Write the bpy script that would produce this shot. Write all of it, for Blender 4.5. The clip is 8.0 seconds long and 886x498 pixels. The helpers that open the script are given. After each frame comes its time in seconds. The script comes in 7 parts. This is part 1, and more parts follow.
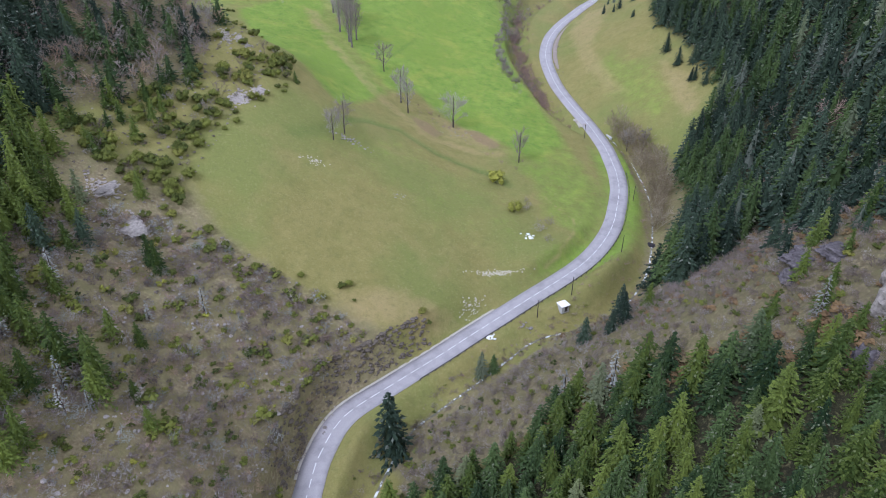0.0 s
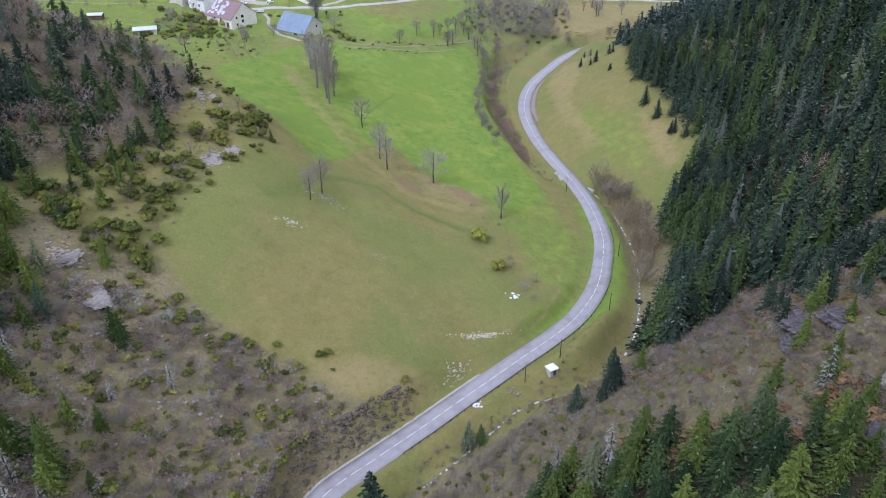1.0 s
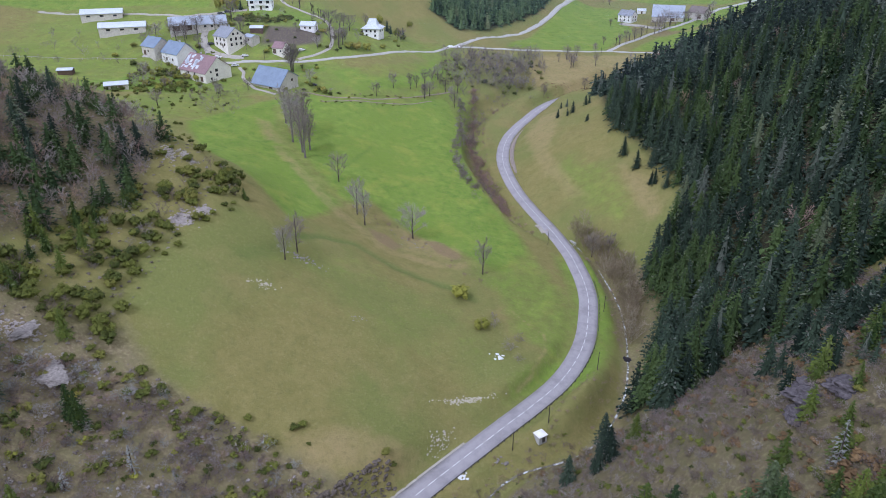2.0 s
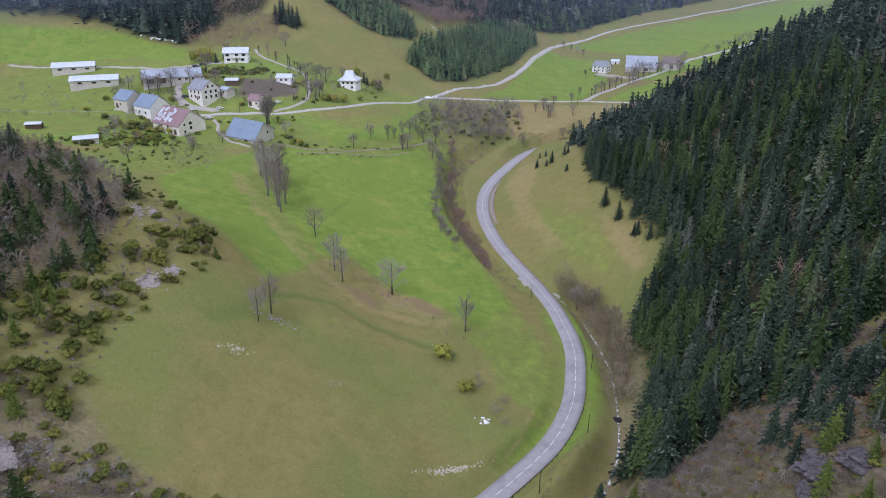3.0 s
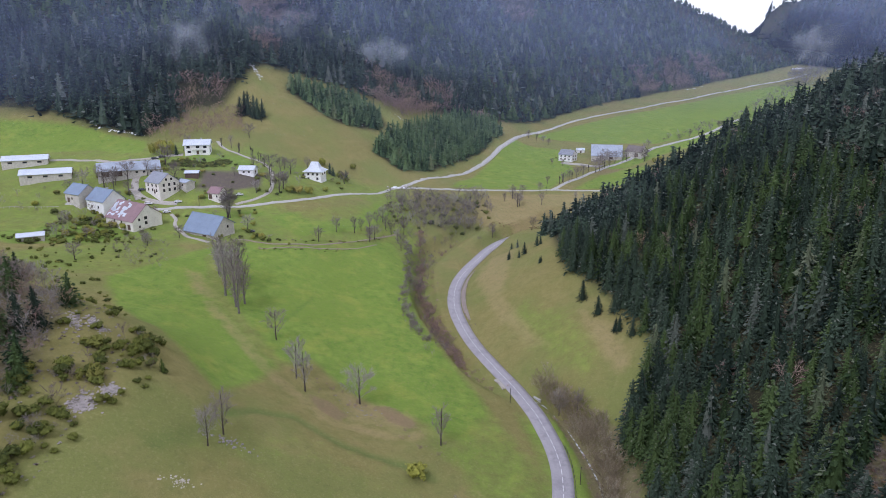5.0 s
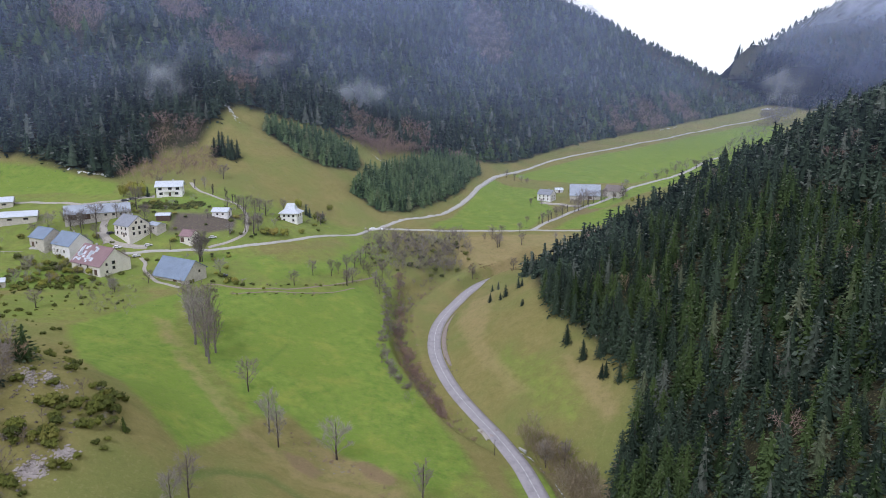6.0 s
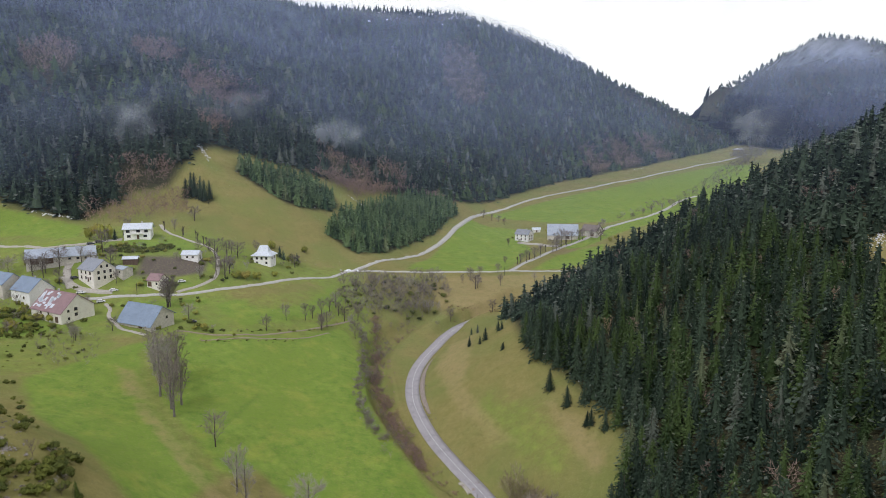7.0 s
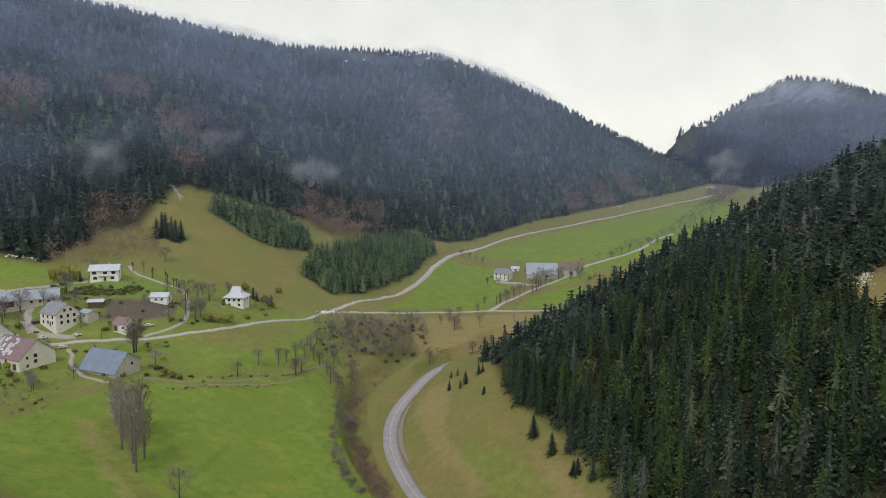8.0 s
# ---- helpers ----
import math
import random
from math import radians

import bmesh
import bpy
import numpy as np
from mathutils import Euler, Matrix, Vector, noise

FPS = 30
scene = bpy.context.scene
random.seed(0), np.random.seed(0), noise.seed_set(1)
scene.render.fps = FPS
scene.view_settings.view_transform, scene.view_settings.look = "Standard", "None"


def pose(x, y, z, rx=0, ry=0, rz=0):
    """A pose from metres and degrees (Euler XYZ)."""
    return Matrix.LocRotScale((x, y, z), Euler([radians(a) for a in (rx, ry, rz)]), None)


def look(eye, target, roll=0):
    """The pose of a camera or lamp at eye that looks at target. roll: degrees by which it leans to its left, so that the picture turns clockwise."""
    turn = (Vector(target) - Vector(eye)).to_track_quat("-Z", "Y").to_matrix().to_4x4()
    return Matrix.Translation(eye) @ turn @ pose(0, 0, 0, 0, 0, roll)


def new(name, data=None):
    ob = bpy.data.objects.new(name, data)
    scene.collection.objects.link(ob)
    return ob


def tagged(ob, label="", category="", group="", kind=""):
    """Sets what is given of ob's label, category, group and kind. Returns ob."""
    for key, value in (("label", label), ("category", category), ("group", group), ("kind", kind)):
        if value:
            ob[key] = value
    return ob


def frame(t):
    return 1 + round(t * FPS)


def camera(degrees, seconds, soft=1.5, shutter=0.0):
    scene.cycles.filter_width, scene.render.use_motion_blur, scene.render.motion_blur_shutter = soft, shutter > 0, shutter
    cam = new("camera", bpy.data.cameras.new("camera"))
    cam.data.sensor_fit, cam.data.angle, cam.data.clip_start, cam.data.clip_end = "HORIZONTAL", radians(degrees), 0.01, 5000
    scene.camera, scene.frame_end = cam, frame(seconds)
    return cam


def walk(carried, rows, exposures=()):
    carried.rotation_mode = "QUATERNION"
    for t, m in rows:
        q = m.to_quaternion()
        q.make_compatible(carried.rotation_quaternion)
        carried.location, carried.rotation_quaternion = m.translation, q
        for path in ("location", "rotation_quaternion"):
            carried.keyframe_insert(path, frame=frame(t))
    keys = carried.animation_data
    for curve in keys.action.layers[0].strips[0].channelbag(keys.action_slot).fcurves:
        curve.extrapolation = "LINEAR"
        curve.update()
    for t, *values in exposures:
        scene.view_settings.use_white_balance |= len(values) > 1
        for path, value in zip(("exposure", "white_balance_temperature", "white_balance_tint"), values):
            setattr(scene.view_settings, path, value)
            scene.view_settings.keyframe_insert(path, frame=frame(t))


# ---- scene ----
EXPOSURES = [(0.0, 0.50, 5130, 22), (1.5, 0.26, 5130, 24), (3.5, 0.05, 5330, 26), (4.5, 0.03, 5330, 27), (6.5, 0.03, 5670, 20), (8.0, -0.36, 6080, 15)]

cam = camera(64.77, 8.0, soft=0.5)
PATH = [
    (0.0, look((0.00, -0.00, 126.00), (-0.00, 83.26, 70.62), -0.06)),
    (0.5, look((-0.08, 4.36, 125.97), (1.13, 89.42, 73.39), -0.08)),
    (1.0, look((-0.25, 8.62, 125.91), (2.55, 95.33, 76.17), -0.08)),
    (1.5, look((-0.42, 13.06, 125.85), (3.97, 101.28, 78.97), -0.05)),
    (3.0, look((-0.77, 26.34, 125.64), (8.61, 118.37, 87.67), 0.02)),
    (3.5, look((-0.78, 30.81, 125.57), (10.03, 123.90, 90.66), 0.02)),
    (4.0, look((-0.78, 35.35, 125.58), (11.27, 129.32, 93.58), 0.04)),
    (4.5, look((-0.54, 39.71, 125.46), (12.65, 134.42, 96.18), 0.03)),
    (6.0, look((0.21, 53.03, 125.57), (18.09, 149.09, 104.26), 0.07)),
    (6.5, look((0.58, 57.41, 125.58), (20.34, 153.66, 107.02), 0.06)),
    (7.0, look((1.22, 61.85, 125.61), (22.62, 158.24, 109.78), 0.04)),
    (7.5, look((1.68, 66.18, 125.59), (24.73, 162.60, 112.48), 0.03)),
    (8.0, look((2.48, 70.53, 125.63), (27.21, 166.86, 115.19), 0.01)),
]
walk(cam, PATH, EXPOSURES)

# ---------------------------------------------------------------- light: a bright overcast sky
world = bpy.data.worlds.new("overcast_sky")
scene.world = world
world.use_nodes = True
wn, wl = world.node_tree.nodes, world.node_tree.links
wn.clear()
w_out, w_bg = wn.new("ShaderNodeOutputWorld"), wn.new("ShaderNodeBackground")
w_sky, w_mix = wn.new("ShaderNodeTexSky"), wn.new("ShaderNodeMixRGB")
w_noise, w_ramp = wn.new("ShaderNodeTexNoise"), wn.new("ShaderNodeValToRGB")
w_co, w_map, w_scale = wn.new("ShaderNodeTexCoord"), wn.new("ShaderNodeMapping"), wn.new("ShaderNodeMixRGB")
w_sky.sky_type, w_sky.sun_disc = "NISHITA", False
w_sky.sun_elevation, w_sky.sun_rotation = radians(48), radians(215)
w_map.inputs["Scale"].default_value = (1, 1, 3.5)
w_noise.inputs["Scale"].default_value, w_noise.inputs["Detail"].default_value = 2.2, 6
w_ramp.color_ramp.elements[0].position, w_ramp.color_ramp.elements[0].color = 0.3, (0.95, 0.95, 0.95, 1)
w_ramp.color_ramp.elements[1].position, w_ramp.color_ramp.elements[1].color = 0.62, (1.0, 1.0, 1.0, 1)
w_scale.blend_type = "MULTIPLY"
w_scale.inputs[0].default_value = 1
w_scale.inputs[2].default_value = (0.1, 0.1, 0.1, 1)
wl.new(w_co.outputs["Generated"], w_map.inputs[0])
wl.new(w_map.outputs[0], w_noise.inputs["Vector"])
wl.new(w_noise.outputs["Fac"], w_ramp.inputs[0])
wl.new(w_sky.outputs[0], w_scale.inputs[1])
w_mix.inputs[0].default_value = 0.92
wl.new(w_scale.outputs[0], w_mix.inputs[1])
wl.new(w_ramp.outputs[0], w_mix.inputs[2])
w_sep, w_up, w_lift = wn.new("ShaderNodeSeparateXYZ"), wn.new("ShaderNodeMapRange"), wn.new("ShaderNodeMixRGB")
wl.new(w_co.outputs["Generated"], w_sep.inputs[0])
wl.new(w_sep.outputs["Z"], w_up.inputs[0])
w_up.inputs[1].default_value, w_up.inputs[2].default_value, w_up.inputs[3].default_value, w_up.inputs[4].default_value = 0.08, 0.7, 1.0, 0.0
w_tone = wn.new("ShaderNodeMixRGB")
w_tone.inputs[1].default_value, w_tone.inputs[2].default_value = (1.1, 1.08, 0.99, 1), (2.06, 2.0, 1.63, 1)
wl.new(w_up.outputs[0], w_tone.inputs[0])
w_lift.blend_type = "MULTIPLY"
w_lift.inputs[0].default_value = 1
wl.new(w_mix.outputs[0], w_lift.inputs[1])
wl.new(w_tone.outputs[0], w_lift.inputs[2])
wl.new(w_lift.outputs[0], w_bg.inputs[0])
w_bg.inputs[1].default_value = 0.72
wl.new(w_bg.outputs[0], w_out.inputs[0])
sun_data = bpy.data.lights.new("sun", "SUN")
sun_data.energy, sun_data.angle, sun_data.color = 1.5, radians(12), (1.0, 0.96, 0.9)
sun = new("sun", sun_data)
sun.matrix_world = look((-120, 60, 300), (40, 260, 0))

# ---------------------------------------------------------------- materials


class Nodes:
    """A short way to wire a material."""

    def __init__(self, name, rough=0.9, spec=0.25):
        self.mat = bpy.data.materials.new(name)
        self.mat.use_nodes = True
        self.tree = self.mat.node_tree
        self.bsdf = self.tree.nodes["Principled BSDF"]
        self.bsdf.inputs["Roughness"].default_value = rough
        self.bsdf.inputs["Specular IOR Level"].default_value = spec
        self.co = self.node("ShaderNodeNewGeometry").outputs["Position"]

    def node(self, kind, **inputs):
        n = self.tree.nodes.new(kind)
        for k, v in inputs.items():
            self.feed(n.inputs[k], v)
        return n

    def feed(self, socket, v):
        if isinstance(v, bpy.types.NodeSocket):
            self.tree.links.new(v, socket)
        elif isinstance(v, tuple) and len(v) == 3 and socket.type == "RGBA":
            socket.default_value = (*v, 1)
        else:
            socket.default_value = v

    def noise(self, scale, detail=4.0, vector=None, rough=0.55):
        n = self.node("ShaderNodeTexNoise", Scale=scale, Detail=detail, Roughness=rough)
        self.tree.links.new(vector or self.co, n.inputs["Vector"])
        return n.outputs["Fac"]

    def ramp(self, fac, a, b):
        n = self.node("ShaderNodeMapRange", Value=fac)
        n.inputs[1].default_value, n.inputs[2].default_value = a, b
        return n.outputs[0]

    def mix(self, fac, a, b, mode="MIX"):
        n = self.node("ShaderNodeMixRGB")
        n.blend_type = mode
        for s, v in zip(n.inputs, (fac, a, b)):
            self.feed(s, v)
        return n.outputs[0]

    def math(self, op, a, b=0.0):
        n = self.node("ShaderNodeMath")
        n.operation = op
        self.feed(n.inputs[0], a)
        self.feed(n.inputs[1], b)
        return n.outputs[0]

    def attr(self, name):
        n = self.node("ShaderNodeAttribute")
        n.attribute_name = name
        return n

    def rand(self):
        return self.node("ShaderNodeObjectInfo").outputs["Random"]

    def island(self):
        return self.node("ShaderNodeNewGeometry").outputs["Random Per Island"]

    def done(self, colour, bump=None, depth=0.1, rough=None):
        self.feed(self.bsdf.inputs["Base Color"], colour)
        if bump is not None:
            b = self.node("ShaderNodeBump", Height=bump, Strength=1.0, Distance=depth)
            self.tree.links.new(b.outputs[0], self.bsdf.inputs["Normal"])
        if rough is not None:
            self.feed(self.bsdf.inputs["Roughness"], rough)
        return self.mat


def surface(name, dark, light, scale=1.0, rough=0.85, depth=0.02, stain=None, spec=0.25, by_object=0.0):
    """A plain weathered surface: grain between two colours, larger blotches, fine relief."""
    n = Nodes(name, rough, spec)
    grain = n.noise(scale * 4, 5)
    blotch = n.ramp(n.noise(scale * 0.6, 3), 0.35, 0.7)
    c = n.mix(n.ramp(grain, 0.3, 0.7), dark, light)
    c = n.mix(n.math("MULTIPLY", blotch, 0.5), c, stain or tuple(0.6 * v for v in dark))
    if by_object:
        c = n.mix(n.math("MULTIPLY", n.rand(), by_object), c, tuple(0.5 * v for v in dark))
    return n.done(c, grain, depth)


def foliage_material(name, dark, light, odd, odd_share=0.12, patch=0.05, pale=0.0):
    """Needles or leaves: varies from plant to plant, from bough to bough and over the hillside."""
    n = Nodes(name, 0.75, 0.2)
    tone = n.math("FRACT", n.math("ADD", n.attr("tone").outputs["Fac"], n.rand()))
    bough = n.island()
    fac = n.ramp(n.math("ADD", n.math("MULTIPLY", tone, 0.65), n.math("MULTIPLY", bough, 0.35)), 0.15, 0.85)
    c = n.mix(fac, dark, light)
    strange = n.ramp(n.math("FRACT", n.math("MULTIPLY", tone, 7.31)), 1 - odd_share, 1 - odd_share * 0.6)
    c = n.mix(n.math("MULTIPLY", strange, 0.8), c, odd)
    c = n.mix(n.math("MULTIPLY", n.ramp(bough, 0.92, 0.95), pale), c, odd)
    c = n.mix(n.math("MULTIPLY", n.ramp(n.noise(patch, 3), 0.4, 0.65), 0.35), c, light)
    fine = n.noise(3.0, 4)
    c = n.mix(n.math("MULTIPLY", n.ramp(fine, 0.35, 0.65), 0.35), c, tuple(0.45 * v for v in dark))
    return n.done(c, fine, 0.15)


SPRUCE = foliage_material("spruce_needles", (0.007, 0.018, 0.012), (0.066, 0.100, 0.062), (0.18, 0.20, 0.165), 0.05, 0.05, 0.85)
FIR_BRIGHT = foliage_material("sunlit_spruce_needles", (0.02, 0.045, 0.010), (0.155, 0.20, 0.034), (0.20, 0.22, 0.13), 0.06, 0.05, 0.6)
FIR_GREEN = foliage_material("green_spruce_needles", (0.010, 0.028, 0.010), (0.092, 0.140, 0.042), (0.19, 0.21, 0.14), 0.06, 0.05, 0.8)
BOXWOOD = foliage_material("boxwood_leaves", (0.038, 0.055, 0.012), (0.195, 0.215, 0.038), (0.26, 0.25, 0.055), 0.12)
SPRING_LEAF = foliage_material("young_leaves", (0.12, 0.14, 0.022), (0.36, 0.36, 0.06), (0.36, 0.30, 0.07))
TWIG = foliage_material("bare_twigs", (0.145, 0.118, 0.10), (0.33, 0.285, 0.255), (0.43, 0.40, 0.37), 0.25)
TWIG_GREY = foliage_material("grey_bare_twigs", (0.19, 0.175, 0.16), (0.39, 0.365, 0.34), (0.47, 0.46, 0.43), 0.25)
TWIG_TAN = foliage_material("tan_bare_twigs", (0.20, 0.16, 0.10), (0.40, 0.33, 0.22), (0.45, 0.40, 0.30), 0.2)
TWIG_RED = foliage_material("reddish_bare_twigs", (0.20, 0.14, 0.122), (0.40, 0.285, 0.235), (0.43, 0.31, 0.19), 0.3)
TWIG_DARK = foliage_material("dark_purplish_twigs", (0.105, 0.080, 0.072), (0.255, 0.20, 0.178), (0.33, 0.30, 0.28), 0.15)
YOUNG_SPRUCE = foliage_material("young_spruce_needles", (0.04, 0.08, 0.034), (0.165, 0.24, 0.095), (0.21, 0.23, 0.11), 0.08)
BRACKEN = foliage_material("russet_bracken", (0.14, 0.09, 0.045), (0.27, 0.18, 0.085), (0.22, 0.19, 0.09))
BARK = surface("bark", (0.05, 0.04, 0.033), (0.13, 0.11, 0.095), 3, 0.95, 0.03)
BARK_PALE = surface("pale_bark", (0.12, 0.11, 0.10), (0.3, 0.28, 0.25), 3, 0.95, 0.03)
DEAD_WOOD = foliage_material("lichened_dead_twigs", (0.17, 0.18, 0.165), (0.36, 0.37, 0.34), (0.3, 0.32, 0.28))
ROCK = surface("limestone", (0.21, 0.185, 0.17), (0.45, 0.415, 0.38), 0.45, 0.92, 0.3, (0.10, 0.09, 0.08))
CRAG = surface("purplish_weathered_crag", (0.07, 0.063, 0.068), (0.20, 0.18, 0.19), 0.4, 0.95, 0.5, (0.045, 0.04, 0.045))
CUTTING = surface("earthy_broken_rock", (0.085, 0.07, 0.055), (0.21, 0.18, 0.15), 0.8, 0.95, 0.2, (0.07, 0.06, 0.04))
SNOW = surface("old_snow", (0.75, 0.78, 0.82), (0.9, 0.91, 0.92), 1, 0.6, 0.05, (0.6, 0.6, 0.6))
WHITE_PAINT = surface("road_paint", (0.6, 0.6, 0.6), (0.8, 0.8, 0.8), 3, 0.7, 0.005, (0.4, 0.4, 0.4))
METAL_DARK = surface("weathered_steel", (0.05, 0.05, 0.05), (0.12, 0.11, 0.1), 4, 0.6, 0.005)

# ---------------------------------------------------------------- the lie of the land
# Cross-sections of the valley, south to north: y, then (x, height) from the west flank to the east flank.
SECTIONS = {}


def section(y, *profile):
    SECTIONS[y] = profile


section(40, (-330, 150), (-140, 85), (-95, 50), (-66, 27), (-45, 10), (-36, -3), (-20, -9), (-4, -13), (15, 0), (38, 26), (58, 45), (75, 58), (110, 80), (420, 160))
section(115, (-330, 130), (-140, 73), (-95, 46), (-66, 25), (-47, 10), (-34, 0), (-24, -7), (-4, -12), (20, 3), (41, 22), (60, 41), (77, 57), (110, 78), (420, 160))
section(152, (-330, 120), (-160, 80), (-110, 55), (-87, 41), (-74, 31), (-62, 26), (-27, 12), (-6, 5), (6, -3), (19, -8), (34, -2), (46, 4), (63, 12), (80, 24), (107, 42), (125, 54), (170, 82), (420, 160))
section(195, (-330, 120), (-160, 82), (-100, 57), (-72, 42), (-63, 40), (-50, 34), (-41, 28), (-16, 17), (7, 9), (27, 4), (50, -1), (71, -5), (80, 0), (100, 18), (125, 45), (145, 57), (190, 76), (420, 160))
section(228, (-330, 118), (-150, 86), (-110, 68), (-90, 58), (-72, 50), (-58, 45), (-48, 39), (-40, 33), (-28, 25), (-7, 16), (7, 10), (22, 8), (50, 1), (72, -4), (82, -1), (92, 5), (105, 14), (125, 38), (140, 52), (163, 68), (220, 80), (420, 150))
section(252, (-330, 122), (-150, 88), (-120, 76), (-100, 68), (-80, 59), (-66, 51), (-55, 41), (-45, 32), (-30, 23), (-7, 14), (7, 9), (30, 7), (52, 2), (74, -4), (82, 1), (92, 9), (105, 14), (125, 34), (150, 56), (165, 66), (220, 82), (420, 150))
section(285, (-330, 88), (-150, 64), (-110, 51), (-75, 39), (-55, 31), (-38, 25), (-10, 15), (5, 10), (30, 8), (52, 3), (66, 0), (78, 5), (92, 15), (109, 22), (125, 34), (150, 55), (165, 65), (220, 86), (420, 150))
section(312, (-330, 78), (-150, 54), (-110, 45), (-75, 35), (-50, 29), (-25, 23), (5, 14), (25, 11), (40, 9), (54, 3), (68, 2), (80, 9), (92, 17), (109, 24), (132, 42), (171, 66), (240, 102), (300, 124), (340, 140), (420, 165))
section(350, (-330, 70), (-150, 46), (-90, 39), (-67, 34), (-30, 26), (0, 18), (25, 14), (38, 10), (47, 1), (60, 3), (68, 6), (85, 18), (100, 25), (130, 42), (171, 66), (200, 86), (240, 106), (300, 124), (340, 140), (420, 165))
section(405, (-330, 60), (-200, 45), (-110, 37), (-55, 38), (-20, 33), (5, 24), (20, 21), (36, 15), (46, 6), (58, 5), (68, 8), (80, 14), (95, 21), (115, 30), (140, 42), (170, 58), (240, 91), (300, 119), (340, 134), (420, 155))
section(440, (-330, 60), (-200, 45), (-107, 40), (-60, 41), (-20, 38), (10, 29), (37, 19), (52, 10), (75, 9), (90, 12), (110, 18), (140, 25), (200, 45), (300, 85), (420, 120))
section(485, (-330, 65), (-230, 54), (-150, 57), (-82, 62), (-40, 54), (-10, 45), (20, 36), (60, 25), (90, 18), (130, 17), (180, 22), (250, 45), (420, 100))
section(535, (-330, 75), (-230, 62), (-150, 65), (-96, 70), (-50, 64), (-16, 50), (15, 38), (47, 34), (90, 31), (130, 29), (177, 28), (250, 30), (330, 55), (420, 90))
section(610, (-330, 85), (-230, 84), (-150, 88), (-60, 93), (0, 78), (29, 66), (69, 46), (127, 35), (208, 33), (300, 38), (380, 48), (420, 60))

# The far flanks: the foot and the crest of each mountain.
WEST_FOOT = [(-700, 380, 70), (-300, 500, 72), (-156, 550, 76), (-65, 640, 106), (20, 690, 92), (120, 720, 68), (200, 800, 58), (330, 930, 64), (500, 1010, 80), (680, 1110, 100), (770, 1170, 112), (900, 1500, 150)]
WEST_CREST = [(-900, 900, 390), (-228, 1146, 361), (-86, 1170, 341), (36, 1220, 326), (160, 1210, 324), (266, 1190, 320), (395, 1256, 303), (555, 1300, 249), (648, 1255, 198), (708, 1162, 145), (800, 1190, 116)]
EAST_FOOT = [(1150, 1900, 170), (900, 1350, 135), (800, 1100, 110), (800, 950, 105), (860, 800, 115), (900, 300, 130)]
EAST_CREST = [(1040, 2600, 250), (1043, 1780, 222), (1097, 1622, 268), (1108, 1492, 308), (1105, 1364, 333), (1100, 1235, 306), (1083, 1111, 265), (1100, 700, 240), (1150, 300, 220)]

GX = np.arange(-330, 421, 3.0)
GY = np.arange(40, 611, 3.0)


def blurred(a, n):
    k = np.exp(-0.5 * (np.arange(-3 * n, 3 * n + 1) / n) ** 2)
    k /= k.sum()
    p = np.pad(a, 3 * n, mode="edge")
    p = np.apply_along_axis(lambda r: np.convolve(r, k, "valid"), 0, p)
    return np.apply_along_axis(lambda r: np.convolve(r, k, "valid"), 1, p)


section_ys = sorted(SECTIONS)
section_rows = np.array([np.interp(GX, *zip(*SECTIONS[y])) for y in section_ys])
NEAR = blurred(np.array([[np.interp(y, section_ys, c) for c in section_rows.T] for y in GY]), 2)


def smooth(a, b, v):
    t = np.clip((v - a) / (b - a), 0, 1)
    return t * t * (3 - 2 * t)


def near_ground(x, y):
    u = np.clip((x - GX[0]) / 3.0, 0, len(GX) - 1.001)
    v = np.clip((y - GY[0]) / 3.0, 0, len(GY) - 1.001)
    i, j = u.astype(int), v.astype(int)
    a, b = u - i, v - j
    return (NEAR[j, i] * (1 - a) + NEAR[j, i + 1] * a) * (1 - b) + (NEAR[j + 1, i] * (1 - a) + NEAR[j + 1, i + 1] * a) * b


def along(line, x, y, blend=False):
    """Distance to a polyline of (x, y, z), its height at the nearest place (or blended over its stretches), and the side (positive: left of its direction)."""
    best, z, side = np.full(x.shape, 1e9), np.zeros(x.shape), np.zeros(x.shape)
    total, mean = np.zeros(x.shape), np.zeros(x.shape)
    for (x0, y0, z0), (x1, y1, z1) in zip(line, line[1:]):
        dx, dy = x1 - x0, y1 - y0
        t = np.clip(((x - x0) * dx + (y - y0) * dy) / (dx * dx + dy * dy), 0, 1)
        d = np.hypot(x - x0 - t * dx, y - y0 - t * dy)
        m = d < best
        best, z = np.where(m, d, best), np.where(m, z0 + t * (z1 - z0), z)
        side = np.where(m, np.sign(dx * (y - y0) - dy * (x - x0)), side)
        if blend:
            w = (d + 1.0) ** -5.0
            total, mean = total + w, mean + w * (z0 + t * (z1 - z0))
    return best, (mean / total if blend else z), side


def spline(points, step):
    """A smooth line through the points, resampled."""
    p = np.array([2 * np.array(points[0], float) - points[1], *points, 2 * np.array(points[-1], float) - points[-2]], float)
    out = []
    for a, b, c, d in zip(p, p[1:], p[2:], p[3:]):
        n = max(2, int(np.linalg.norm(c - b) / step))
        for t in np.arange(n) / n:
            out.append(0.5 * (2 * b + (c - a) * t + (2 * a - 5 * b + 4 * c - d) * t * t + (3 * b - a - 3 * c + d) * t ** 3))
    out.append(p[-2])
    return np.array(out)


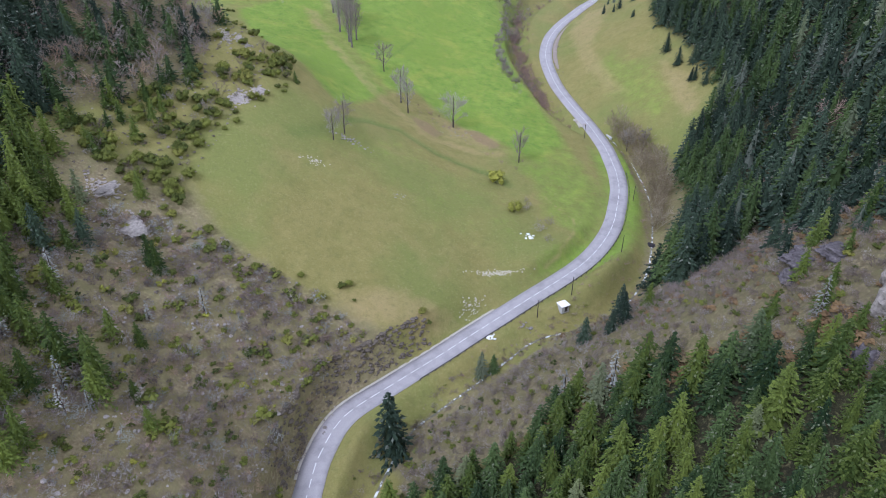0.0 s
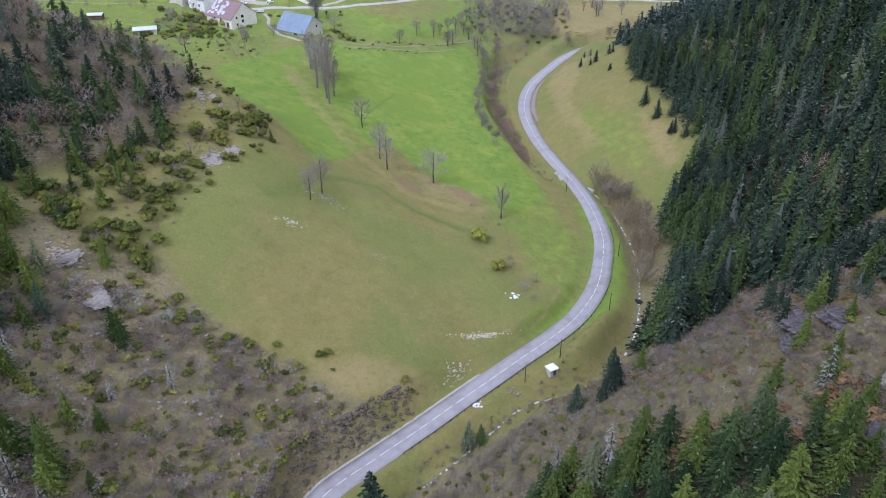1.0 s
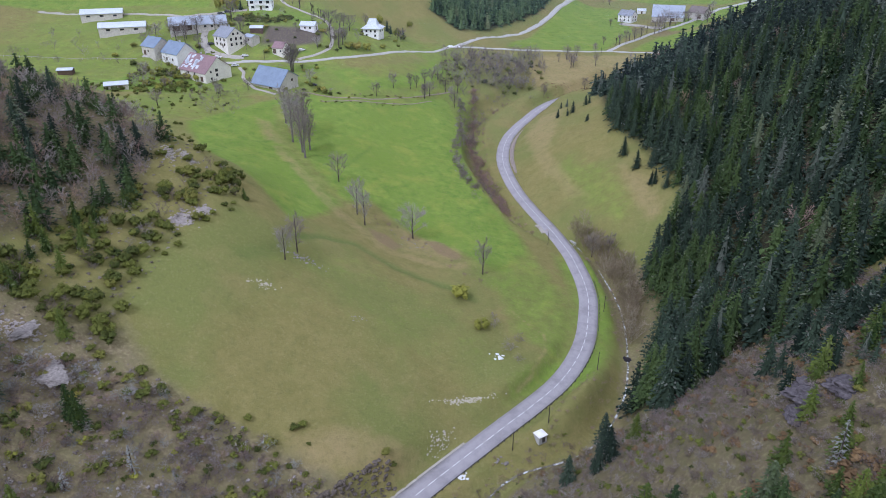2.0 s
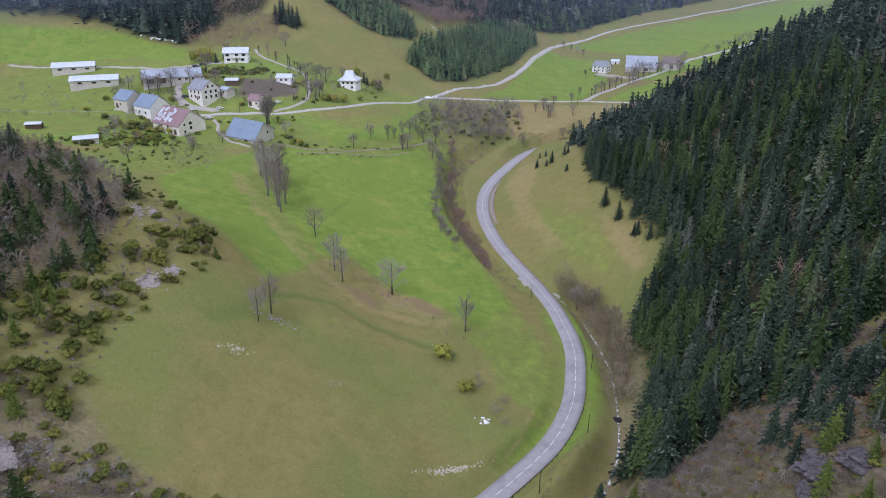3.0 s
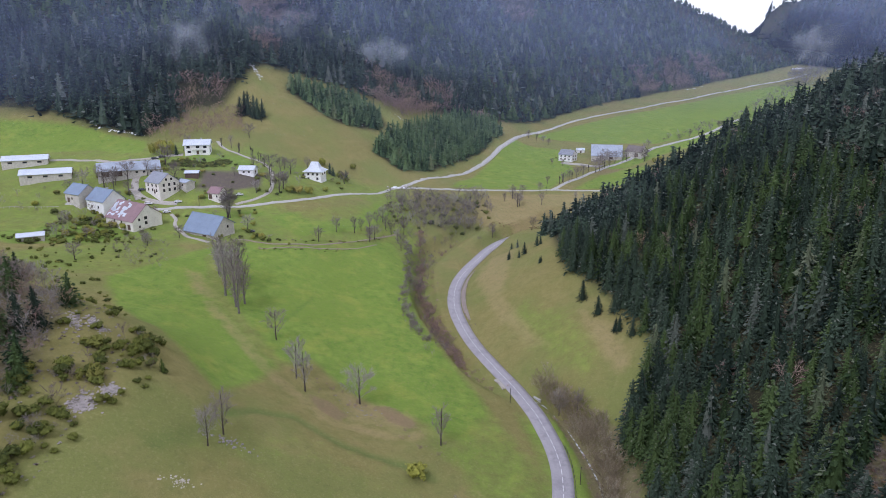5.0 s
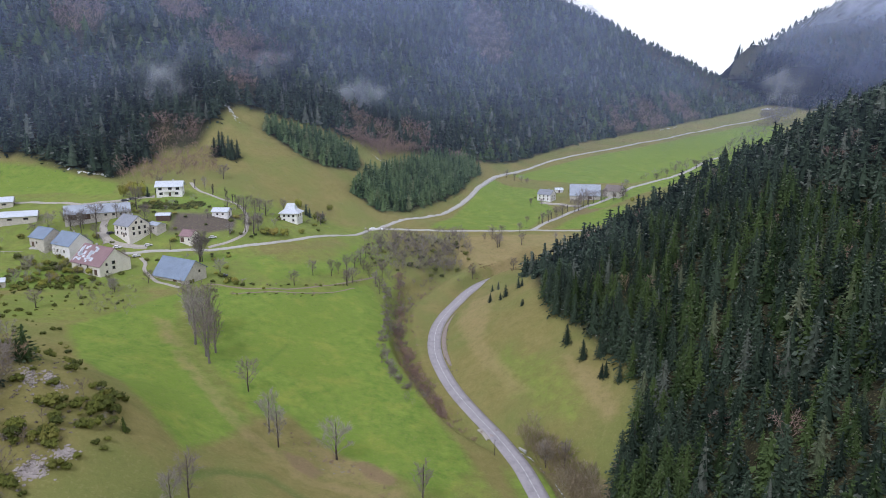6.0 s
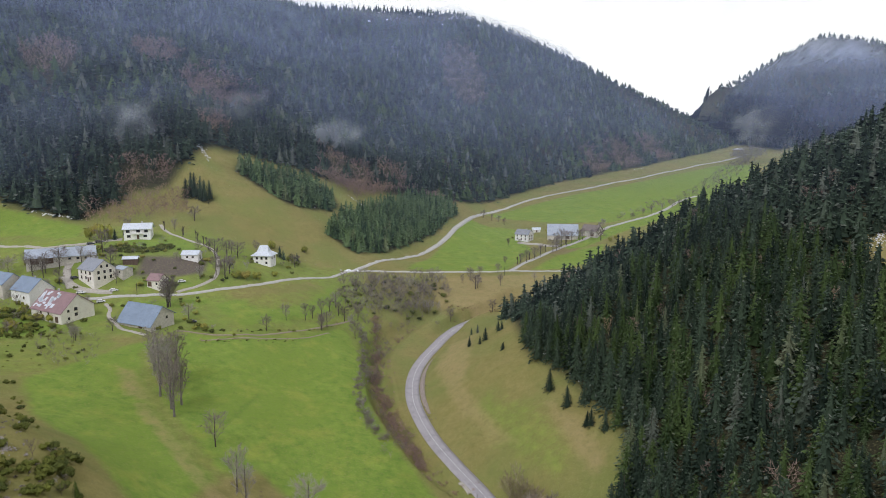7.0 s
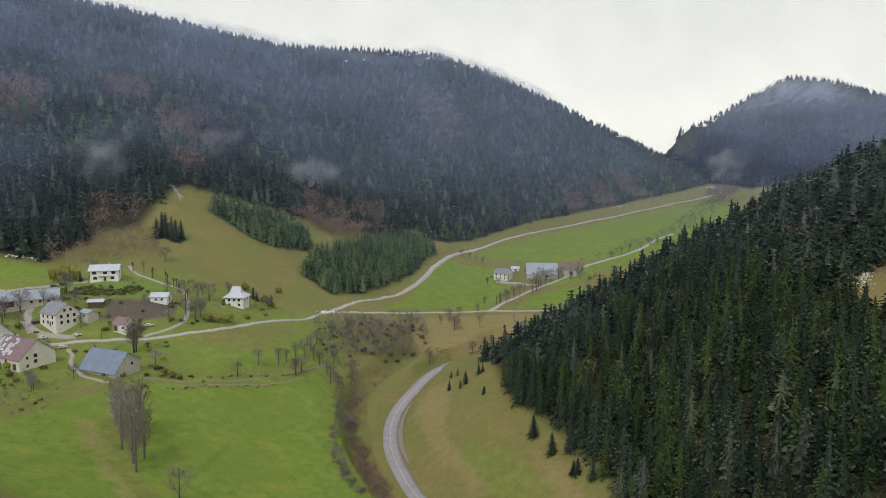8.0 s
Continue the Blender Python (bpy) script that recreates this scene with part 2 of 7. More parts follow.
def waves(x, y, size, seed=0.0):
    """Cheap smooth relief of about +-1, with features of that size."""
    k = 6.283 / size
    s = 0.0
    for n, (a, f) in enumerate(((0.3, 1.0), (1.4, 0.83), (2.6, 1.27), (4.1, 0.71), (5.3, 1.13))):
        s = s + np.sin(k * f * (x * math.cos(a) + y * math.sin(a)) + seed + n * 1.7 + 0.8 * np.sin(k * 0.37 * (y * math.cos(a) - x * math.sin(a)) + n))
    return s / 2.6


ROAD_PLAN = [(-36, 30), (-34, 60), (-32, 85), (-31, 103), (-29.5, 113), (-24.7, 124), (-12.5, 134.6), (-1, 144), (9, 152.6), (25.8, 167), (35, 175), (45.3, 185), (53, 195.5), (59, 207), (63.2, 219.5), (66.5, 232), (68, 244), (68.2, 255), (67.8, 268), (65.2, 286), (61, 305), (57, 326), (55.2, 345), (55, 365), (57.2, 383), (62.2, 402), (70, 419), (79, 434), (90.5, 452), (103, 466), (122, 480), (150, 500)]
road_xy = spline(ROAD_PLAN, 1.0)
road_z = np.interp(road_xy[:, 1], [30, 60, 105, 130, 150, 170, 230, 276, 330, 400, 440, 500], [-13, -12, -9, -6.5, -4.5, -3, -1.5, -0.5, 2, 5.5, 9, 14])
ROAD = np.c_[road_xy, road_z]
STREAM_PLAN = [(-26, 30, -19), (-20, 90, -16), (-10, 120, -13), (-2, 128, -11), (9, 137, -9.2), (19, 146, -8), (28, 153, -7), (48, 160, -6.5), (64, 180, -6.4), (73, 205, -6), (78, 230, -5.4), (78, 255, -4.6), (75, 270, -3.8), (66, 279, -3.2), (54, 296, -2.5), (47, 325, -1.5), (42, 360, 0), (43, 395, 2.5), (47, 425, 5), (60, 450, 8), (95, 490, 14)]
STREAM = spline(STREAM_PLAN, 3.0)
HALF_ROAD = 3.4


def ground(x, y):
    """Height of the land."""
    x, y = np.asarray(x, float), np.asarray(y, float)
    low = near_ground(x, y)
    s = 0.74 * (x - 177) + 0.67 * (y - 593)
    far = 31 + 0.1 * np.clip(s, -200, 1200) + 0.6 * waves(x, y, 90)
    for foot, crest in ((WEST_FOOT, WEST_CREST), (EAST_FOOT, EAST_CREST)):
        df, zf, sf = along(foot, x, y, True)
        dc, zc, sc = along(crest, x, y, True)
        u = df / (df + dc + 1e-6)
        hill = zf + (zc - zf) * u ** 0.9 + 9 * u * (1 - u) * 4 * waves(x, y, 210, 2.0)
        hill = np.where(sc > 0, zc - 0.4 * dc, hill)
        hill = np.where(sf > 0, hill, zf - 0.5 * df)
        far = np.maximum(far, hill) + 2.5 * np.exp(-np.abs(far - hill) / 3.0)
    w = smooth(545, 625, y)
    z = low * (1 - w) + far * w
    z = z + 0.25 * waves(x, y, 23) + 0.12 * waves(x, y, 9, 1.0)
    z = z - 0.45 * np.exp(-(along([(*p, 0) for p in DITCH], x, y)[0] / 1.6) ** 2) * (y < 260)
    # the bed of the stream and the bench that carries the road
    ds, zs, _ = along(STREAM, x, y) if np.ndim(x) == 0 or x.size < 5 else near_line(STREAM, x, y, 30)
    z = np.where(ds < 14, np.minimum(z, zs + np.maximum(ds - 1.0, 0) * 0.55 + (z - zs) * smooth(3, 14, ds)), z)
    dr, zr, _ = along(ROAD, x, y) if np.ndim(x) == 0 or x.size < 5 else near_line(ROAD, x, y, 30)
    k = smooth(HALF_ROAD + 1.2, HALF_ROAD + 5.0, dr)
    z = np.where(dr < HALF_ROAD + 5.0, (zr - 0.12) * (1 - k) + z * k, z)
    return z


def near_line(line, x, y, reach):
    """along(), worked out only for the places within reach of the line's box, with far places at a great distance."""
    d, z, side = np.full(x.shape, 1e9), np.zeros(x.shape), np.zeros(x.shape)
    m = (x > line[:, 0].min() - reach) & (x < line[:, 0].max() + reach) & (y > line[:, 1].min() - reach) & (y < line[:, 1].max() + reach)
    if m.any():
        xs, ys = x[m], y[m]
        best, bi = np.full(xs.shape, 1e9), np.zeros(xs.shape, int)
        for i in range(len(line)):
            q = (xs - line[i, 0]) ** 2 + (ys - line[i, 1]) ** 2
            c = q < best
            best[c], bi[c] = q[c], i
        i0 = np.clip(bi, 1, len(line) - 2)
        t = line[i0 + 1, :2] - line[i0 - 1, :2]
        t = t / np.linalg.norm(t, axis=1)[:, None]
        rx, ry = xs - line[bi, 0], ys - line[bi, 1]
        lead = rx * t[:, 0] + ry * t[:, 1]
        inner = (bi > 0) & (bi < len(line) - 1)
        d[m] = np.where(inner, np.abs(t[:, 0] * ry - t[:, 1] * rx), np.sqrt(best))
        slope = (line[i0 + 1, 2] - line[i0 - 1, 2]) / np.linalg.norm(line[i0 + 1, :2] - line[i0 - 1, :2], axis=1)
        z[m] = line[bi, 2] + slope * lead
        side[m] = np.sign(t[:, 0] * ry - t[:, 1] * rx)
    return d, z, side

# ---------------------------------------------------------------- ground


def inside(poly, x, y):
    """True within a closed plan outline."""
    hit = np.zeros(x.shape, bool)
    for (x0, y0), (x1, y1) in zip(poly, poly[1:] + poly[:1]):
        if y0 != y1:
            hit ^= ((y0 > y) != (y1 > y)) & (x < (x1 - x0) * (y - y0) / (y1 - y0) + x0)
    return hit


def area(poly, x, y, soft=4.0):
    """1 within an outline, fading to 0 over soft metres outside it."""
    d = np.full(x.shape, 1e9)
    for (x0, y0), (x1, y1) in zip(poly, poly[1:] + poly[:1]):
        dx, dy = x1 - x0, y1 - y0
        t = np.clip(((x - x0) * dx + (y - y0) * dy) / (dx * dx + dy * dy + 1e-9), 0, 1)
        d = np.minimum(d, np.hypot(x - x0 - t * dx, y - y0 - t * dy))
    d = np.where(inside(poly, x, y), -d, d)
    return 1 - smooth(-soft / 2, soft / 2, d)


def strip(line, x, y, half, soft=3.0):
    d, _, _ = along([(*p, 0) for p in line], x, y)
    return 1 - smooth(half, half + soft, d)


LUSH = [
    [(-94, 328), (-88, 346), (-70, 378), (-46, 396), (-24, 394), (4, 412), (30, 440), (36, 400), (33, 345), (42, 299), (52, 264), (60, 233), (57, 207), (47, 193), (34, 204), (32, 225), (22, 250), (8, 262), (-12, 287), (-24, 272), (-38, 240), (-57, 267), (-80, 294)],
    [(82, 543), (119, 621), (175, 723), (209, 684), (197, 604), (156, 543)],
    [(201, 754), (300, 819), (602, 948), (486, 783), (378, 705), (300, 671), (266, 687), (222, 724)],
    [(-330, 574), (-216, 575), (-185, 572), (-160, 564), (-126, 543), (-123, 518), (-162, 536), (-205, 534), (-330, 530)],
    [(-40, 435), (-17, 454), (23, 486), (36, 477), (20, 446), (-24, 406)],
    [(-175, 400), (-128, 440), (-104, 408), (-118, 388), (-150, 378)],
    [(-90, 484), (-66, 490), (-48, 500), (-62, 514), (-98, 506), (-104, 494)],
    [(-84, 440), (-60, 440), (-40, 446), (-40, 436), (-62, 424), (-84, 430)],
    [(-78, 457), (-52, 460), (-44, 454), (-74, 450)],
    [(175, 545), (215, 585), (260, 600), (240, 560), (200, 540)],
    [(240, 596), (300, 636), (420, 700), (560, 810), (640, 930), (602, 948), (486, 783), (378, 705), (300, 665), (250, 630), (215, 596)],
]
DITCH = [(-47, 206), (-38, 217), (-34, 229), (-28, 238), (-17, 242), (-11, 238), (-3, 232), (9, 229), (16, 226), (24, 221)]
BANK = [(-60, 372), (-52, 331), (-29, 286), (-12, 268), (4, 259), (20, 253), (32, 240)]
SCRUB = [(-160, 60), (-160, 290), (-110, 290), (-80, 262), (-62, 250), (-56, 215), (-66, 180), (-60, 158), (-44, 150), (-28, 146), (-10, 142), (-30, 122), (-34, 60)]
VERGE_BRUSH = [(-16, 120), (-4, 128), (12, 138), (30, 148), (44, 156), (58, 166), (62, 160), (48, 148), (34, 140), (20, 130), (6, 120), (-10, 108)]
STREAMSIDE = [(46, 160), (58, 172), (69, 200), (73, 230), (74, 255), (72, 270), (84, 262), (90, 242), (87, 216), (80, 198), (66, 176), (58, 160)]
HAZEL = [(-12, 101), (-4, 103), (6, 106), (18, 108), (28, 112), (35, 111), (41, 107), (47, 103), (53, 99), (59, 95), (62, 88), (68, 70), (90, 70), (112, 140), (116, 166), (92, 152), (84, 162), (66, 152), (52, 148), (40, 144), (22, 137), (8, 128), (-6, 120)]
SCREE_BAND = [(30, 145), (43, 130), (52, 117), (62, 104), (62, 70), (90, 70), (125, 160), (90, 165), (64, 155), (45, 152)]
WOOD_EAST = [(122, 445), (106, 352), (111, 324), (113, 292), (113, 270), (103, 252), (89, 241), (86, 215), (80, 198), (66, 178), (58, 158), (66, 150), (84, 163), (92, 150), (118, 168), (150, 120), (420, 60), (420, 520), (260, 520), (180, 470)]
WOOD_NEAR = [(-17, 97), (-8, 101), (6, 105), (18, 107), (28, 111), (35, 110), (41, 106), (47, 102), (53, 98), (59, 94), (63, 88), (66, 80), (68, 66), (64, 52), (-8, 66)]
PLANTATION = [(30, 588), (48, 566), (68, 588), (89, 615), (129, 666), (163, 722), (150, 738), (112, 715), (76, 672), (40, 630)]
SPRUCE_BAND = [(-40, 648), (-21, 631), (0, 619), (20, 626), (32, 634), (42, 650), (38, 668), (15, 674), (-13, 668), (-35, 664)]
STRAW = [
    [(92, 492), (130, 470), (172, 500), (192, 525), (178, 534), (110, 532), (92, 520)],
    [(70, 345), (76, 310), (84, 300), (80, 330), (78, 360), (90, 392), (100, 420), (84, 420), (70, 395)],
    [(98, 262), (106, 270), (106, 292), (101, 318), (97, 300), (96, 275)],
    [(0, 250), (18, 246), (24, 255), (6, 268), (-6, 272)],
    [(-70, 356), (-60, 350), (-50, 322), (-60, 326)],
    [(-24, 140), (-4, 148), (6, 156), (-14, 158), (-30, 152)],
]
GLADE = [(206, 262), (204, 268), (218, 288), (232, 288), (238, 272), (220, 258)]
# the mountains' forests
MOUNTAIN = [(-900, 520), (-520, 545), (-300, 582), (-246, 584), (-201, 581), (-185, 577), (-162, 567), (-127, 551), (-118, 572), (-104, 592), (-84, 600), (-74, 642), (-56, 668), (14, 692), (60, 700), (122, 716), (206, 796), (336, 924), (506, 1000), (686, 1100), (786, 1166), (866, 1330), (866, 1700), (-900, 1700)]
FAR_WOOD = [(765, 1100), (800, 1010), (820, 900), (880, 700), (930, 300), (1500, 300), (1500, 2700), (760, 2700), (790, 1400), (770, 1200)]
PLOUGHED = [(-82, 462), (-62, 462), (-46, 470), (-46, 486), (-60, 484), (-80, 480)]

xs = np.unique(np.round(np.r_[np.arange(-60, 52, 1.4), np.arange(-170, -60, 2.4), np.arange(52, 230, 2.4), -170 - np.cumsum(2.4 * 1.07 ** np.arange(54)), 230 + np.cumsum(2.4 * 1.03 ** np.arange(112))], 2))
ys = np.unique(np.round(np.r_[np.arange(178, 330, 1.5), np.arange(50, 178, 2.4), np.arange(330, 470, 2.4), 470 + np.cumsum(2.4 * 1.018 ** np.arange(170)), 50 - np.cumsum(2.4 * 1.13 ** np.arange(26))], 2))
gx, gy = np.meshgrid(xs, ys)
gz = ground(gx, gy)


def grid_mesh(name, x, y, z):
    ny, nx = x.shape
    me = bpy.data.meshes.new(name)
    i = np.arange(nx * ny).reshape(ny, nx)
    quads = np.stack([i[:-1, :-1], i[:-1, 1:], i[1:, 1:], i[1:, :-1]], -1).reshape(-1, 4)
    raw_mesh(me, np.stack([x, y, z], -1).reshape(-1, 3), quads)
    return me


def raw_mesh(me, verts, faces, smooth_faces=True):
    """Fill a mesh from arrays; all faces have as many corners."""
    verts, faces = np.asarray(verts, np.float32), np.asarray(faces, np.int32)
    me.vertices.add(len(verts))
    me.vertices.foreach_set("co", verts.ravel())
    me.loops.add(faces.size)
    me.loops.foreach_set("vertex_index", faces.ravel())
    me.polygons.add(len(faces))
    me.polygons.foreach_set("loop_start", np.arange(0, faces.size, faces.shape[1], dtype=np.int32))
    me.polygons.foreach_set("use_smooth", np.full(len(faces), smooth_faces, dtype=bool))
    me.update(calc_edges=True)


def float_attribute(me, name, values):
    me.attributes.new(name, "FLOAT", "POINT").data.foreach_set("value", np.asarray(values, np.float32).ravel())


def ground_zones(x, y):
    lush = np.max([area(p, x, y, 12) for p in LUSH], 0)
    d_road, _, _ = near_line(ROAD, x, y, 40)
    verge = (1 - smooth(5, 15, d_road)) * smooth(165, 190, y) * (1 - smooth(250, 285, y))
    lush = np.maximum(lush, 0.75 * verge)
    lush = np.maximum(lush, 0.5 * area([(72, 340), (84, 344), (98, 318), (101, 290), (99, 276), (88, 266), (79, 290), (73, 320)], x, y, 18))
    lush = np.maximum(lush, 0.6 * smooth(370, 400, y) * (1 - smooth(520, 560, y)) * (1 - smooth(40, 60, x)) * smooth(-300, -200, x))
    lush *= 1 - 0.5 * area([(-36, 452), (-10, 468), (12, 490), (24, 478), (8, 450), (-16, 432)], x, y, 12)
    lush *= 1 - 0.42 * area([(34, 190), (60, 205), (64, 245), (50, 268), (36, 250), (28, 225)], x, y, 16)
    lush *= 1 - 0.45 * strip(BANK, x, y, 1.0, 7)
    lush = np.maximum(lush, 0.30 * area([(-50, 215), (-30, 240), (0, 245), (25, 225), (40, 195), (25, 180), (-10, 180), (-40, 190)], x, y, 30))
    lush = np.maximum(lush, 0.55 * area([(-150, 345), (-130, 385), (-104, 410), (-84, 404), (-70, 380), (-80, 345), (-95, 330), (-120, 325)], x, y, 16))
    rough = np.max([0.8 * area([(-135, 172), (-102, 174), (-91, 190), (-78, 214), (-78, 252), (-92, 264), (-110, 290), (-150, 290), (-160, 190)], x, y, 10), area(SCRUB, x, y, 14) * (1 - 0.75 * smooth(150, 178, y)), area(SCREE_BAND, x, y, 10), 0.8 * area(VERGE_BRUSH, x, y, 6), 0.9 * area(HAZEL, x, y, 6), 0.6 * area(STREAMSIDE, x, y, 4)], 0)
    high = np.maximum(area(MOUNTAIN, x, y, 10), area(FAR_WOOD, x, y, 10))
    # forest-floor darkening, in part also over the scree, hazel and hilltop ground
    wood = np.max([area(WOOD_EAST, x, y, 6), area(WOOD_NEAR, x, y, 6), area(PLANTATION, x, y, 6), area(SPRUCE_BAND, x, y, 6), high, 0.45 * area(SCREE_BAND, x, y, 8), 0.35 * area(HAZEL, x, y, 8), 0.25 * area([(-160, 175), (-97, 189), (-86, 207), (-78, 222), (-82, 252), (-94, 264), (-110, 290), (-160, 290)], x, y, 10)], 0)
    straw = np.max([area(p, x, y, 10) for p in STRAW] + [0.45 * strip(BANK, x, y, 0.5, 5), 0.8 * strip([(-53, 319), (-33, 282), (-24, 267), (-7, 248), (5, 244), (21, 243)], x, y, 1.0, 5), 0.9 * strip([(36, 217), (40, 212), (45, 207), (44, 198), (37, 186), (32, 181)], x, y, 0.0, 1.4), 0.7 * area(GLADE, x, y, 4)], 0)
    deep = strip(DITCH[2:], x, y, 0.6, 2.2) * (1 - smooth(20, 30, x))
    deep = np.maximum(deep, 0.7 * strip([(-23, 316), (-13, 346)], x, y, 0.0, 1.6))
    deep = np.maximum(deep, 0.5 * strip(DITCH[:3], x, y, 0.5, 4))
    deep = np.maximum(deep, 0.5 * strip([(50, 444), (42, 424), (37, 394), (35, 364), (30, 330)], x, y, 0.5, 2.0))
    earth = np.max([area(p, x, y, 5) for p in ([(8, 263), (15, 263), (23, 252), (21, 246), (13, 252)], [(-14, 262), (-6, 260), (1, 253), (-3, 247), (-10, 252)], [(-54, 352), (-49, 348), (-47, 336), (-51, 338)])], 0)
    earth = np.maximum(earth, 0.75 * area([(200, 590), (214, 578), (236, 592), (222, 604)], x, y, 5))
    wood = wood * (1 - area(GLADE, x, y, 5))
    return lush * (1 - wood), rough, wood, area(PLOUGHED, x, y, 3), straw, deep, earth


n = Nodes("meadow_soil_and_wood_shade", 0.95, 0.15)
lush, rough, wood, plough, straw, deep, earth = (n.attr(k).outputs["Fac"] for k in ("lush", "rough", "wood", "plough", "straw", "deep", "earth"))
big, mid, fine, tuft = n.noise(0.03, 6), n.noise(0.22, 8, rough=0.65), n.noise(1.3, 6), n.noise(5.0, 5)
dry = n.mix(n.ramp(mid, 0.25, 0.78), (0.205, 0.19, 0.058), (0.288, 0.252, 0.092))
dry = n.mix(n.ramp(big, 0.42, 0.62), dry, (0.20, 0.218, 0.062))
dry = n.mix(n.math("MULTIPLY", n.ramp(n.noise(0.07, 5), 0.55, 0.68), 0.3), dry, (0.315, 0.252, 0.105))
green = n.mix(n.ramp(mid, 0.35, 0.7), (0.142, 0.236, 0.034), (0.25, 0.342, 0.056))
green = n.mix(n.ramp(big, 0.45, 0.65), green, (0.185, 0.275, 0.04))
green = n.mix(n.math("MULTIPLY", n.ramp(n.noise(0.09, 5, rough=0.7), 0.52, 0.66), 0.55), green, (0.30, 0.33, 0.06))
edge = n.math("ADD", lush, n.math("MULTIPLY", n.math("SUBTRACT", mid, 0.5), 0.7))
c = n.mix(n.ramp(edge, 0.3, 0.75), dry, green)
c = n.mix(n.ramp(n.math("ADD", straw, n.math("MULTIPLY", n.math("SUBTRACT", mid, 0.5), 1.2)), 0.4, 1.3), c, (0.36, 0.28, 0.13))
c = n.mix(n.math("MULTIPLY", n.ramp(n.math("ADD", earth, n.math("MULTIPLY", n.math("SUBTRACT", fine, 0.5), 1.1)), 0.45, 0.85), 0.75), c, (0.25, 0.175, 0.105))
c = n.mix(n.math("MULTIPLY", deep, 0.5), c, (0.085, 0.165, 0.035))
heath = n.mix(n.ramp(fine, 0.35, 0.65), (0.18, 0.142, 0.082), (0.315, 0.258, 0.165))
heath = n.mix(n.ramp(mid, 0.4, 0.6), heath, (0.228, 0.20, 0.10))
heath = n.mix(n.math("MULTIPLY", n.ramp(tuft, 0.64, 0.72), 0.7), heath, (0.30, 0.285, 0.27))
c = n.mix(n.ramp(n.math("ADD", rough, n.math("MULTIPLY", n.math("SUBTRACT", mid, 0.5), 0.9)), 0.3, 0.7), c, heath)
# near-black under the woods: shade between the trees put into the ground colour
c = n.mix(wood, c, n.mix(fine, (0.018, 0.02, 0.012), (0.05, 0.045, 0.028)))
c = n.mix(plough, c, n.mix(fine, (0.10, 0.08, 0.065), (0.17, 0.14, 0.12)))
c = n.mix(n.math("MULTIPLY", n.ramp(tuft, 0.48, 0.72), 0.45), c, (0.10, 0.105, 0.036))
c = n.mix(n.math("MULTIPLY", n.ramp(fine, 0.54, 0.68), 0.3), c, (0.35, 0.31, 0.14))
c = n.mix(n.math("MULTIPLY", n.ramp(n.noise(0.55, 6, rough=0.7), 0.52, 0.62), 0.22), c, (0.11, 0.125, 0.045))
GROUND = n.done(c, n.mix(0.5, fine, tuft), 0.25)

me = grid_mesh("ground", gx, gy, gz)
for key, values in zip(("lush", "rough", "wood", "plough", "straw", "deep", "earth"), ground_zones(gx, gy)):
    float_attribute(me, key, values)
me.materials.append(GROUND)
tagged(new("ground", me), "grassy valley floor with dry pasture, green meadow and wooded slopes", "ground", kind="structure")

# ---------------------------------------------------------------- roads


def ribbon(name, line, offsets, lift, material, crown=0.0):
    """A strip along a line of (x, y, z), from one sideways offset to the next."""
    line = np.asarray(line, float)
    t = np.gradient(line[:, :2], axis=0)
    t /= np.linalg.norm(t, axis=1)[:, None]
    nrm = np.c_[-t[:, 1], t[:, 0]]
    cols = []
    for o, dz in offsets:
        cols.append(np.c_[line[:, :2] + nrm * o, line[:, 2] + lift + dz])
    g = np.stack(cols, 1)
    me = grid_mesh(name, g[:, ::-1, 0], g[:, ::-1, 1], g[:, ::-1, 2])
    me.materials.append(material)
    return new(name, me)


n = Nodes("asphalt", 0.85, 0.3)
gr, bl = n.noise(9, 5), n.noise(0.35, 4)
c = n.mix(n.ramp(gr, 0.3, 0.7), (0.31, 0.293, 0.303), (0.42, 0.40, 0.41))
worn = n.ramp(n.noise(0.09, 5, rough=0.7), 0.52, 0.62)
c = n.mix(n.math("MULTIPLY", worn, 0.4), c, (0.21, 0.20, 0.205))
c = n.mix(n.math("MULTIPLY", n.ramp(bl, 0.5, 0.7), 0.35), c, (0.2, 0.195, 0.205))
ASPHALT = n.done(c, gr, 0.01)
GRAVEL = surface("gravel_track", (0.38, 0.355, 0.31), (0.54, 0.51, 0.46), 2, 0.95, 0.03, (0.30, 0.27, 0.20))
LANE = surface("pale_lane", (0.42, 0.41, 0.39), (0.56, 0.55, 0.52), 1.2, 0.9, 0.02, (0.36, 0.34, 0.29))
OCHRE = surface("ochre_verge", (0.25, 0.21, 0.14), (0.38, 0.33, 0.24), 2, 0.95, 0.03)

h = HALF_ROAD
road = ribbon("road", ROAD, [(-h, -0.10), (-h, 0.02), (-h * 0.5, 0.06), (0, 0.08), (h * 0.5, 0.06), (h, 0.02), (h, -0.10)], 0.0, ASPHALT)
tagged(road, "winding grey asphalt road with a dashed white centre line", "road", kind="structure")
gutter = ribbon("road_shoulder", ROAD[75:150], [(h + 0.02, -0.08), (h + 0.05, 0.0), (h + 0.75, -0.02), (h + 0.9, -0.2)], 0.0, GRAVEL)
tagged(gutter, "pale gravel shoulder beside the asphalt", "shoulder", kind="structure")

arc = np.r_[0, np.cumsum(np.linalg.norm(np.diff(ROAD[:, :2], axis=0), axis=1))]


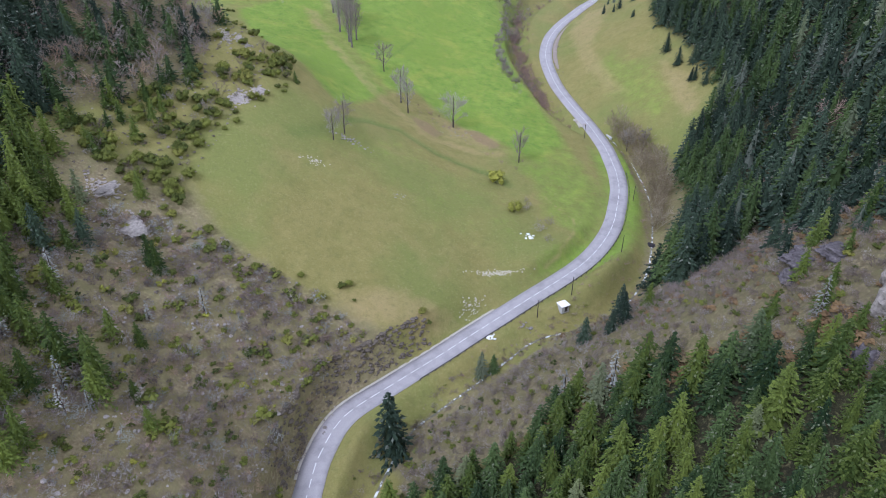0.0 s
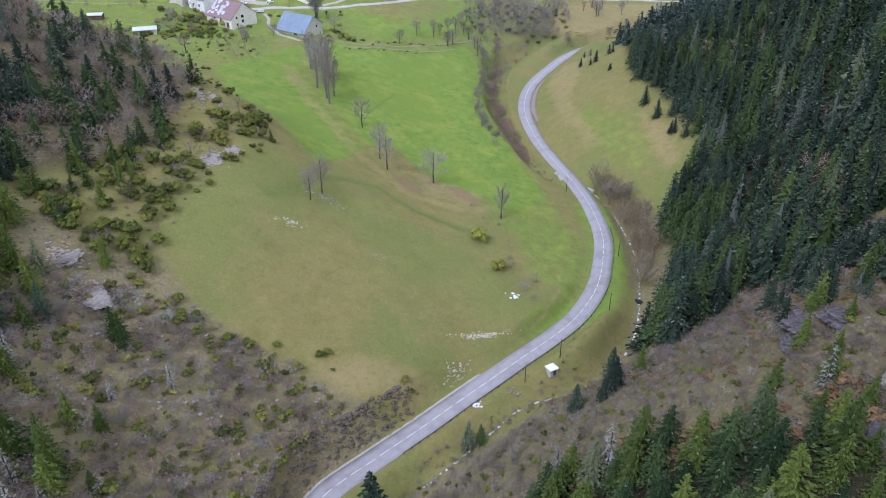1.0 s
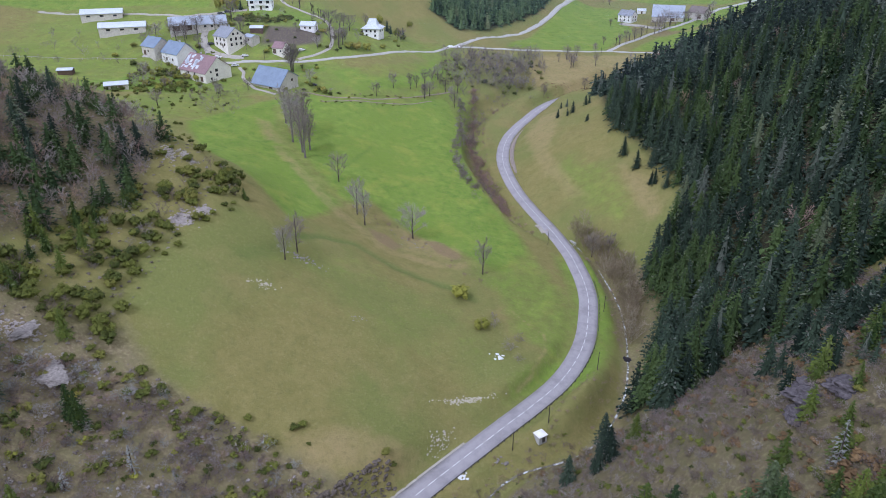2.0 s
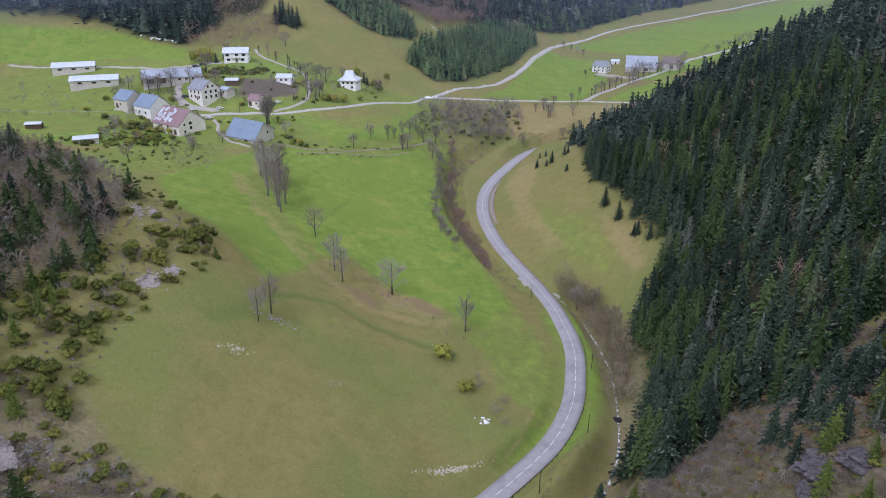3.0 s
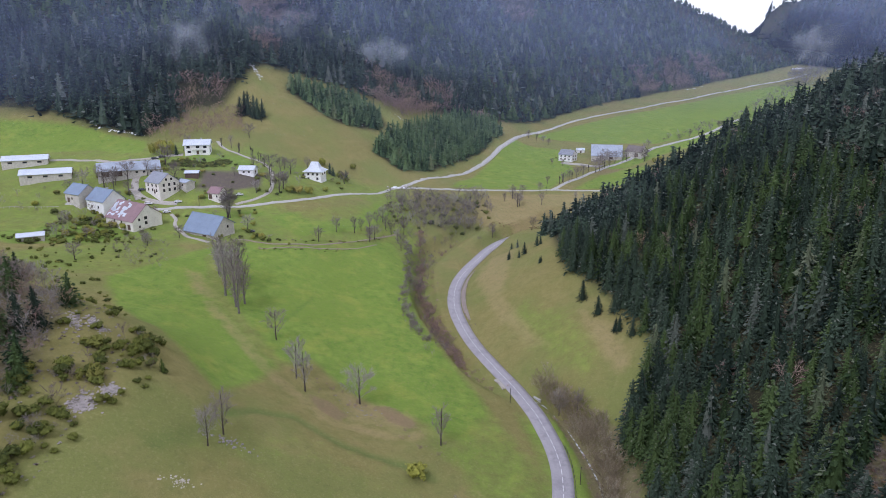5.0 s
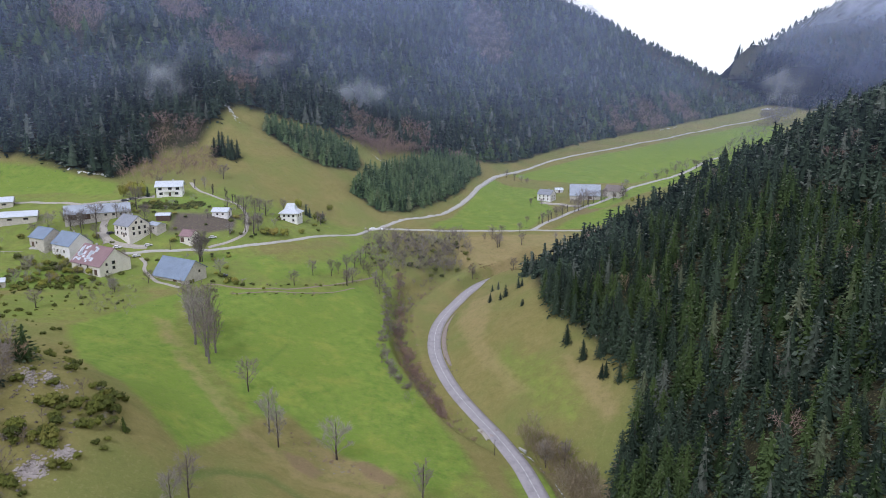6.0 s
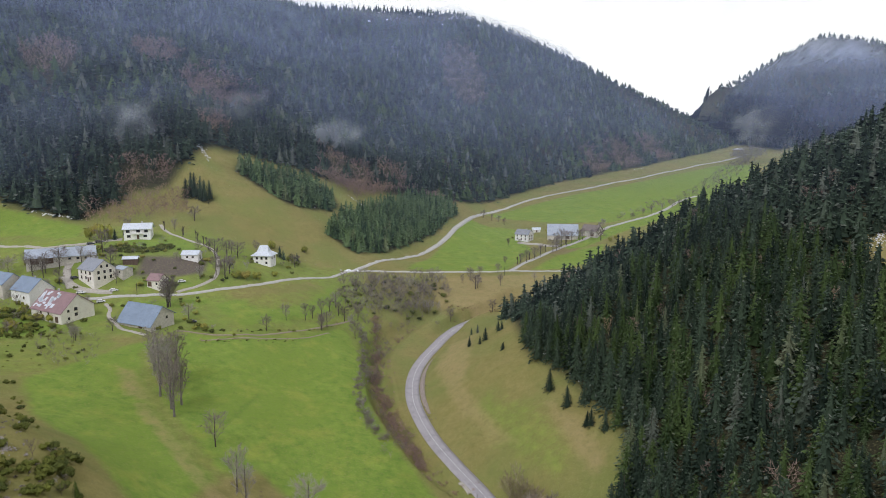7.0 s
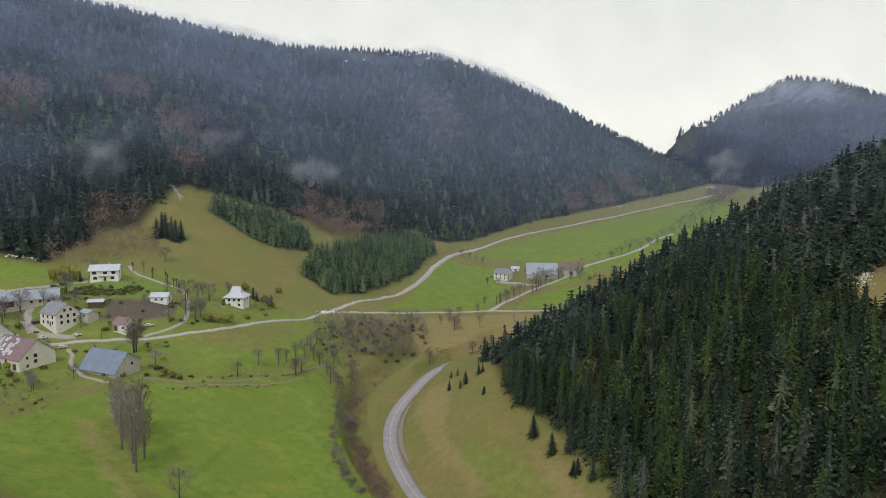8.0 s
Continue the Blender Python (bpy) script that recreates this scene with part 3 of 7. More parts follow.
def on_road(s, off=0.0):
    p = [np.interp(s, arc, ROAD[:, k]) for k in range(3)]
    q = [np.interp(s + 0.5, arc, ROAD[:, k]) for k in range(3)]
    a = math.atan2(q[1] - p[1], q[0] - p[0])
    return p[0] - math.sin(a) * off, p[1] + math.cos(a) * off, p[2], a


marking = new("centre_line")
tagged(marking, "worn dashed white centre line on the asphalt", "road marking", kind="structure")
dash_me = bpy.data.meshes.new("dash")
raw_mesh(dash_me, [(-1.5, -0.12, 0), (1.5, -0.12, 0), (1.5, 0.12, 0), (-1.5, 0.12, 0)], [(0, 1, 2, 3)])
dash_me.materials.append(WHITE_PAINT)
s = 40.0
while s < arc[-1] - 40:
    x, y, z, a = on_road(s)
    d = new("dash", dash_me)
    d.parent = marking
    slope = math.atan2(on_road(s + 1)[2] - z, 1)
    d.matrix_local = pose(x, y, z + 0.088, 0, -math.degrees(slope), math.degrees(a))
    s += 4.33


def lane(name, plan, half, material, label):
    """A lane laid 6 cm over the ground along its plan."""
    p = spline(plan, 2.0)
    t = np.gradient(p, axis=0)
    t /= np.linalg.norm(t, axis=1)[:, None]
    nrm = np.c_[-t[:, 1], t[:, 0]]
    offs = [half + 0.25, half, half * 0.5, 0, -half * 0.5, -half, -half - 0.25]
    g = np.stack([p + nrm * o for o in offs], 1)
    z = ground(g[..., 0], g[..., 1])
    z = 0.5 * z + 0.5 * z[:, 3:4] + 0.16 + 0.3 * smooth(560, 700, g[..., 1])
    z[:, 0] -= 1.2
    z[:, -1] -= 1.2
    me = grid_mesh(name, g[..., 0], g[..., 1], z)
    me.materials.append(material)
    return tagged(new(name, me), label, "road", kind="structure")


lane("village_lane", [(-150, 452), (-128, 450), (-103, 446), (-86.6, 446), (-69.8, 446.8), (-58, 446), (-41, 451.5), (-17.2, 465.5), (9.2, 493), (28, 516), (41, 533), (65, 537), (106, 539), (157, 541), (190, 536), (240, 525)], 1.5, LANE, "pale narrow lane through the hamlet and across the fields")
lane("valley_road", [(41, 533), (60, 553), (91, 595.5), (122.5, 637), (154.5, 687), (194, 751), (257, 810.5), (311, 846), (382, 875), (484, 921), (579, 967), (640, 990), (700, 1030)], 2.1, LANE, "pale valley road running up towards the pass")
lane("farm_lane", [(158, 541), (172, 558), (186, 572.5), (214, 596), (249, 619), (300, 660), (360, 690), (410, 735), (440, 752)], 1.7, LANE, "narrow lane to the farm with bare trees along it")
lane("garden_lane", [(-58.5, 448), (-44.6, 458.6), (-39.6, 474), (-45, 503.5), (-63, 516.5), (-75, 529), (-80, 540)], 1.1, GRAVEL, "stony lane curving uphill past the gardens")
lane("farm_track", [(-240, 530), (-178, 520), (-157.6, 516), (-136, 506), (-114, 506), (-117, 483), (-117.7, 471), (-112, 455)], 2.0, GRAVEL, "gravel farm track with pale wheel marks")
lane("barn_track", [(-92, 440), (-88, 432), (-87, 424), (-82, 412), (-76, 401), (-70, 395), (-64, 391)], 0.9, GRAVEL, "stony track winding round the old barn")
lane("house_yard", [(-118, 466), (-113, 460), (-106, 455), (-97, 452), (-90, 451)], 2.6, GRAVEL, "pale gravel yard in front of the tall house")
lane("chalet_yard", [(-122, 506), (-112, 507), (-104, 509), (-97, 510)], 2.6, GRAVEL, "gravel parking beside the chalet")
lane("farm_yard", [(196, 634), (206, 622), (214, 612), (222, 606)], 3.2, GRAVEL, "pale gravel yard of the valley farm")
lane("terrace_track", [(-40, 388), (-24, 394), (-8, 402), (10, 414), (20, 424)], 0.4, OCHRE, "narrow earth path along a low terrace bank")
lane("field_track", [(-52, 396.4), (-23, 398), (7, 420.4), (33, 449)], 0.6, OCHRE, "faint earth track across the meadow")
lane("lay_by", [(61.2, 286.5), (60.5, 290.5), (59.5, 294.5)], 0.8, GRAVEL, "pale gravel lay-by beside the bend")

# ---------------------------------------------------------------- trees
rng = np.random.default_rng(7)


class Shape:
    """Gathers vertices and triangles."""

    def __init__(self):
        self.v, self.f = [], []

    def put(self, v, f):
        base = len(self.v)
        self.v.extend(v)
        self.f.extend([tuple(base + i for i in t) for t in f])

    def stick(self, a, b, ra, rb):
        """A three-sided tapered stick."""
        a, b = np.array(a, float), np.array(b, float)
        d = (b - a) / (np.linalg.norm(b - a) + 1e-9)
        p = np.cross(d, (0.3, 0.2, 0.93) if abs(d[2]) < 0.9 else (1, 0, 0))
        p /= np.linalg.norm(p)
        q = np.cross(d, p)
        ring = [(math.cos(k), math.sin(k)) for k in (0, 2.09, 4.19)]
        self.put([tuple(a + ra * (c * p + s * q)) for c, s in ring] + [tuple(b + rb * (c * p + s * q)) for c, s in ring],
                 [(0, 1, 4), (0, 4, 3), (1, 2, 5), (1, 5, 4), (2, 0, 3), (2, 3, 5)])

    def sliver(self, a, b, w, r):
        """A thin twig: one narrow triangle."""
        a, b = np.array(a, float), np.array(b, float)
        p = np.cross(b - a, r.normal(size=3))
        p *= w / (np.linalg.norm(p) + 1e-9)
        self.put([tuple(a - p), tuple(a + p), tuple(b)], [(0, 1, 2)])

    def arrays(self):
        return np.array(self.v, np.float32), np.array(self.f, np.int32)


def conifer(seed, tiers=15, boughs=8, sprays=3, size=0.06, droop=0.35, spread=0.24, bare=0.05, core=0.5):
    """A spruce 1 m high: whorls of drooping boughs, each hung with short roof-shaped sprays of needles, round a dark core."""
    r, s = np.random.default_rng(seed), Shape()
    lean = r.normal(size=2) * 0.015
    lop = r.random() * 6.283
    for k in range(tiers):
        u = k / (tiers - 1)
        z = bare + (0.95 - bare) * u ** 0.92
        reach = spread * (1 - u) ** 0.78 * (0.82 + 0.36 * r.random()) + 0.016
        count = max(3, int(round(boughs * (1 - 0.5 * u))))
        turn = r.random() * 6.283
        for b in range(count):
            a = turn + 6.283 * (b + 0.7 * (r.random() - 0.5)) / count
            ln = reach * (0.68 + 0.5 * r.random()) * (1 + 0.12 * math.cos(a - lop))
            drop = ln * (droop + 0.5 * (r.random() - 0.45)) * (1.2 - u)
            for q in range(sprays):
                t = 0.38 + 0.66 * (q + r.random()) / sprays if sprays > 1 else 0.62 + 0.3 * r.random()
                side = r.normal() * 0.2 * ln * (1.25 - t) * (1 if sprays > 1 else 0)
                turned = a + r.normal() * 0.35
                d = np.array([math.cos(turned), math.sin(turned), 0.0])
                w = np.array([-d[1], d[0], 0.0])
                l = size * (0.65 + 0.7 * r.random()) * (1.12 - 0.5 * u)
                c = np.array([lean[0] * z + math.cos(a) * ln * t - math.sin(a) * side, lean[1] * z + math.sin(a) * ln * t + math.cos(a) * side, z - drop * t ** 1.4 + 0.3 * size * r.normal()])
                tip = l * (0.1 + 0.7 * r.random())
                half = l * (0.34 + 0.2 * r.random())
                tilt = 0.25 * l * r.normal()
                low = np.array([0, 0, 0.32 * l])
                s.put([tuple(c - d * l * 0.55), tuple(c + w * half - low + (0, 0, tilt)), tuple(c + d * l - (0, 0, tip)), tuple(c - w * half - low - (0, 0, tilt))], [(0, 1, 2), (0, 2, 3)])
    k = 7 if sprays > 1 else 5
    if sprays == 1:
        s.put([(math.cos(6.283 * i / k) * spread * core, math.sin(6.283 * i / k) * spread * core, bare) for i in range(k)] + [(lean[0], lean[1], 1.0)], [(i, (i + 1) % k, k) for i in range(k)])
        return s.arrays()
    ring = [(6.283 * i / k, spread * core * (0.85 + 0.3 * r.random())) for i in range(k)]
    s.put([(math.cos(a) * q, math.sin(a) * q, bare * 0.6) for a, q in ring] + [(math.cos(a) * q * 0.5 + lean[0] * 0.5, math.sin(a) * q * 0.5 + lean[1] * 0.5, 0.48) for a, q in ring] + [(lean[0], lean[1], 1.0)],
          [t for i in range(k) for t in ((i, (i + 1) % k, k + (i + 1) % k), (i, k + (i + 1) % k, k + i), (k + i, k + (i + 1) % k, 2 * k))])
    return s.arrays()


def brush(seed, twigs=120, stems=7, width=0.013, flat=0.8):
    """A leafless shrub about 1 m high and wide: a few stems and a dense dome of short twigs, in lobes."""
    r, s = np.random.default_rng(seed), Shape()
    lobes = []
    for k in range(stems):
        a, q = 6.283 * (k + 0.6 * r.random()) / stems, 0.12 + 0.3 * r.random()
        lobes.append(np.array([math.cos(a) * q, math.sin(a) * q, (0.3 + 0.35 * r.random()) * flat]))
        s.sliver((0.04 * math.cos(a), 0.04 * math.sin(a), -0.05), tuple(lobes[-1]), 0.018, r)
    for k in range(twigs):
        c = lobes[k % stems]
        d = r.normal(size=3) * (1, 1, 0.8) + (0, 0, 0.35)
        d /= np.linalg.norm(d)
        g = c + d * (0.05 + 0.08 * r.random())
        e = c + d * (0.17 + 0.16 * r.random()) + r.normal(size=3) * 0.04
        e[2] = max(e[2], 0.03)
        s.sliver(g, e, width * (0.6 + 0.8 * r.random()), r)
    return s.arrays()


def bare_tree(seed, limbs=10, subs=6, twigs=5, spread=0.38, start=0.22, thick=0.012, trunk=True, upright=0.55, twig=0.0035, light=False):
    """A leafless tree 1 m high: limbs, branches and twigs; without a trunk, a shrub of many stems."""
    r, s = np.random.default_rng(seed), Shape()
    for k in range(limbs):
        a = 6.283 * (k * 0.382 + 0.1 * r.random())
        z0 = start + (0.8 - start) * (k / limbs) if trunk else 0.0
        ln = (1 - z0) * (0.42 + 0.5 * r.random()) if trunk else 0.75 + 0.3 * r.random()
        out = spread * (0.55 + 0.6 * r.random()) * (1.15 - 0.5 * z0)
        p0 = np.array([0.0, 0.0, z0])
        mid = p0 + np.array([math.cos(a) * out * 0.55, math.sin(a) * out * 0.55, ln * (0.4 + 0.1 * upright)])
        end = p0 + np.array([math.cos(a) * out, math.sin(a) * out, ln * (0.55 + 0.45 * upright)])
        if light:
            s.stick(p0, end, thick * 0.6, thick * 0.12)
        else:
            s.stick(p0, mid, thick * 0.6, thick * 0.4)
            s.stick(mid, end, thick * 0.4, thick * 0.12)
        for b in range(subs):
            t = 0.3 + 0.7 * (b + r.random()) / subs
            q = p0 + (mid - p0) * t * 2 if t < 0.5 else mid + (end - mid) * (t - 0.5) * 2
            d = r.normal(size=3) * 0.5 + np.array([math.cos(a) * 0.6, math.sin(a) * 0.6, 0.6 + upright * 0.5])
            e = q + d / np.linalg.norm(d) * spread * (0.3 + 0.35 * r.random())
            if light:
                s.sliver(q, e, thick * 0.25, r)
            else:
                s.stick(q, e, thick * 0.2, thick * 0.07)
            for w in range(twigs):
                g = q + (e - q) * (0.25 + 0.75 * r.random())
                d2 = d / np.linalg.norm(d) + r.normal(size=3) * 0.6
                s.sliver(g, g + d2 / np.linalg.norm(d2) * spread * (0.18 + 0.25 * r.random()), twig * (0.6 + 0.8 * r.random()), r)
    return s.arrays()


def leafy(seed, leaves=150, lobes=6, size=0.15, squash=0.75, heart=True):
    """A leafy bush about 1 m high and wide: lobes of small leaf clumps over a dense heart."""
    r, s = np.random.default_rng(seed), Shape()
    centres = [(math.cos(a) * 0.27 * q, math.sin(a) * 0.27 * q, 0.26 + 0.3 * r.random()) for a, q in ((6.283 * (k + 0.5 * r.random()) / lobes, 0.5 + 0.7 * r.random()) for k in range(lobes))]
    for c in centres if heart else ():
        b = 0.19 + 0.05 * r.random()
        pts = [(c[0] + x * b, c[1] + y * b, max(c[2] + z * b, -0.05)) for x, y, z in ((1, 0, 0), (0, 1, 0), (-1, 0, 0), (0, -1, 0), (0, 0, 1), (0, 0, -1.3))]
        s.put(pts, [(0, 1, 4), (1, 2, 4), (2, 3, 4), (3, 0, 4), (1, 0, 5), (2, 1, 5), (3, 2, 5), (0, 3, 5)])
    for k in range(leaves):
        c = np.array(centres[k % lobes])
        d = r.normal(size=3) + (0, 0, 0.25)
        d /= np.linalg.norm(d)
        p = c + d * (0.16 + 0.12 * r.random()) * np.array([1, 1, squash * 1.3])
        p[2] = max(p[2], 0.02)
        n1 = d + (0, 0, 0.4) + r.normal(size=3) * 0.4
        t1 = np.cross(n1, r.normal(size=3))
        t1 *= size * (0.5 + 0.6 * r.random()) / (np.linalg.norm(t1) + 1e-9)
        t2 = np.cross(n1, t1)
        t2 *= size * (0.4 + 0.5 * r.random()) / (np.linalg.norm(t2) + 1e-9)
        s.put([tuple(p - t1), tuple(p + t2), tuple(p + t1), tuple(p - t2 * 0.8)], [(0, 1, 2), (0, 2, 3)])
    return s.arrays()


def trunk_mesh(name, top, radius, material):
    me = bpy.data.meshes.new(name)
    k = 7
    v, f = [], []
    for j, z in enumerate((-0.03, top * 0.35, top * 0.7, top)):
        for i in range(k):
            a = 6.283 * i / k
            rr = radius * (1.3, 0.85, 0.6, 0.2)[j]
            v.append((math.cos(a) * rr + 0.008 * math.sin(j * 2.1), math.sin(a) * rr + 0.008 * math.cos(j * 1.3), z))
    for j in range(3):
        for i in range(k):
            f.append((j * k + i, j * k + (i + 1) % k, (j + 1) * k + (i + 1) % k, (j + 1) * k + i))
    raw_mesh(me, v, f)
    me.materials.append(material)
    return me


def tri_mesh(name, vf, material):
    me = bpy.data.meshes.new(name)
    raw_mesh(me, vf[0], vf[1], False)
    me.materials.append(material)
    return me


def height_at(x, y):
    return float(ground(np.full(6, float(x)), np.full(6, float(y)))[0])


def planted(kind, trunk, crown, crown_name, x, y, height, label, category, group="", wide=1.0, sink=0.12):
    """A tree as a thing: an empty at its foot with a trunk and a crown."""
    top = new(kind)
    for part_name, me in (("trunk", trunk), (crown_name, crown)):
        o = new(part_name, me)
        o.parent = top
    top.matrix_world = pose(x, y, height_at(x, y) - sink, 0, 0, (x * 57.3 + y * 91.7) % 360) @ Matrix.Diagonal((height * wide, height * wide, height, 1))
    return tagged(top, label, category, group)


def scatter(poly, spacing, seed, jitter=0.42):
    """Plan places within an outline, on a jittered grid."""
    r = np.random.default_rng(seed)
    p = np.array(poly)
    x, y = np.meshgrid(np.arange(p[:, 0].min(), p[:, 0].max(), spacing), np.arange(p[:, 1].min(), p[:, 1].max(), spacing))
    x = x + (np.arange(x.shape[0]) % 2)[:, None] * spacing * 0.5 + (r.random(x.shape) - 0.5) * 2 * jitter * spacing
    y = y + (r.random(y.shape) - 0.5) * 2 * jitter * spacing
    m = inside(list(map(tuple, poly)), x, y)
    return x[m], y[m]


def many(name, kinds, x, y, heights, material, label, category, seed=0, widen=1.0, sink=0.15):
    """All of these plants as one mesh of stuff."""
    r = np.random.default_rng(seed)
    z = ground(x, y)
    pick = r.integers(0, len(kinds), len(x))
    turn, tone = r.random(len(x)) * 6.283, r.random(len(x))
    wide = widen * (0.8 + 0.4 * r.random(len(x)))
    V, F, T, base = [], [], [], 0
    for k, (v, f) in enumerate(kinds):
        m = np.where(pick == k)[0]
        if not len(m):
            continue
        c, s, h, w = np.cos(turn[m])[:, None], np.sin(turn[m])[:, None], heights[m][:, None], (heights[m] * wide[m])[:, None]
        px = x[m][:, None] + w * (c * v[:, 0] - s * v[:, 1])
        py = y[m][:, None] + w * (s * v[:, 0] + c * v[:, 1])
        pz = z[m][:, None] - sink + h * v[:, 2]
        V.append(np.stack([px, py, pz], -1).reshape(-1, 3))
        F.append((f[None] + (np.arange(len(m)) * len(v))[:, None, None] + base).reshape(-1, 3))
        T.append(np.repeat(tone[m], len(v)))
        base += len(m) * len(v)
    me = bpy.data.meshes.new(name)
    raw_mesh(me, np.concatenate(V), np.concatenate(F), False)
    float_attribute(me, "tone", np.concatenate(T))
    me.materials.append(material)
    return tagged(new(name, me), label, category, kind="stuff")


SPRUCES = [conifer(k, 14, 6, 4, 0.056, 0.3 + 0.06 * k, 0.225 + 0.02 * (k % 4)) for k in range(6)]
HI_SPRUCES = [conifer(10 + k, 18, 8, 7, 0.035, 0.3 + 0.07 * k, 0.215 + 0.02 * (k % 4)) for k in range(6)]
MID_SPRUCES = [conifer(20 + k, 8, 5, 2, 0.115, 0.4, 0.225 + 0.02 * k, core=0.55) for k in range(5)]
RIDGE_SPRUCES = [conifer(30 + k, 8, 5, 1, 0.13, 0.4, 0.215 + 0.02 * k, core=0.6) for k in range(4)]
FAR_SPRUCES = [conifer(40 + k, 4, 4, 1, 0.2, 0.45, 0.24 + 0.02 * k, core=0.75) for k in range(4)]
BARE_TREES = [bare_tree(60 + k, 16, 7, 13, 0.22 + 0.03 * k, 0.1, upright=0.3, twig=0.0024) for k in range(4)]
LIGHT_TREES = [bare_tree(65 + k, 7, 6, 6, 0.26 + 0.04 * k, 0.12, 0.014, upright=0.6, twig=0.006, light=True) for k in range(4)]
POPLARS = [bare_tree(70 + k, 24, 7, 10, 0.13, 0.1, 0.006, True, 0.9, 0.0020) for k in range(3)]
BARE_SHRUBS = [brush(80 + k, 96 + 12 * k, 6 + k % 3) for k in range(4)]
FAR_BARE = [bare_tree(90 + k, 6, 5, 7, 0.3, 0.12, 0.010, True, 0.6, 0.006, True) for k in range(3)]
BUSHES = [leafy(100 + k, 210, 5 + k, 0.075) for k in range(4)]
SMALL_BUSHES = [leafy(105 + k, 70, 3 + k % 3, 0.11) for k in range(4)]
TUFTS = [leafy(110 + k, 14, 3, 0.3, 0.5, False) for k in range(3)]

spruce_crowns = [tri_mesh("spruce_crown", v, SPRUCE) for v in HI_SPRUCES]
green_crowns = [tri_mesh("spruce_crown", v, FIR_GREEN) for v in HI_SPRUCES]
bright_crowns = [tri_mesh("spruce_crown", v, FIR_BRIGHT) for v in HI_SPRUCES]
bare_crowns = [tri_mesh("bare_crown", v, TWIG) for v in BARE_TREES]
pollard_crowns = [tri_mesh("pollard_crown", bare_tree(95 + k, 7, 3, 4, 0.2, 0.45, 0.06, True, 0.7, 0.006), BARK) for k in range(3)]
poplar_crowns = [tri_mesh("poplar_crown", v, TWIG) for v in POPLARS]
dead_crowns = [tri_mesh("dead_crown", conifer(120 + k, 14, 6, 2, 0.045, 0.3, 0.17, 0.05, 0.1), DEAD_WOOD) for k in range(2)]
bush_meshes = [tri_mesh("bush", v, BOXWOOD) for v in BUSHES]
leafy_meshes = [tri_mesh("leafy_bush", v, SPRING_LEAF) for v in BUSHES]
shrub_meshes = [tri_mesh("bare_shrub", v, TWIG) for v in BARE_SHRUBS]
spruce_trunk = trunk_mesh("spruce_trunk", 0.9, 0.018, BARK)
bare_trunk = trunk_mesh("bare_trunk", 0.92, 0.017, BARK)
pollard_trunk = trunk_mesh("pollard_trunk", 0.7, 0.06, BARK)
poplar_trunk = trunk_mesh("poplar_trunk", 0.9, 0.014, BARK_PALE)


def spruce(x, y, height, bright=False, label="dark green spruce on the wooded slope", group="", kind=0, wide=1.0):
    return planted("spruce_tree", spruce_trunk, (spruce_crowns, bright_crowns, green_crowns)[int(bright)][kind % 6], "crown", x, y, height, label, "tree", group, wide)


def bush(x, y, size, meshes=bush_meshes, label="olive-green boxwood bush on the dry pasture", category="bush", group="", kind=0, wide=1.15):
    o = new("bush", meshes[kind % len(meshes)])
    o.matrix_world = pose(x, y, height_at(x, y) - 0.08, 0, 0, (x * 57.3 + y * 91.7) % 360) @ Matrix.Diagonal((size * wide, size * wide, size, 1))
    return tagged(o, label, category, group)


# the wood by the gorge and the edge of the slope forest, tree by tree; the rest as masses
wx, wy = scatter(WOOD_NEAR, 4.5, 3)
wh, wb = 7.5 + 7 * rng.random(len(wx)), rng.random(len(wx))
near_wood = wy > 83
for x, y, hh, b in zip(wx[near_wood], wy[near_wood], wh[near_wood], wb[near_wood]):
    b += 0.32 * smooth(28, 50, x)
    spruce(x, y, hh, 1 if b < 0.6 else 2, "yellow-green spruce in the dense wood by the gorge" if b < 0.6 else "dark green spruce in the dense wood by the gorge", "spruces by the gorge", int(rng.integers(6)), 1.12)
for sel, mat, nm in ((~near_wood & (wb < 0.62), FIR_BRIGHT, "yellow-green"), (~near_wood & (wb >= 0.62), FIR_GREEN, "dark green")):
    many("gorge_wood", HI_SPRUCES, wx[sel], wy[sel], wh[sel], mat, nm + " spruces on the side of the gorge", "forest", 8)
ex, ey = scatter(WOOD_EAST, 5.2, 5)
k = ~inside(GLADE, ex, ey)
ex, ey = ex[k], ey[k]
eh = 7.5 + 12.5 * rng.random(len(ex)) ** 1.2
de, _, _ = along([(*p, 0) for p in WOOD_EAST[1:12]], ex, ey)
front = np.zeros(len(ex), bool)
front[np.argsort(de)[:130]] = True
for x, y, hh in zip(ex[front], ey[front], eh[front]):
    spruce(x, y, 0.7 * hh + 8.5, 2 * (rng.random() < 0.35), "dark green spruce at the edge of the slope forest", "spruces at the forest edge", int(rng.integers(6)), 0.95)
middle = ~front & (ex < 200) & (ey < 360)
bright = rng.random(len(ex)) < 0.45
many("slope_forest", SPRUCES, ex[middle & ~bright], ey[middle & ~bright], eh[middle & ~bright], SPRUCE, "dense dark spruce forest on the steep slope", "forest", 1, 0.92)
many("lighter_slope_forest", SPRUCES, ex[middle & bright], ey[middle & bright], eh[middle & bright], FIR_GREEN, "lighter green spruces scattered through the slope forest", "forest", 16, 0.92)
rest = ~front & ~middle & (ex < 400) & (ey > 165)
ridge = rest & (ex > 250)
rest &= ~ridge
many("upper_forest", MID_SPRUCES, ex[rest], ey[rest], 0.85 * eh[rest], SPRUCE, "dense dark spruce forest above the slope", "forest", 6, 1.1)
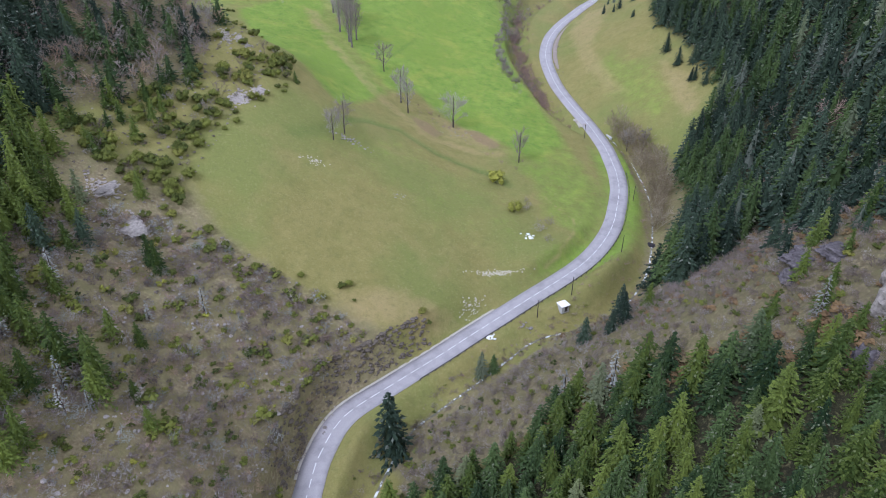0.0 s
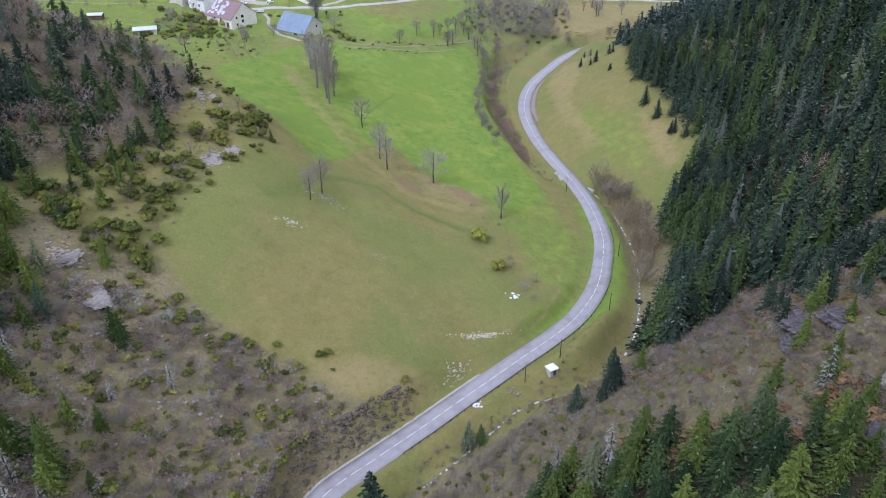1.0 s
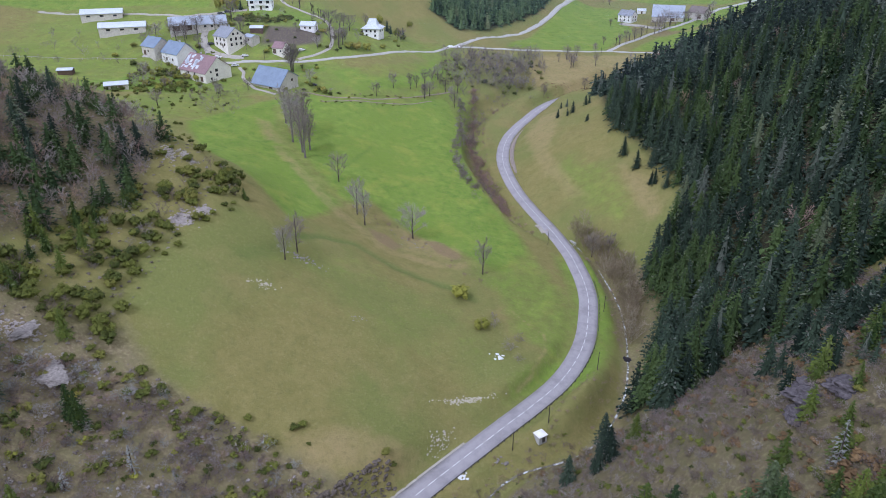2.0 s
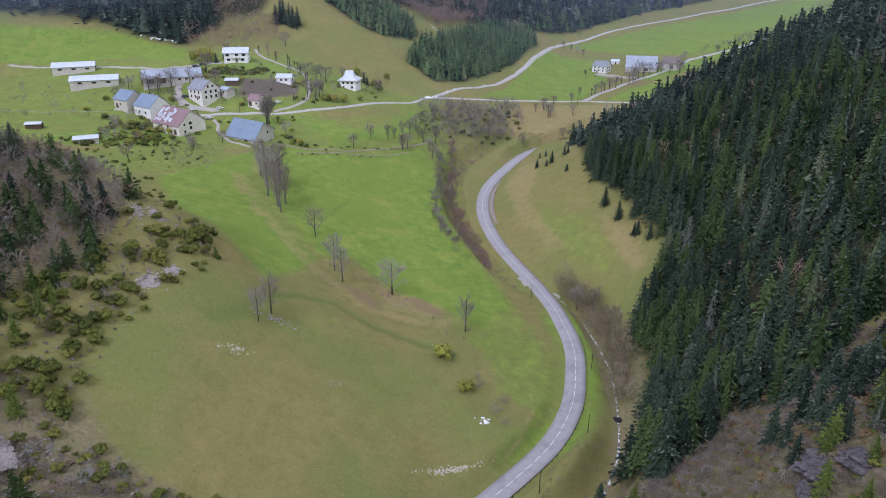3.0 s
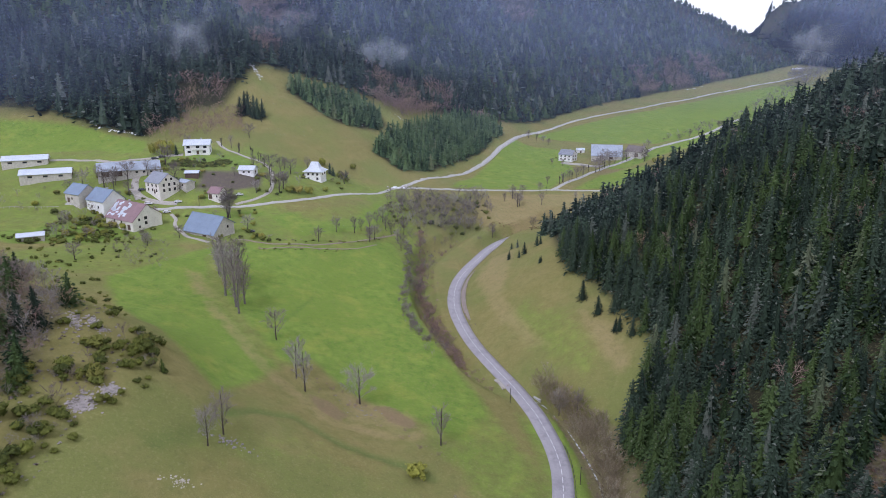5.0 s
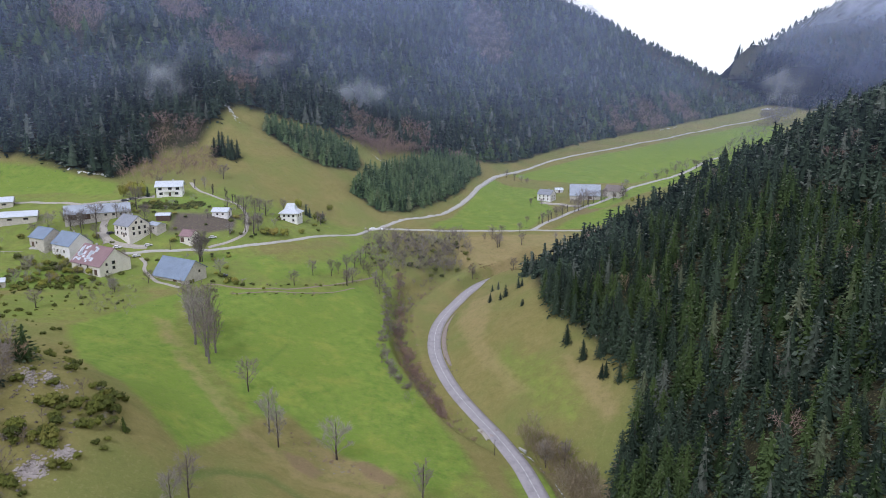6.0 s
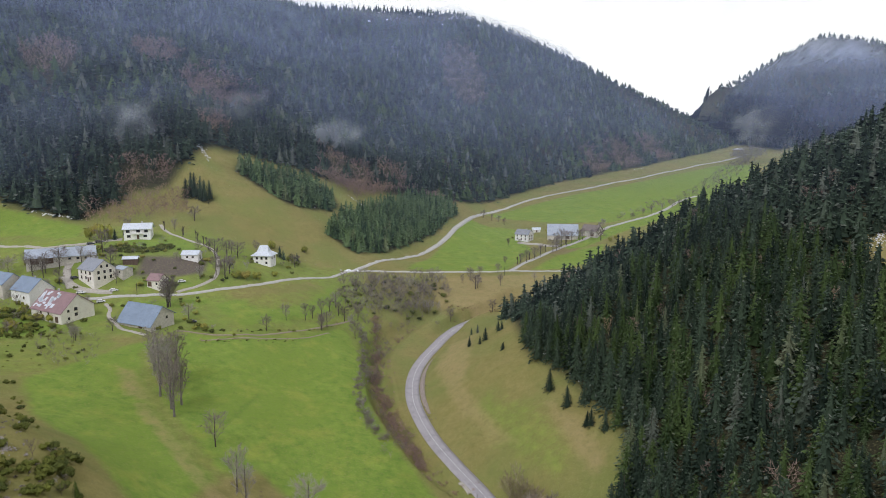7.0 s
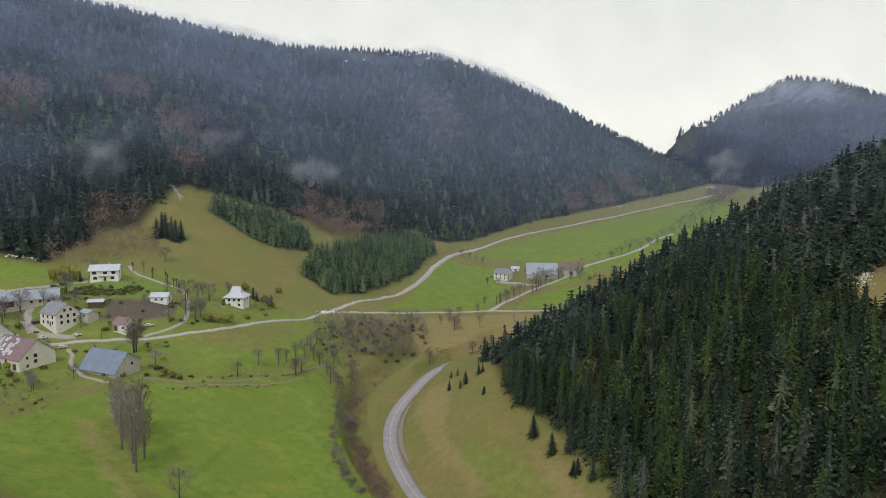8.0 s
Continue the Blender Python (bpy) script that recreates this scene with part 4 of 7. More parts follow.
many("ridge_forest", RIDGE_SPRUCES, ex[ridge], ey[ridge], 0.9 * eh[ridge], SPRUCE, "dark spruce forest along the far ridge", "forest", 66, 1.1)
bx, by = scatter(WOOD_EAST, 27, 15)
m = bx < 240
many("bare_forest_trees", LIGHT_TREES, bx[m], by[m], 6 + 4 * np.random.default_rng(5).random(m.sum()), TWIG_RED, "bare reddish broadleaf trees among the spruces", "tree", 7)

# the mountains' forest, with bare broadleaf stands
STANDS = [(-62, 806, 34), (-125, 850, 24), (43, 717, 14), (69, 719, 14), (103, 741, 16), (15, 672, 12), (489, 1016, 30), (430, 985, 22), (254, 1067, 30), (-104, 600, 16), (-84, 606, 14), (-120, 555, 10), (-200, 760, 22), (-60, 700, 14), (560, 1060, 26)]
mx, my = scatter(MOUNTAIN, 7.0, 11)
near_crest, _, past = along(WEST_CREST, mx, my)
k = (mx > -520) & ((past <= 0) | (near_crest < 25))
mx, my = mx[k], my[k]
in_stand = np.min([np.hypot(mx - a, (my - b) * 0.7) / c for a, b, c in STANDS], 0) + 0.25 * waves(mx, my, 17)
evergreen = in_stand > 1
foot, _, _ = along(WEST_FOOT, mx, my)
tall = evergreen & (mx < 150) & (mx > -330) & ((foot < 55) | (my < 665))
many("foot_forest", MID_SPRUCES, mx[tall], my[tall], 13 + 7 * np.random.default_rng(61).random(tall.sum()), SPRUCE, "tall dark spruces at the foot of the mountain", "forest", 62, 1.2)
evergreen &= ~tall
mh = (7.5 + 9 * np.random.default_rng(1).random(len(mx)) ** 1.4) * (1 - 0.35 * (1 - smooth(20, 70, along(WEST_CREST, mx, my)[0])))
fresh = np.random.default_rng(3).random(len(mx)) + 0.2 * waves(mx, my, 40) < 0.5
for sort, needles, label, seed in ((evergreen & ~fresh, SPRUCE, "dark spruce forest covering the mountainside", 2), (evergreen & fresh, FIR_GREEN, "fresher green firs among the mountain spruces", 5)):
    many("mountain_forest", FAR_SPRUCES, mx[sort], my[sort], mh[sort], needles, label, "forest", seed, 1.65)
bare = in_stand <= 1
many("bare_mountain_woods", FAR_BARE, mx[bare], my[bare], 10 + 4 * np.random.default_rng(4).random(bare.sum()), TWIG_RED, "leafless russet broadleaf trees on the mountainside", "forest", 9, 1.2)
fx, fy = scatter([(765, 1100), (800, 1010), (820, 900), (880, 700), (930, 500), (1230, 500), (1200, 1500), (1120, 2500), (760, 2500), (790, 1400), (770, 1200)], 12, 12)
k = fy < 1750
fx, fy = fx[k], fy[k]
many("far_forest", FAR_SPRUCES, fx, fy, 8 + 5 * np.random.default_rng(2).random(len(fx)), SPRUCE, "distant dark forest on the cloud-capped mountain", "forest", 3, 1.6)
px, py = scatter(PLANTATION, 4.6, 13)
many("plantation", MID_SPRUCES, px, py, 10 + 4.5 * np.random.default_rng(3).random(len(px)), YOUNG_SPRUCE, "even-aged plantation of green spruces", "forest", 4, 1.1)
px, py = scatter(SPRUCE_BAND, 4.8, 14)
many("spruce_belt", MID_SPRUCES, px, py, 9 + 6 * np.random.default_rng(33).random(len(px)), YOUNG_SPRUCE, "belt of young spruces above the sloping pasture", "forest", 34, 1.1)

# lone spruces
for x, y, hh, b in ((-12.4, 117.4, 22, 0), (90.7, 401, 5, 0), (97.8, 396.5, 7, 0), (94.6, 394.8, 4.5, 0), (100.4, 374, 3.6, 0), (105.8, 399.5, 6, 0), (103.5, 320, 9.5, 0), (104.5, 304, 9, 0), (109.6, 300, 9, 0), (105.5, 288, 6, 0), (10.2, 139.6, 9.5, 2), (13.9, 141, 7, 2), (35.8, 135.3, 9, 0), (41.5, 133, 8, 0), (45, 135, 10, 0), (48.6, 150, 10, 0), (-51, 234.5, 4.5, 1), (46, 142, 9, 0), (52, 140, 8, 1), (-60, 588, 17, 0), (-64, 590, 18, 0), (-57, 585, 16, 0), (-67, 594, 17, 0), (-70, 588, 15, 0), (-54, 590, 14, 0), (-5.5, 533, 8, 0), (-3, 531, 7, 0), (5.6, 535, 6, 0), (-101, 509, 7, 0), (-97, 517, 7, 0), (216.6, 395.6, 17, 0), (213, 387, 18, 0), (99.6, 373.3, 4, 0), (107.8, 400, 5, 0), (100, 419, 5, 0), (97, 421, 4, 0), (90, 399.4, 4, 0), (106.6, 286.6, 7, 0), (109, 280, 8, 0), (111.8, 300.6, 9, 0)):
    spruce(x, y, hh, b, "lone dark green spruce standing on the grass", "lone spruces", int(x) % 6, 1.1)
for x, y, hh, b in ((-102, 148, 10, 0), (-93, 137, 11, 1), (-90, 118, 10, 1), (-80, 104, 10, 1), (-74.7, 102, 11, 1), (-68, 100.7, 11, 1), (-78, 90, 9, 1), (-73, 77.5, 9, 1), (-88, 128, 10, 0), (-83, 135.5, 8, 0), (-109, 165, 12, 0), (-110, 181, 13, 0), (-107, 200, 13, 0), (-100, 221, 12, 0), (-84, 229, 12, 0), (-81, 234, 12, 0), (-112, 232, 13, 0), (-122, 201, 13, 0), (-70.4, 138.8, 8, 1), (-69, 137.8, 8, 1), (-78.5, 159, 7, 1), (-65.5, 114.8, 6, 1), (-70, 113, 7, 1), (-98, 160, 11, 1), (-104, 172, 12, 0), (-97, 140, 11, 1), (-95, 128, 11, 1), (-86, 112, 10, 1), (-116, 215, 13, 0), (-118, 190, 13, 0), (-88, 148, 8, 1), (-82, 118, 8, 1), (-109, 245, 12, 0), (-126, 230, 13, 0), (-130, 215, 13, 0), (-62, 101, 5, 1), (-58, 96, 6, 1), (-99, 152, 10, 1), (-104, 158, 11, 1), (-92, 146, 10, 1), (-96, 120, 10, 1), (-86, 96, 10, 1), (-81, 84, 9, 1), (-113, 172, 12, 0), (-100, 206, 12, 0), (-104, 214, 12, 0), (-110, 222, 12, 0), (-93, 132, 10, 1), (-89, 129, 9, 1), (-85, 107, 10, 1), (-88, 107, 11, 1), (-71, 104, 9, 1), (-67, 97, 9, 1), (-76, 93, 9, 1), (-82, 92, 10, 1), (-78, 87, 9, 1), (-87, 141, 9, 1), (-84, 131, 7, 1), (-90, 112, 10, 1), (-95, 113, 10, 1), (-73, 82, 8, 1), (-77, 80, 9, 1)):
    hh *= 1.18 if y < 165 else 1.0
    spruce(x, y, hh, bool(b), "green spruce on the scrubby hillside", "spruces on the scrub slope", int(-x * 3) % 6, 1.1)
for x, y, hh in ((-57, 131, 8), (-70, 91, 8), (-67, 94, 6), (-83, 121, 9), (-72, 96, 9), (-66, 122, 6), (-84, 102, 8), (66, 96, 9), (27, 112, 11), (36, 108, 12)):
    planted("dead_spruce", spruce_trunk, dead_crowns[int(-x) % 2], "crown", x, y, hh, "dead grey spruce with lichened bare boughs", "tree", "dead spruces")

WEST_WOOD = [(-138, 125), (-100, 112), (-90, 100), (-86, 112), (-92, 140), (-100, 160), (-107, 180), (-112, 206), (-118, 215), (-142, 215)]
vx, vy = scatter(WEST_WOOD, 4.7, 17)
vh = 7.5 + 6 * np.random.default_rng(43).random(len(vx))
sel = vy < 168
many("west_wood", SPRUCES, vx[sel], vy[sel], vh[sel], FIR_BRIGHT, "yellow-green spruces at the edge of the scrub slope", "forest", 44, 1.05)
many("west_hill_wood", SPRUCES, vx[~sel], vy[~sel], vh[~sel] + 1, SPRUCE, "dark spruces on the upper scrub slope", "forest", 45, 1.05)

# leafless trees in the meadows, by the hamlet and along the lanes
for x, y, hh, k in ((-14, 263, 13, 0), (-17, 271, 13, 1), (4.2, 262.6, 12, 2), (-25.7, 297, 11, 3), (28.8, 238.4, 12, 0), (-36, 211.6, 10, 1), (-33.2, 218.7, 11, 2), (77.5, 268.7, 9, 3), (82.4, 263, 10, 0), (-60, 430.5, 15, 1), (-59.2, 431, 13.5, 3), (-60.6, 429.8, 12.5, 0), (-113, 352, 7, 2), (-92, 384, 6, 3), (26.9, 451, 8, 0), (15.9, 426, 8, 1), (19.3, 431.5, 8, 2), (34, 428, 9, 3), (123.5, 525, 9, 0), (131.9, 530, 7, 1), (147, 536, 7, 2), (-95, 470, 10, 3), (-128, 466, 11, 0), (-134, 468, 10, 2), (-42, 488, 11, 3), (-36, 494, 10, 1), (-80, 400, 6, 2), (16.2, 424.8, 8, 0), (29.9, 446.6, 8, 1), (-11.5, 409.3, 7, 2), (123.5, 511, 9, 3), (125.5, 512, 9, 0), (141.8, 513, 8, 1), (96.4, 468.6, 8, 2), (122.4, 466, 7, 3), (116.4, 520, 6, 0), (168, 517, 6, 1), (-35, 467, 11, 2), (-40, 468, 10, 3), (-33, 472, 10, 0), (-128, 470, 10, 1), (-122, 474, 11, 2), (-103, 487, 12, 3), (215, 594, 13, 0), (222, 602, 14, 1), (219, 599, 11, 2), (210, 590, 10, 3), (189, 576, 9, 0), (172.6, 560, 8, 1), (179, 565, 9, 2), (196, 581, 9, 3), (248, 618, 10, 0), (255, 616, 9, 1), (262, 612, 10, 2), (340, 684, 7, 0), (352, 690, 8, 1), (368, 697, 7, 2), (384, 706, 8, 3), (396, 712, 7, 0), (325, 676, 6, 2), (194, 740, 7, 1), (200, 732, 7, 0), (204, 722, 6, 3), (206, 709, 6, 1), (-70, 530, 8, 0), (-96, 522, 8, 2), (-60, 549, 9, 3), (-122.3, 396.4, 6, 0), (-91, 383, 6, 1), (-94, 388, 7, 2), (-48, 412, 7, 3), (-112, 478, 9, 0), (-106, 474, 8, 1), (-96, 478, 7, 2), (-118, 458, 8, 3), (-122, 452, 7, 0), (-90, 457, 6, 1), (-52, 494, 7, 2), (-30, 500, 9, 3), (-34, 506, 8, 0), (-20, 522, 8, 1), (4, 518, 8, 2), (-62, 478, 5, 3), (-48, 462, 7, 0), (-100, 437, 6, 1), (-146, 470, 9, 2), (-150, 462, 8, 3), (-138, 474, 9, 1), (230, 612, 11, 0), (236, 614, 10, 2), (244, 616, 9, 3), (192, 622, 6, 1), (185, 630, 6, 0), (282, 650, 8, 2), (274, 640, 8, 0), (160, 560, 6, 1)):
    planted("leafless_tree", bare_trunk, bare_crowns[k], "crown", x, y, 1.2 * hh, "leafless broadleaf tree with a dark trunk in the grass", "tree", "leafless trees", 1.25 if (k + int(x)) % 3 == 0 else 0.9)
for x, y, hh, k in ((-54, 353, 19, 0), (-43, 320, 23, 1), (-48, 329, 22, 2), (-44.5, 347, 22, 0), (-41, 314, 20, 1), (-46, 338, 23, 2), (-40, 325, 19, 0), (-50, 341, 21, 1)):
    planted("poplar", poplar_trunk, poplar_crowns[k], "crown", x, y, hh, "tall leafless poplar in a row beside the meadow", "tree", "poplars", 1.35)
for x, y in ((-63.8, 519), (-56, 519), (-49, 509), (-46, 500), (170, 561), (174, 566), (184.6, 574.5), (198.6, 588), (221.5, 611), (-64, 524), (205, 594), (228, 605), (-76.3, 530.7), (-54.5, 515), (-50.5, 509), (-47, 501.4), (-41.4, 492.6)):
    planted("pollard_tree", pollard_trunk, pollard_crowns[int(x) % 3], "crown", x, y, 6.5, "dark pollarded tree beside a lane", "tree", "lane trees", 0.7)
for x, y, hh, k in ((-106.2, 508, 15, 0), (-111, 513, 12, 1), (-116.6, 515, 10, 2), (-10.4, 541.5, 9, 3), (11, 550, 7, 0), (1.8, 525, 9, 1), (-124, 485, 8, 2)):
    planted("willow_tree", bare_trunk, leafy_meshes[k], "crown", x, y, hh, "yellow-green willow coming into leaf in a garden", "tree", "willows", 0.62)

# ---------------------------------------------------------------- bushes and scrub
for x, y, size in ((-61.7, 156, 3.2), (-57, 153, 2.6), (-70.8, 157, 2.8), (-70.4, 162, 4), (-49, 149.5, 2.8), (-38, 152, 2.0), (-27.5, 152.5, 2.4), (-25.6, 153.6, 2.4), (-32, 147.3, 2.4), (-5.8, 151.5, 2.6), (-4, 150.8, 1.6), (-24, 149.5, 1.1), (-60.4, 212.5, 3.6), (-64, 203, 1.8), (-69.4, 201, 2.2), (-67.5, 195, 1.6), (-57, 217, 2.2), (-55, 224, 2.2), (-53, 227, 2.0), (-58, 229, 2.6), (-73, 166, 3.4), (-77, 168, 3.6), (-80, 172, 3.4), (-70, 172, 3.8), (-74, 178, 3.4), (-70, 184, 3.6), (-76, 188, 3.2), (-73, 158, 2.4)):
    bush(x, y, size, kind=int(-x) % 4, group="boxwood bushes on the pasture")
for x, y, size, name in ((18.7, 220.4, 6.6, "bright yellow-green bush on the pasture edge"), (24.6, 204.3, 5.2, "budding yellow-green bush beside the meadow"), (-24, 469, 7, "large yellow-green garden bush by the lane"), (-29, 468, 6.5, "large yellow-green garden bush by the lane"), (-18, 471, 6.5, "large yellow-green garden bush by the lane"), (-40, 402, 3.6, "yellow-green bush behind the barn"), (-44, 399, 3.0, "yellow-green bush behind the barn"), (-139, 478, 5, "budding bush by the barn")):
    bush(x, y, size, leafy_meshes, name, "bush", "", int(x) % 4, 1.0)

for k, (x, y) in enumerate(((-76, 153), (-73, 163), (-81, 162), (-71, 165), (-77, 172), (-84, 163), (-77, 166), (-74, 180), (-72, 186), (-70, 192), (-77, 188), (-81, 184), (-89, 171), (-84, 176), (-95, 174), (-69, 242), (-57, 230), (-71, 221), (-65, 223), (-78, 216), (-76, 209), (-71, 207), (-78, 200), (-81, 195), (-79, 189), (-74, 198), (-84, 192), (-87, 195))):
    bush(x, y, 3.0 + 1.8 * ((k * 7) % 5) / 4, label="olive-green boxwood bush on the rocky slope", group="boxwood bushes on the rocky slope", kind=k, wide=1.05)

BOX_SLOPE = [(-101, 176), (-76, 222), (-58, 256), (-50, 233), (-58, 224), (-72, 190), (-71, 166), (-74, 159), (-97, 163)]
x, y = scatter(BOX_SLOPE, 3.0, 21, 0.5)
k = (np.random.default_rng(6).random(len(x)) < 0.8) & (waves(x, y, 14) > 0.0)
many("boxwood_thicket", BUSHES, x[k], y[k], 2.0 + 2.6 * np.random.default_rng(7).random(k.sum()), BOXWOOD, "olive-green boxwood thicket on the rocky slope", "bushes", 21, 1.05)
GREY_SCRUB = [(-110, 120), (-87, 150), (-67, 156), (-54, 152), (-34, 148), (-20, 142), (-24, 134), (-32, 124), (-36, 104), (-40, 70), (-100, 70)]
x, y = scatter(GREY_SCRUB, 2.1, 22, 0.5)
r = np.random.default_rng(8).random(len(x))
k = (r < 0.55) & (waves(x, y, 19, 2.0) > -0.7)
many("grey_scrub", BARE_SHRUBS, x[k], y[k], 1.6 + 3.2 * np.random.default_rng(9).random(k.sum()) ** 1.6, TWIG, "leafless grey-brown scrub on the stony slope", "shrubs", 22, 1.1)
k = (r > 0.7)
many("low_boxwood", SMALL_BUSHES, x[k], y[k], 1.0 + 2.6 * np.random.default_rng(10).random(k.sum()) ** 1.6, BOXWOOD, "low olive boxwood bushes among the scrub", "bushes", 23, 1.2)
x, y = scatter(GREY_SCRUB, 7, 47, 0.5)
many("lichened_scrub", BARE_SHRUBS, x, y, 2.4 + 3.0 * np.random.default_rng(47).random(len(x)), DEAD_WOOD, "pale lichen-covered bare shrubs on the slope", "shrubs", 47, 0.9)
x, y = scatter(GREY_SCRUB, 8, 48, 0.5)
many("spring_shrubs", SMALL_BUSHES, x, y, 0.9 + 1.6 * np.random.default_rng(48).random(len(x)), SPRING_LEAF, "yellow-green budding shrubs on the slope", "bushes", 48, 1.1)
x, y = scatter([(-110, 120), (-110, 240), (-70, 262), (-58, 235), (-72, 160), (-34, 148), (-20, 141), (-36, 104), (-40, 70), (-100, 70)], 2.3, 24, 0.5)
many("heath_tufts", TUFTS, x, y, 0.3 + 0.7 * np.random.default_rng(11).random(len(x)), TWIG, "dry heath and grass tufts on the slope", "undergrowth", 24, 1.3)
# leafless woods: the upper west slope, the gorge side, the stream and the bottom of the valley
UPPER_WEST = [(-135, 172), (-102, 174), (-91, 190), (-78, 214), (-78, 252), (-92, 264), (-110, 290), (-150, 290), (-160, 190)]
x, y = scatter(UPPER_WEST, 3.0, 25, 0.5)
k = np.random.default_rng(40).random(len(x))
many("bare_hill_wood", LIGHT_TREES, x[k < 0.45], y[k < 0.45], 4 + 4.5 * np.random.default_rng(12).random((k < 0.45).sum()), TWIG, "leafless grey wood on the hilltop", "trees", 25)
many("russet_hill_wood", LIGHT_TREES, x[k > 0.84], y[k > 0.84], 4 + 4.5 * np.random.default_rng(41).random((k > 0.84).sum()), TWIG_RED, "leafless russet trees on the hilltop", "trees", 37)
k = (k > 0.45) & (k <= 0.6)
many("hilltop_spruces", SPRUCES, x[k], y[k], 6 + 6 * np.random.default_rng(42).random(k.sum()), FIR_GREEN, "green spruces in the hilltop wood", "trees", 38, 1.35)
x, y = scatter(HAZEL, 2.15, 26, 0.5)
many("bare_hazel_scrub", BARE_SHRUBS, x, y, 1.2 + 2.2 * np.random.default_rng(13).random(len(x)), TWIG, "leafless purplish-grey hazel scrub above the stream", "shrubs", 26, 1.0)
x, y = scatter([(60, 106), (60, 88), (68, 72), (92, 72), (112, 140), (100, 146), (80, 122)], 6.5, 36, 0.5)
many("crag_spruces", SPRUCES, x, y, 4 + 5 * np.random.default_rng(36).random(len(x)), FIR_BRIGHT, "yellow-green spruces among the crags", "trees", 36, 1.1)
x, y = scatter([(14, 106), (28, 113), (37, 113), (47, 106), (57, 100), (64, 94), (72, 96), (66, 78), (58, 92), (46, 99), (38, 105), (28, 108), (14, 104)], 2.5, 46, 0.5)
many("russet_bracken", SMALL_BUSHES, x, y, 1.4 + 2.2 * np.random.default_rng(46).random(len(x)), BRACKEN, "russet bracken and saplings at the edge of the wood", "bushes", 46, 1.4)
x, y = scatter(HAZEL, 3.9, 27, 0.5)
many("green_undergrowth", SMALL_BUSHES, x, y, 0.8 + 1.3 * np.random.default_rng(14).random(len(x)), BOXWOOD, "olive undergrowth among the hazel scrub", "bushes", 27, 1.2)
x, y = scatter([(76, 205), (84, 225), (86, 250), (82, 272), (76, 282), (70, 282), (76, 268), (79, 250), (78, 228), (72, 208)], 2.1, 28, 0.5)
many("streamside_thicket", LIGHT_TREES, x, y, 5.5 + 5 * np.random.default_rng(15).random(len(x)), TWIG_TAN, "leafless pale brown willows along the stream", "trees", 28, 0.9)
x, y = scatter([(30, 300), (46, 300), (46, 330), (43, 365), (46, 400), (52, 430), (70, 462), (88, 490), (80, 512), (58, 505), (40, 470), (36, 440), (40, 410), (36, 380), (36, 350), (34, 325)], 4.2, 29, 0.5)
k = waves(x, y, 17) > -0.45
x, y = x[k], y[k]
many("valley_thicket", LIGHT_TREES, x, y, 1.8 + 4.2 * np.random.default_rng(16).random(len(x)) ** 1.5, TWIG, "leafless brown thicket along the valley stream", "trees", 29)
x, y = scatter([(34, 452), (50, 466), (70, 470), (94, 486), (106, 504), (102, 524), (70, 526), (44, 514), (28, 490)], 3.9, 34, 0.5)
k = waves(x, y, 19, 3.0) > -0.35
many("valley_copse", LIGHT_TREES, x[k], y[k], 4.5 + 6.5 * np.random.default_rng(17).random(k.sum()), TWIG, "loose leafless grey copse below the lane", "trees", 34, 1.0)
x, y = scatter([(34, 452), (50, 466), (70, 470), (94, 486), (106, 504), (102, 524), (70, 526), (44, 514), (28, 490)], 6.5, 38, 0.5)
many("copse_bushes", BUSHES, x, y, 1.2 + 2.2 * np.random.default_rng(39).random(len(x)), BOXWOOD, "olive bushes in the loose copse", "bushes", 39, 1.3)
x, y = scatter([(300, 668), (360, 694), (420, 724), (470, 760), (560, 850), (640, 940), (700, 1010), (660, 990), (560, 890), (440, 770), (380, 726), (320, 690)], 9, 30, 0.5)
many("lane_thicket", FAR_BARE, x, y, 5 + 4 * np.random.default_rng(18).random(len(x)), TWIG, "leafless thicket along the farm lane", "trees", 30)
x, y = scatter([(-160, 395), (-128, 428), (-112, 420), (-100, 396), (-120, 380), (-150, 380)], 6.0, 31, 0.5)
many("orchard_bushes", BUSHES, x, y, 1.4 + 2.4 * np.random.default_rng(19).random(len(x)), BOXWOOD, "mixed green bushes below the farmhouses", "bushes", 31, 1.2)
x, y = scatter([(-102, 488), (-88, 483), (-76, 483), (-64, 496), (-70, 501), (-78, 491), (-100, 496)], 1.9, 32, 0.4)
many("garden_hedge", BUSHES, x, y, 1.4 + 1.4 * np.random.default_rng(20).random(len(x)), BOXWOOD, "dark clipped hedge below the white house", "hedge", 32, 1.3)
x, y = scatter([(-220, 420), (-150, 440), (-140, 420), (-120, 470), (-140, 500), (-220, 480)], 13, 33, 0.5)
many("hamlet_trees", LIGHT_TREES, x, y, 4 + 4 * np.random.default_rng(21).random(len(x)), TWIG, "leafless fruit trees among the farm buildings", "trees", 33)
x, y = scatter([(60, 672), (104, 718), (150, 730), (150, 744), (110, 722), (60, 702), (20, 692)], 3.4, 49, 0.5)
many("russet_copse", FAR_BARE, x, y, 7 + 5 * np.random.default_rng(49).random(len(x)), TWIG_RED, "leafless russet copse above the plantation", "trees", 49, 1.3)
x, y = scatter([(-130, 548), (-100, 590), (-70, 600), (-60, 560), (-100, 535)], 4.4, 35, 0.5)
many("russet_thicket", FAR_BARE, x, y, 5 + 5 * np.random.default_rng(22).random(len(x)), TWIG_RED, "leafless russet thicket at the edge of the forest", "trees", 35)
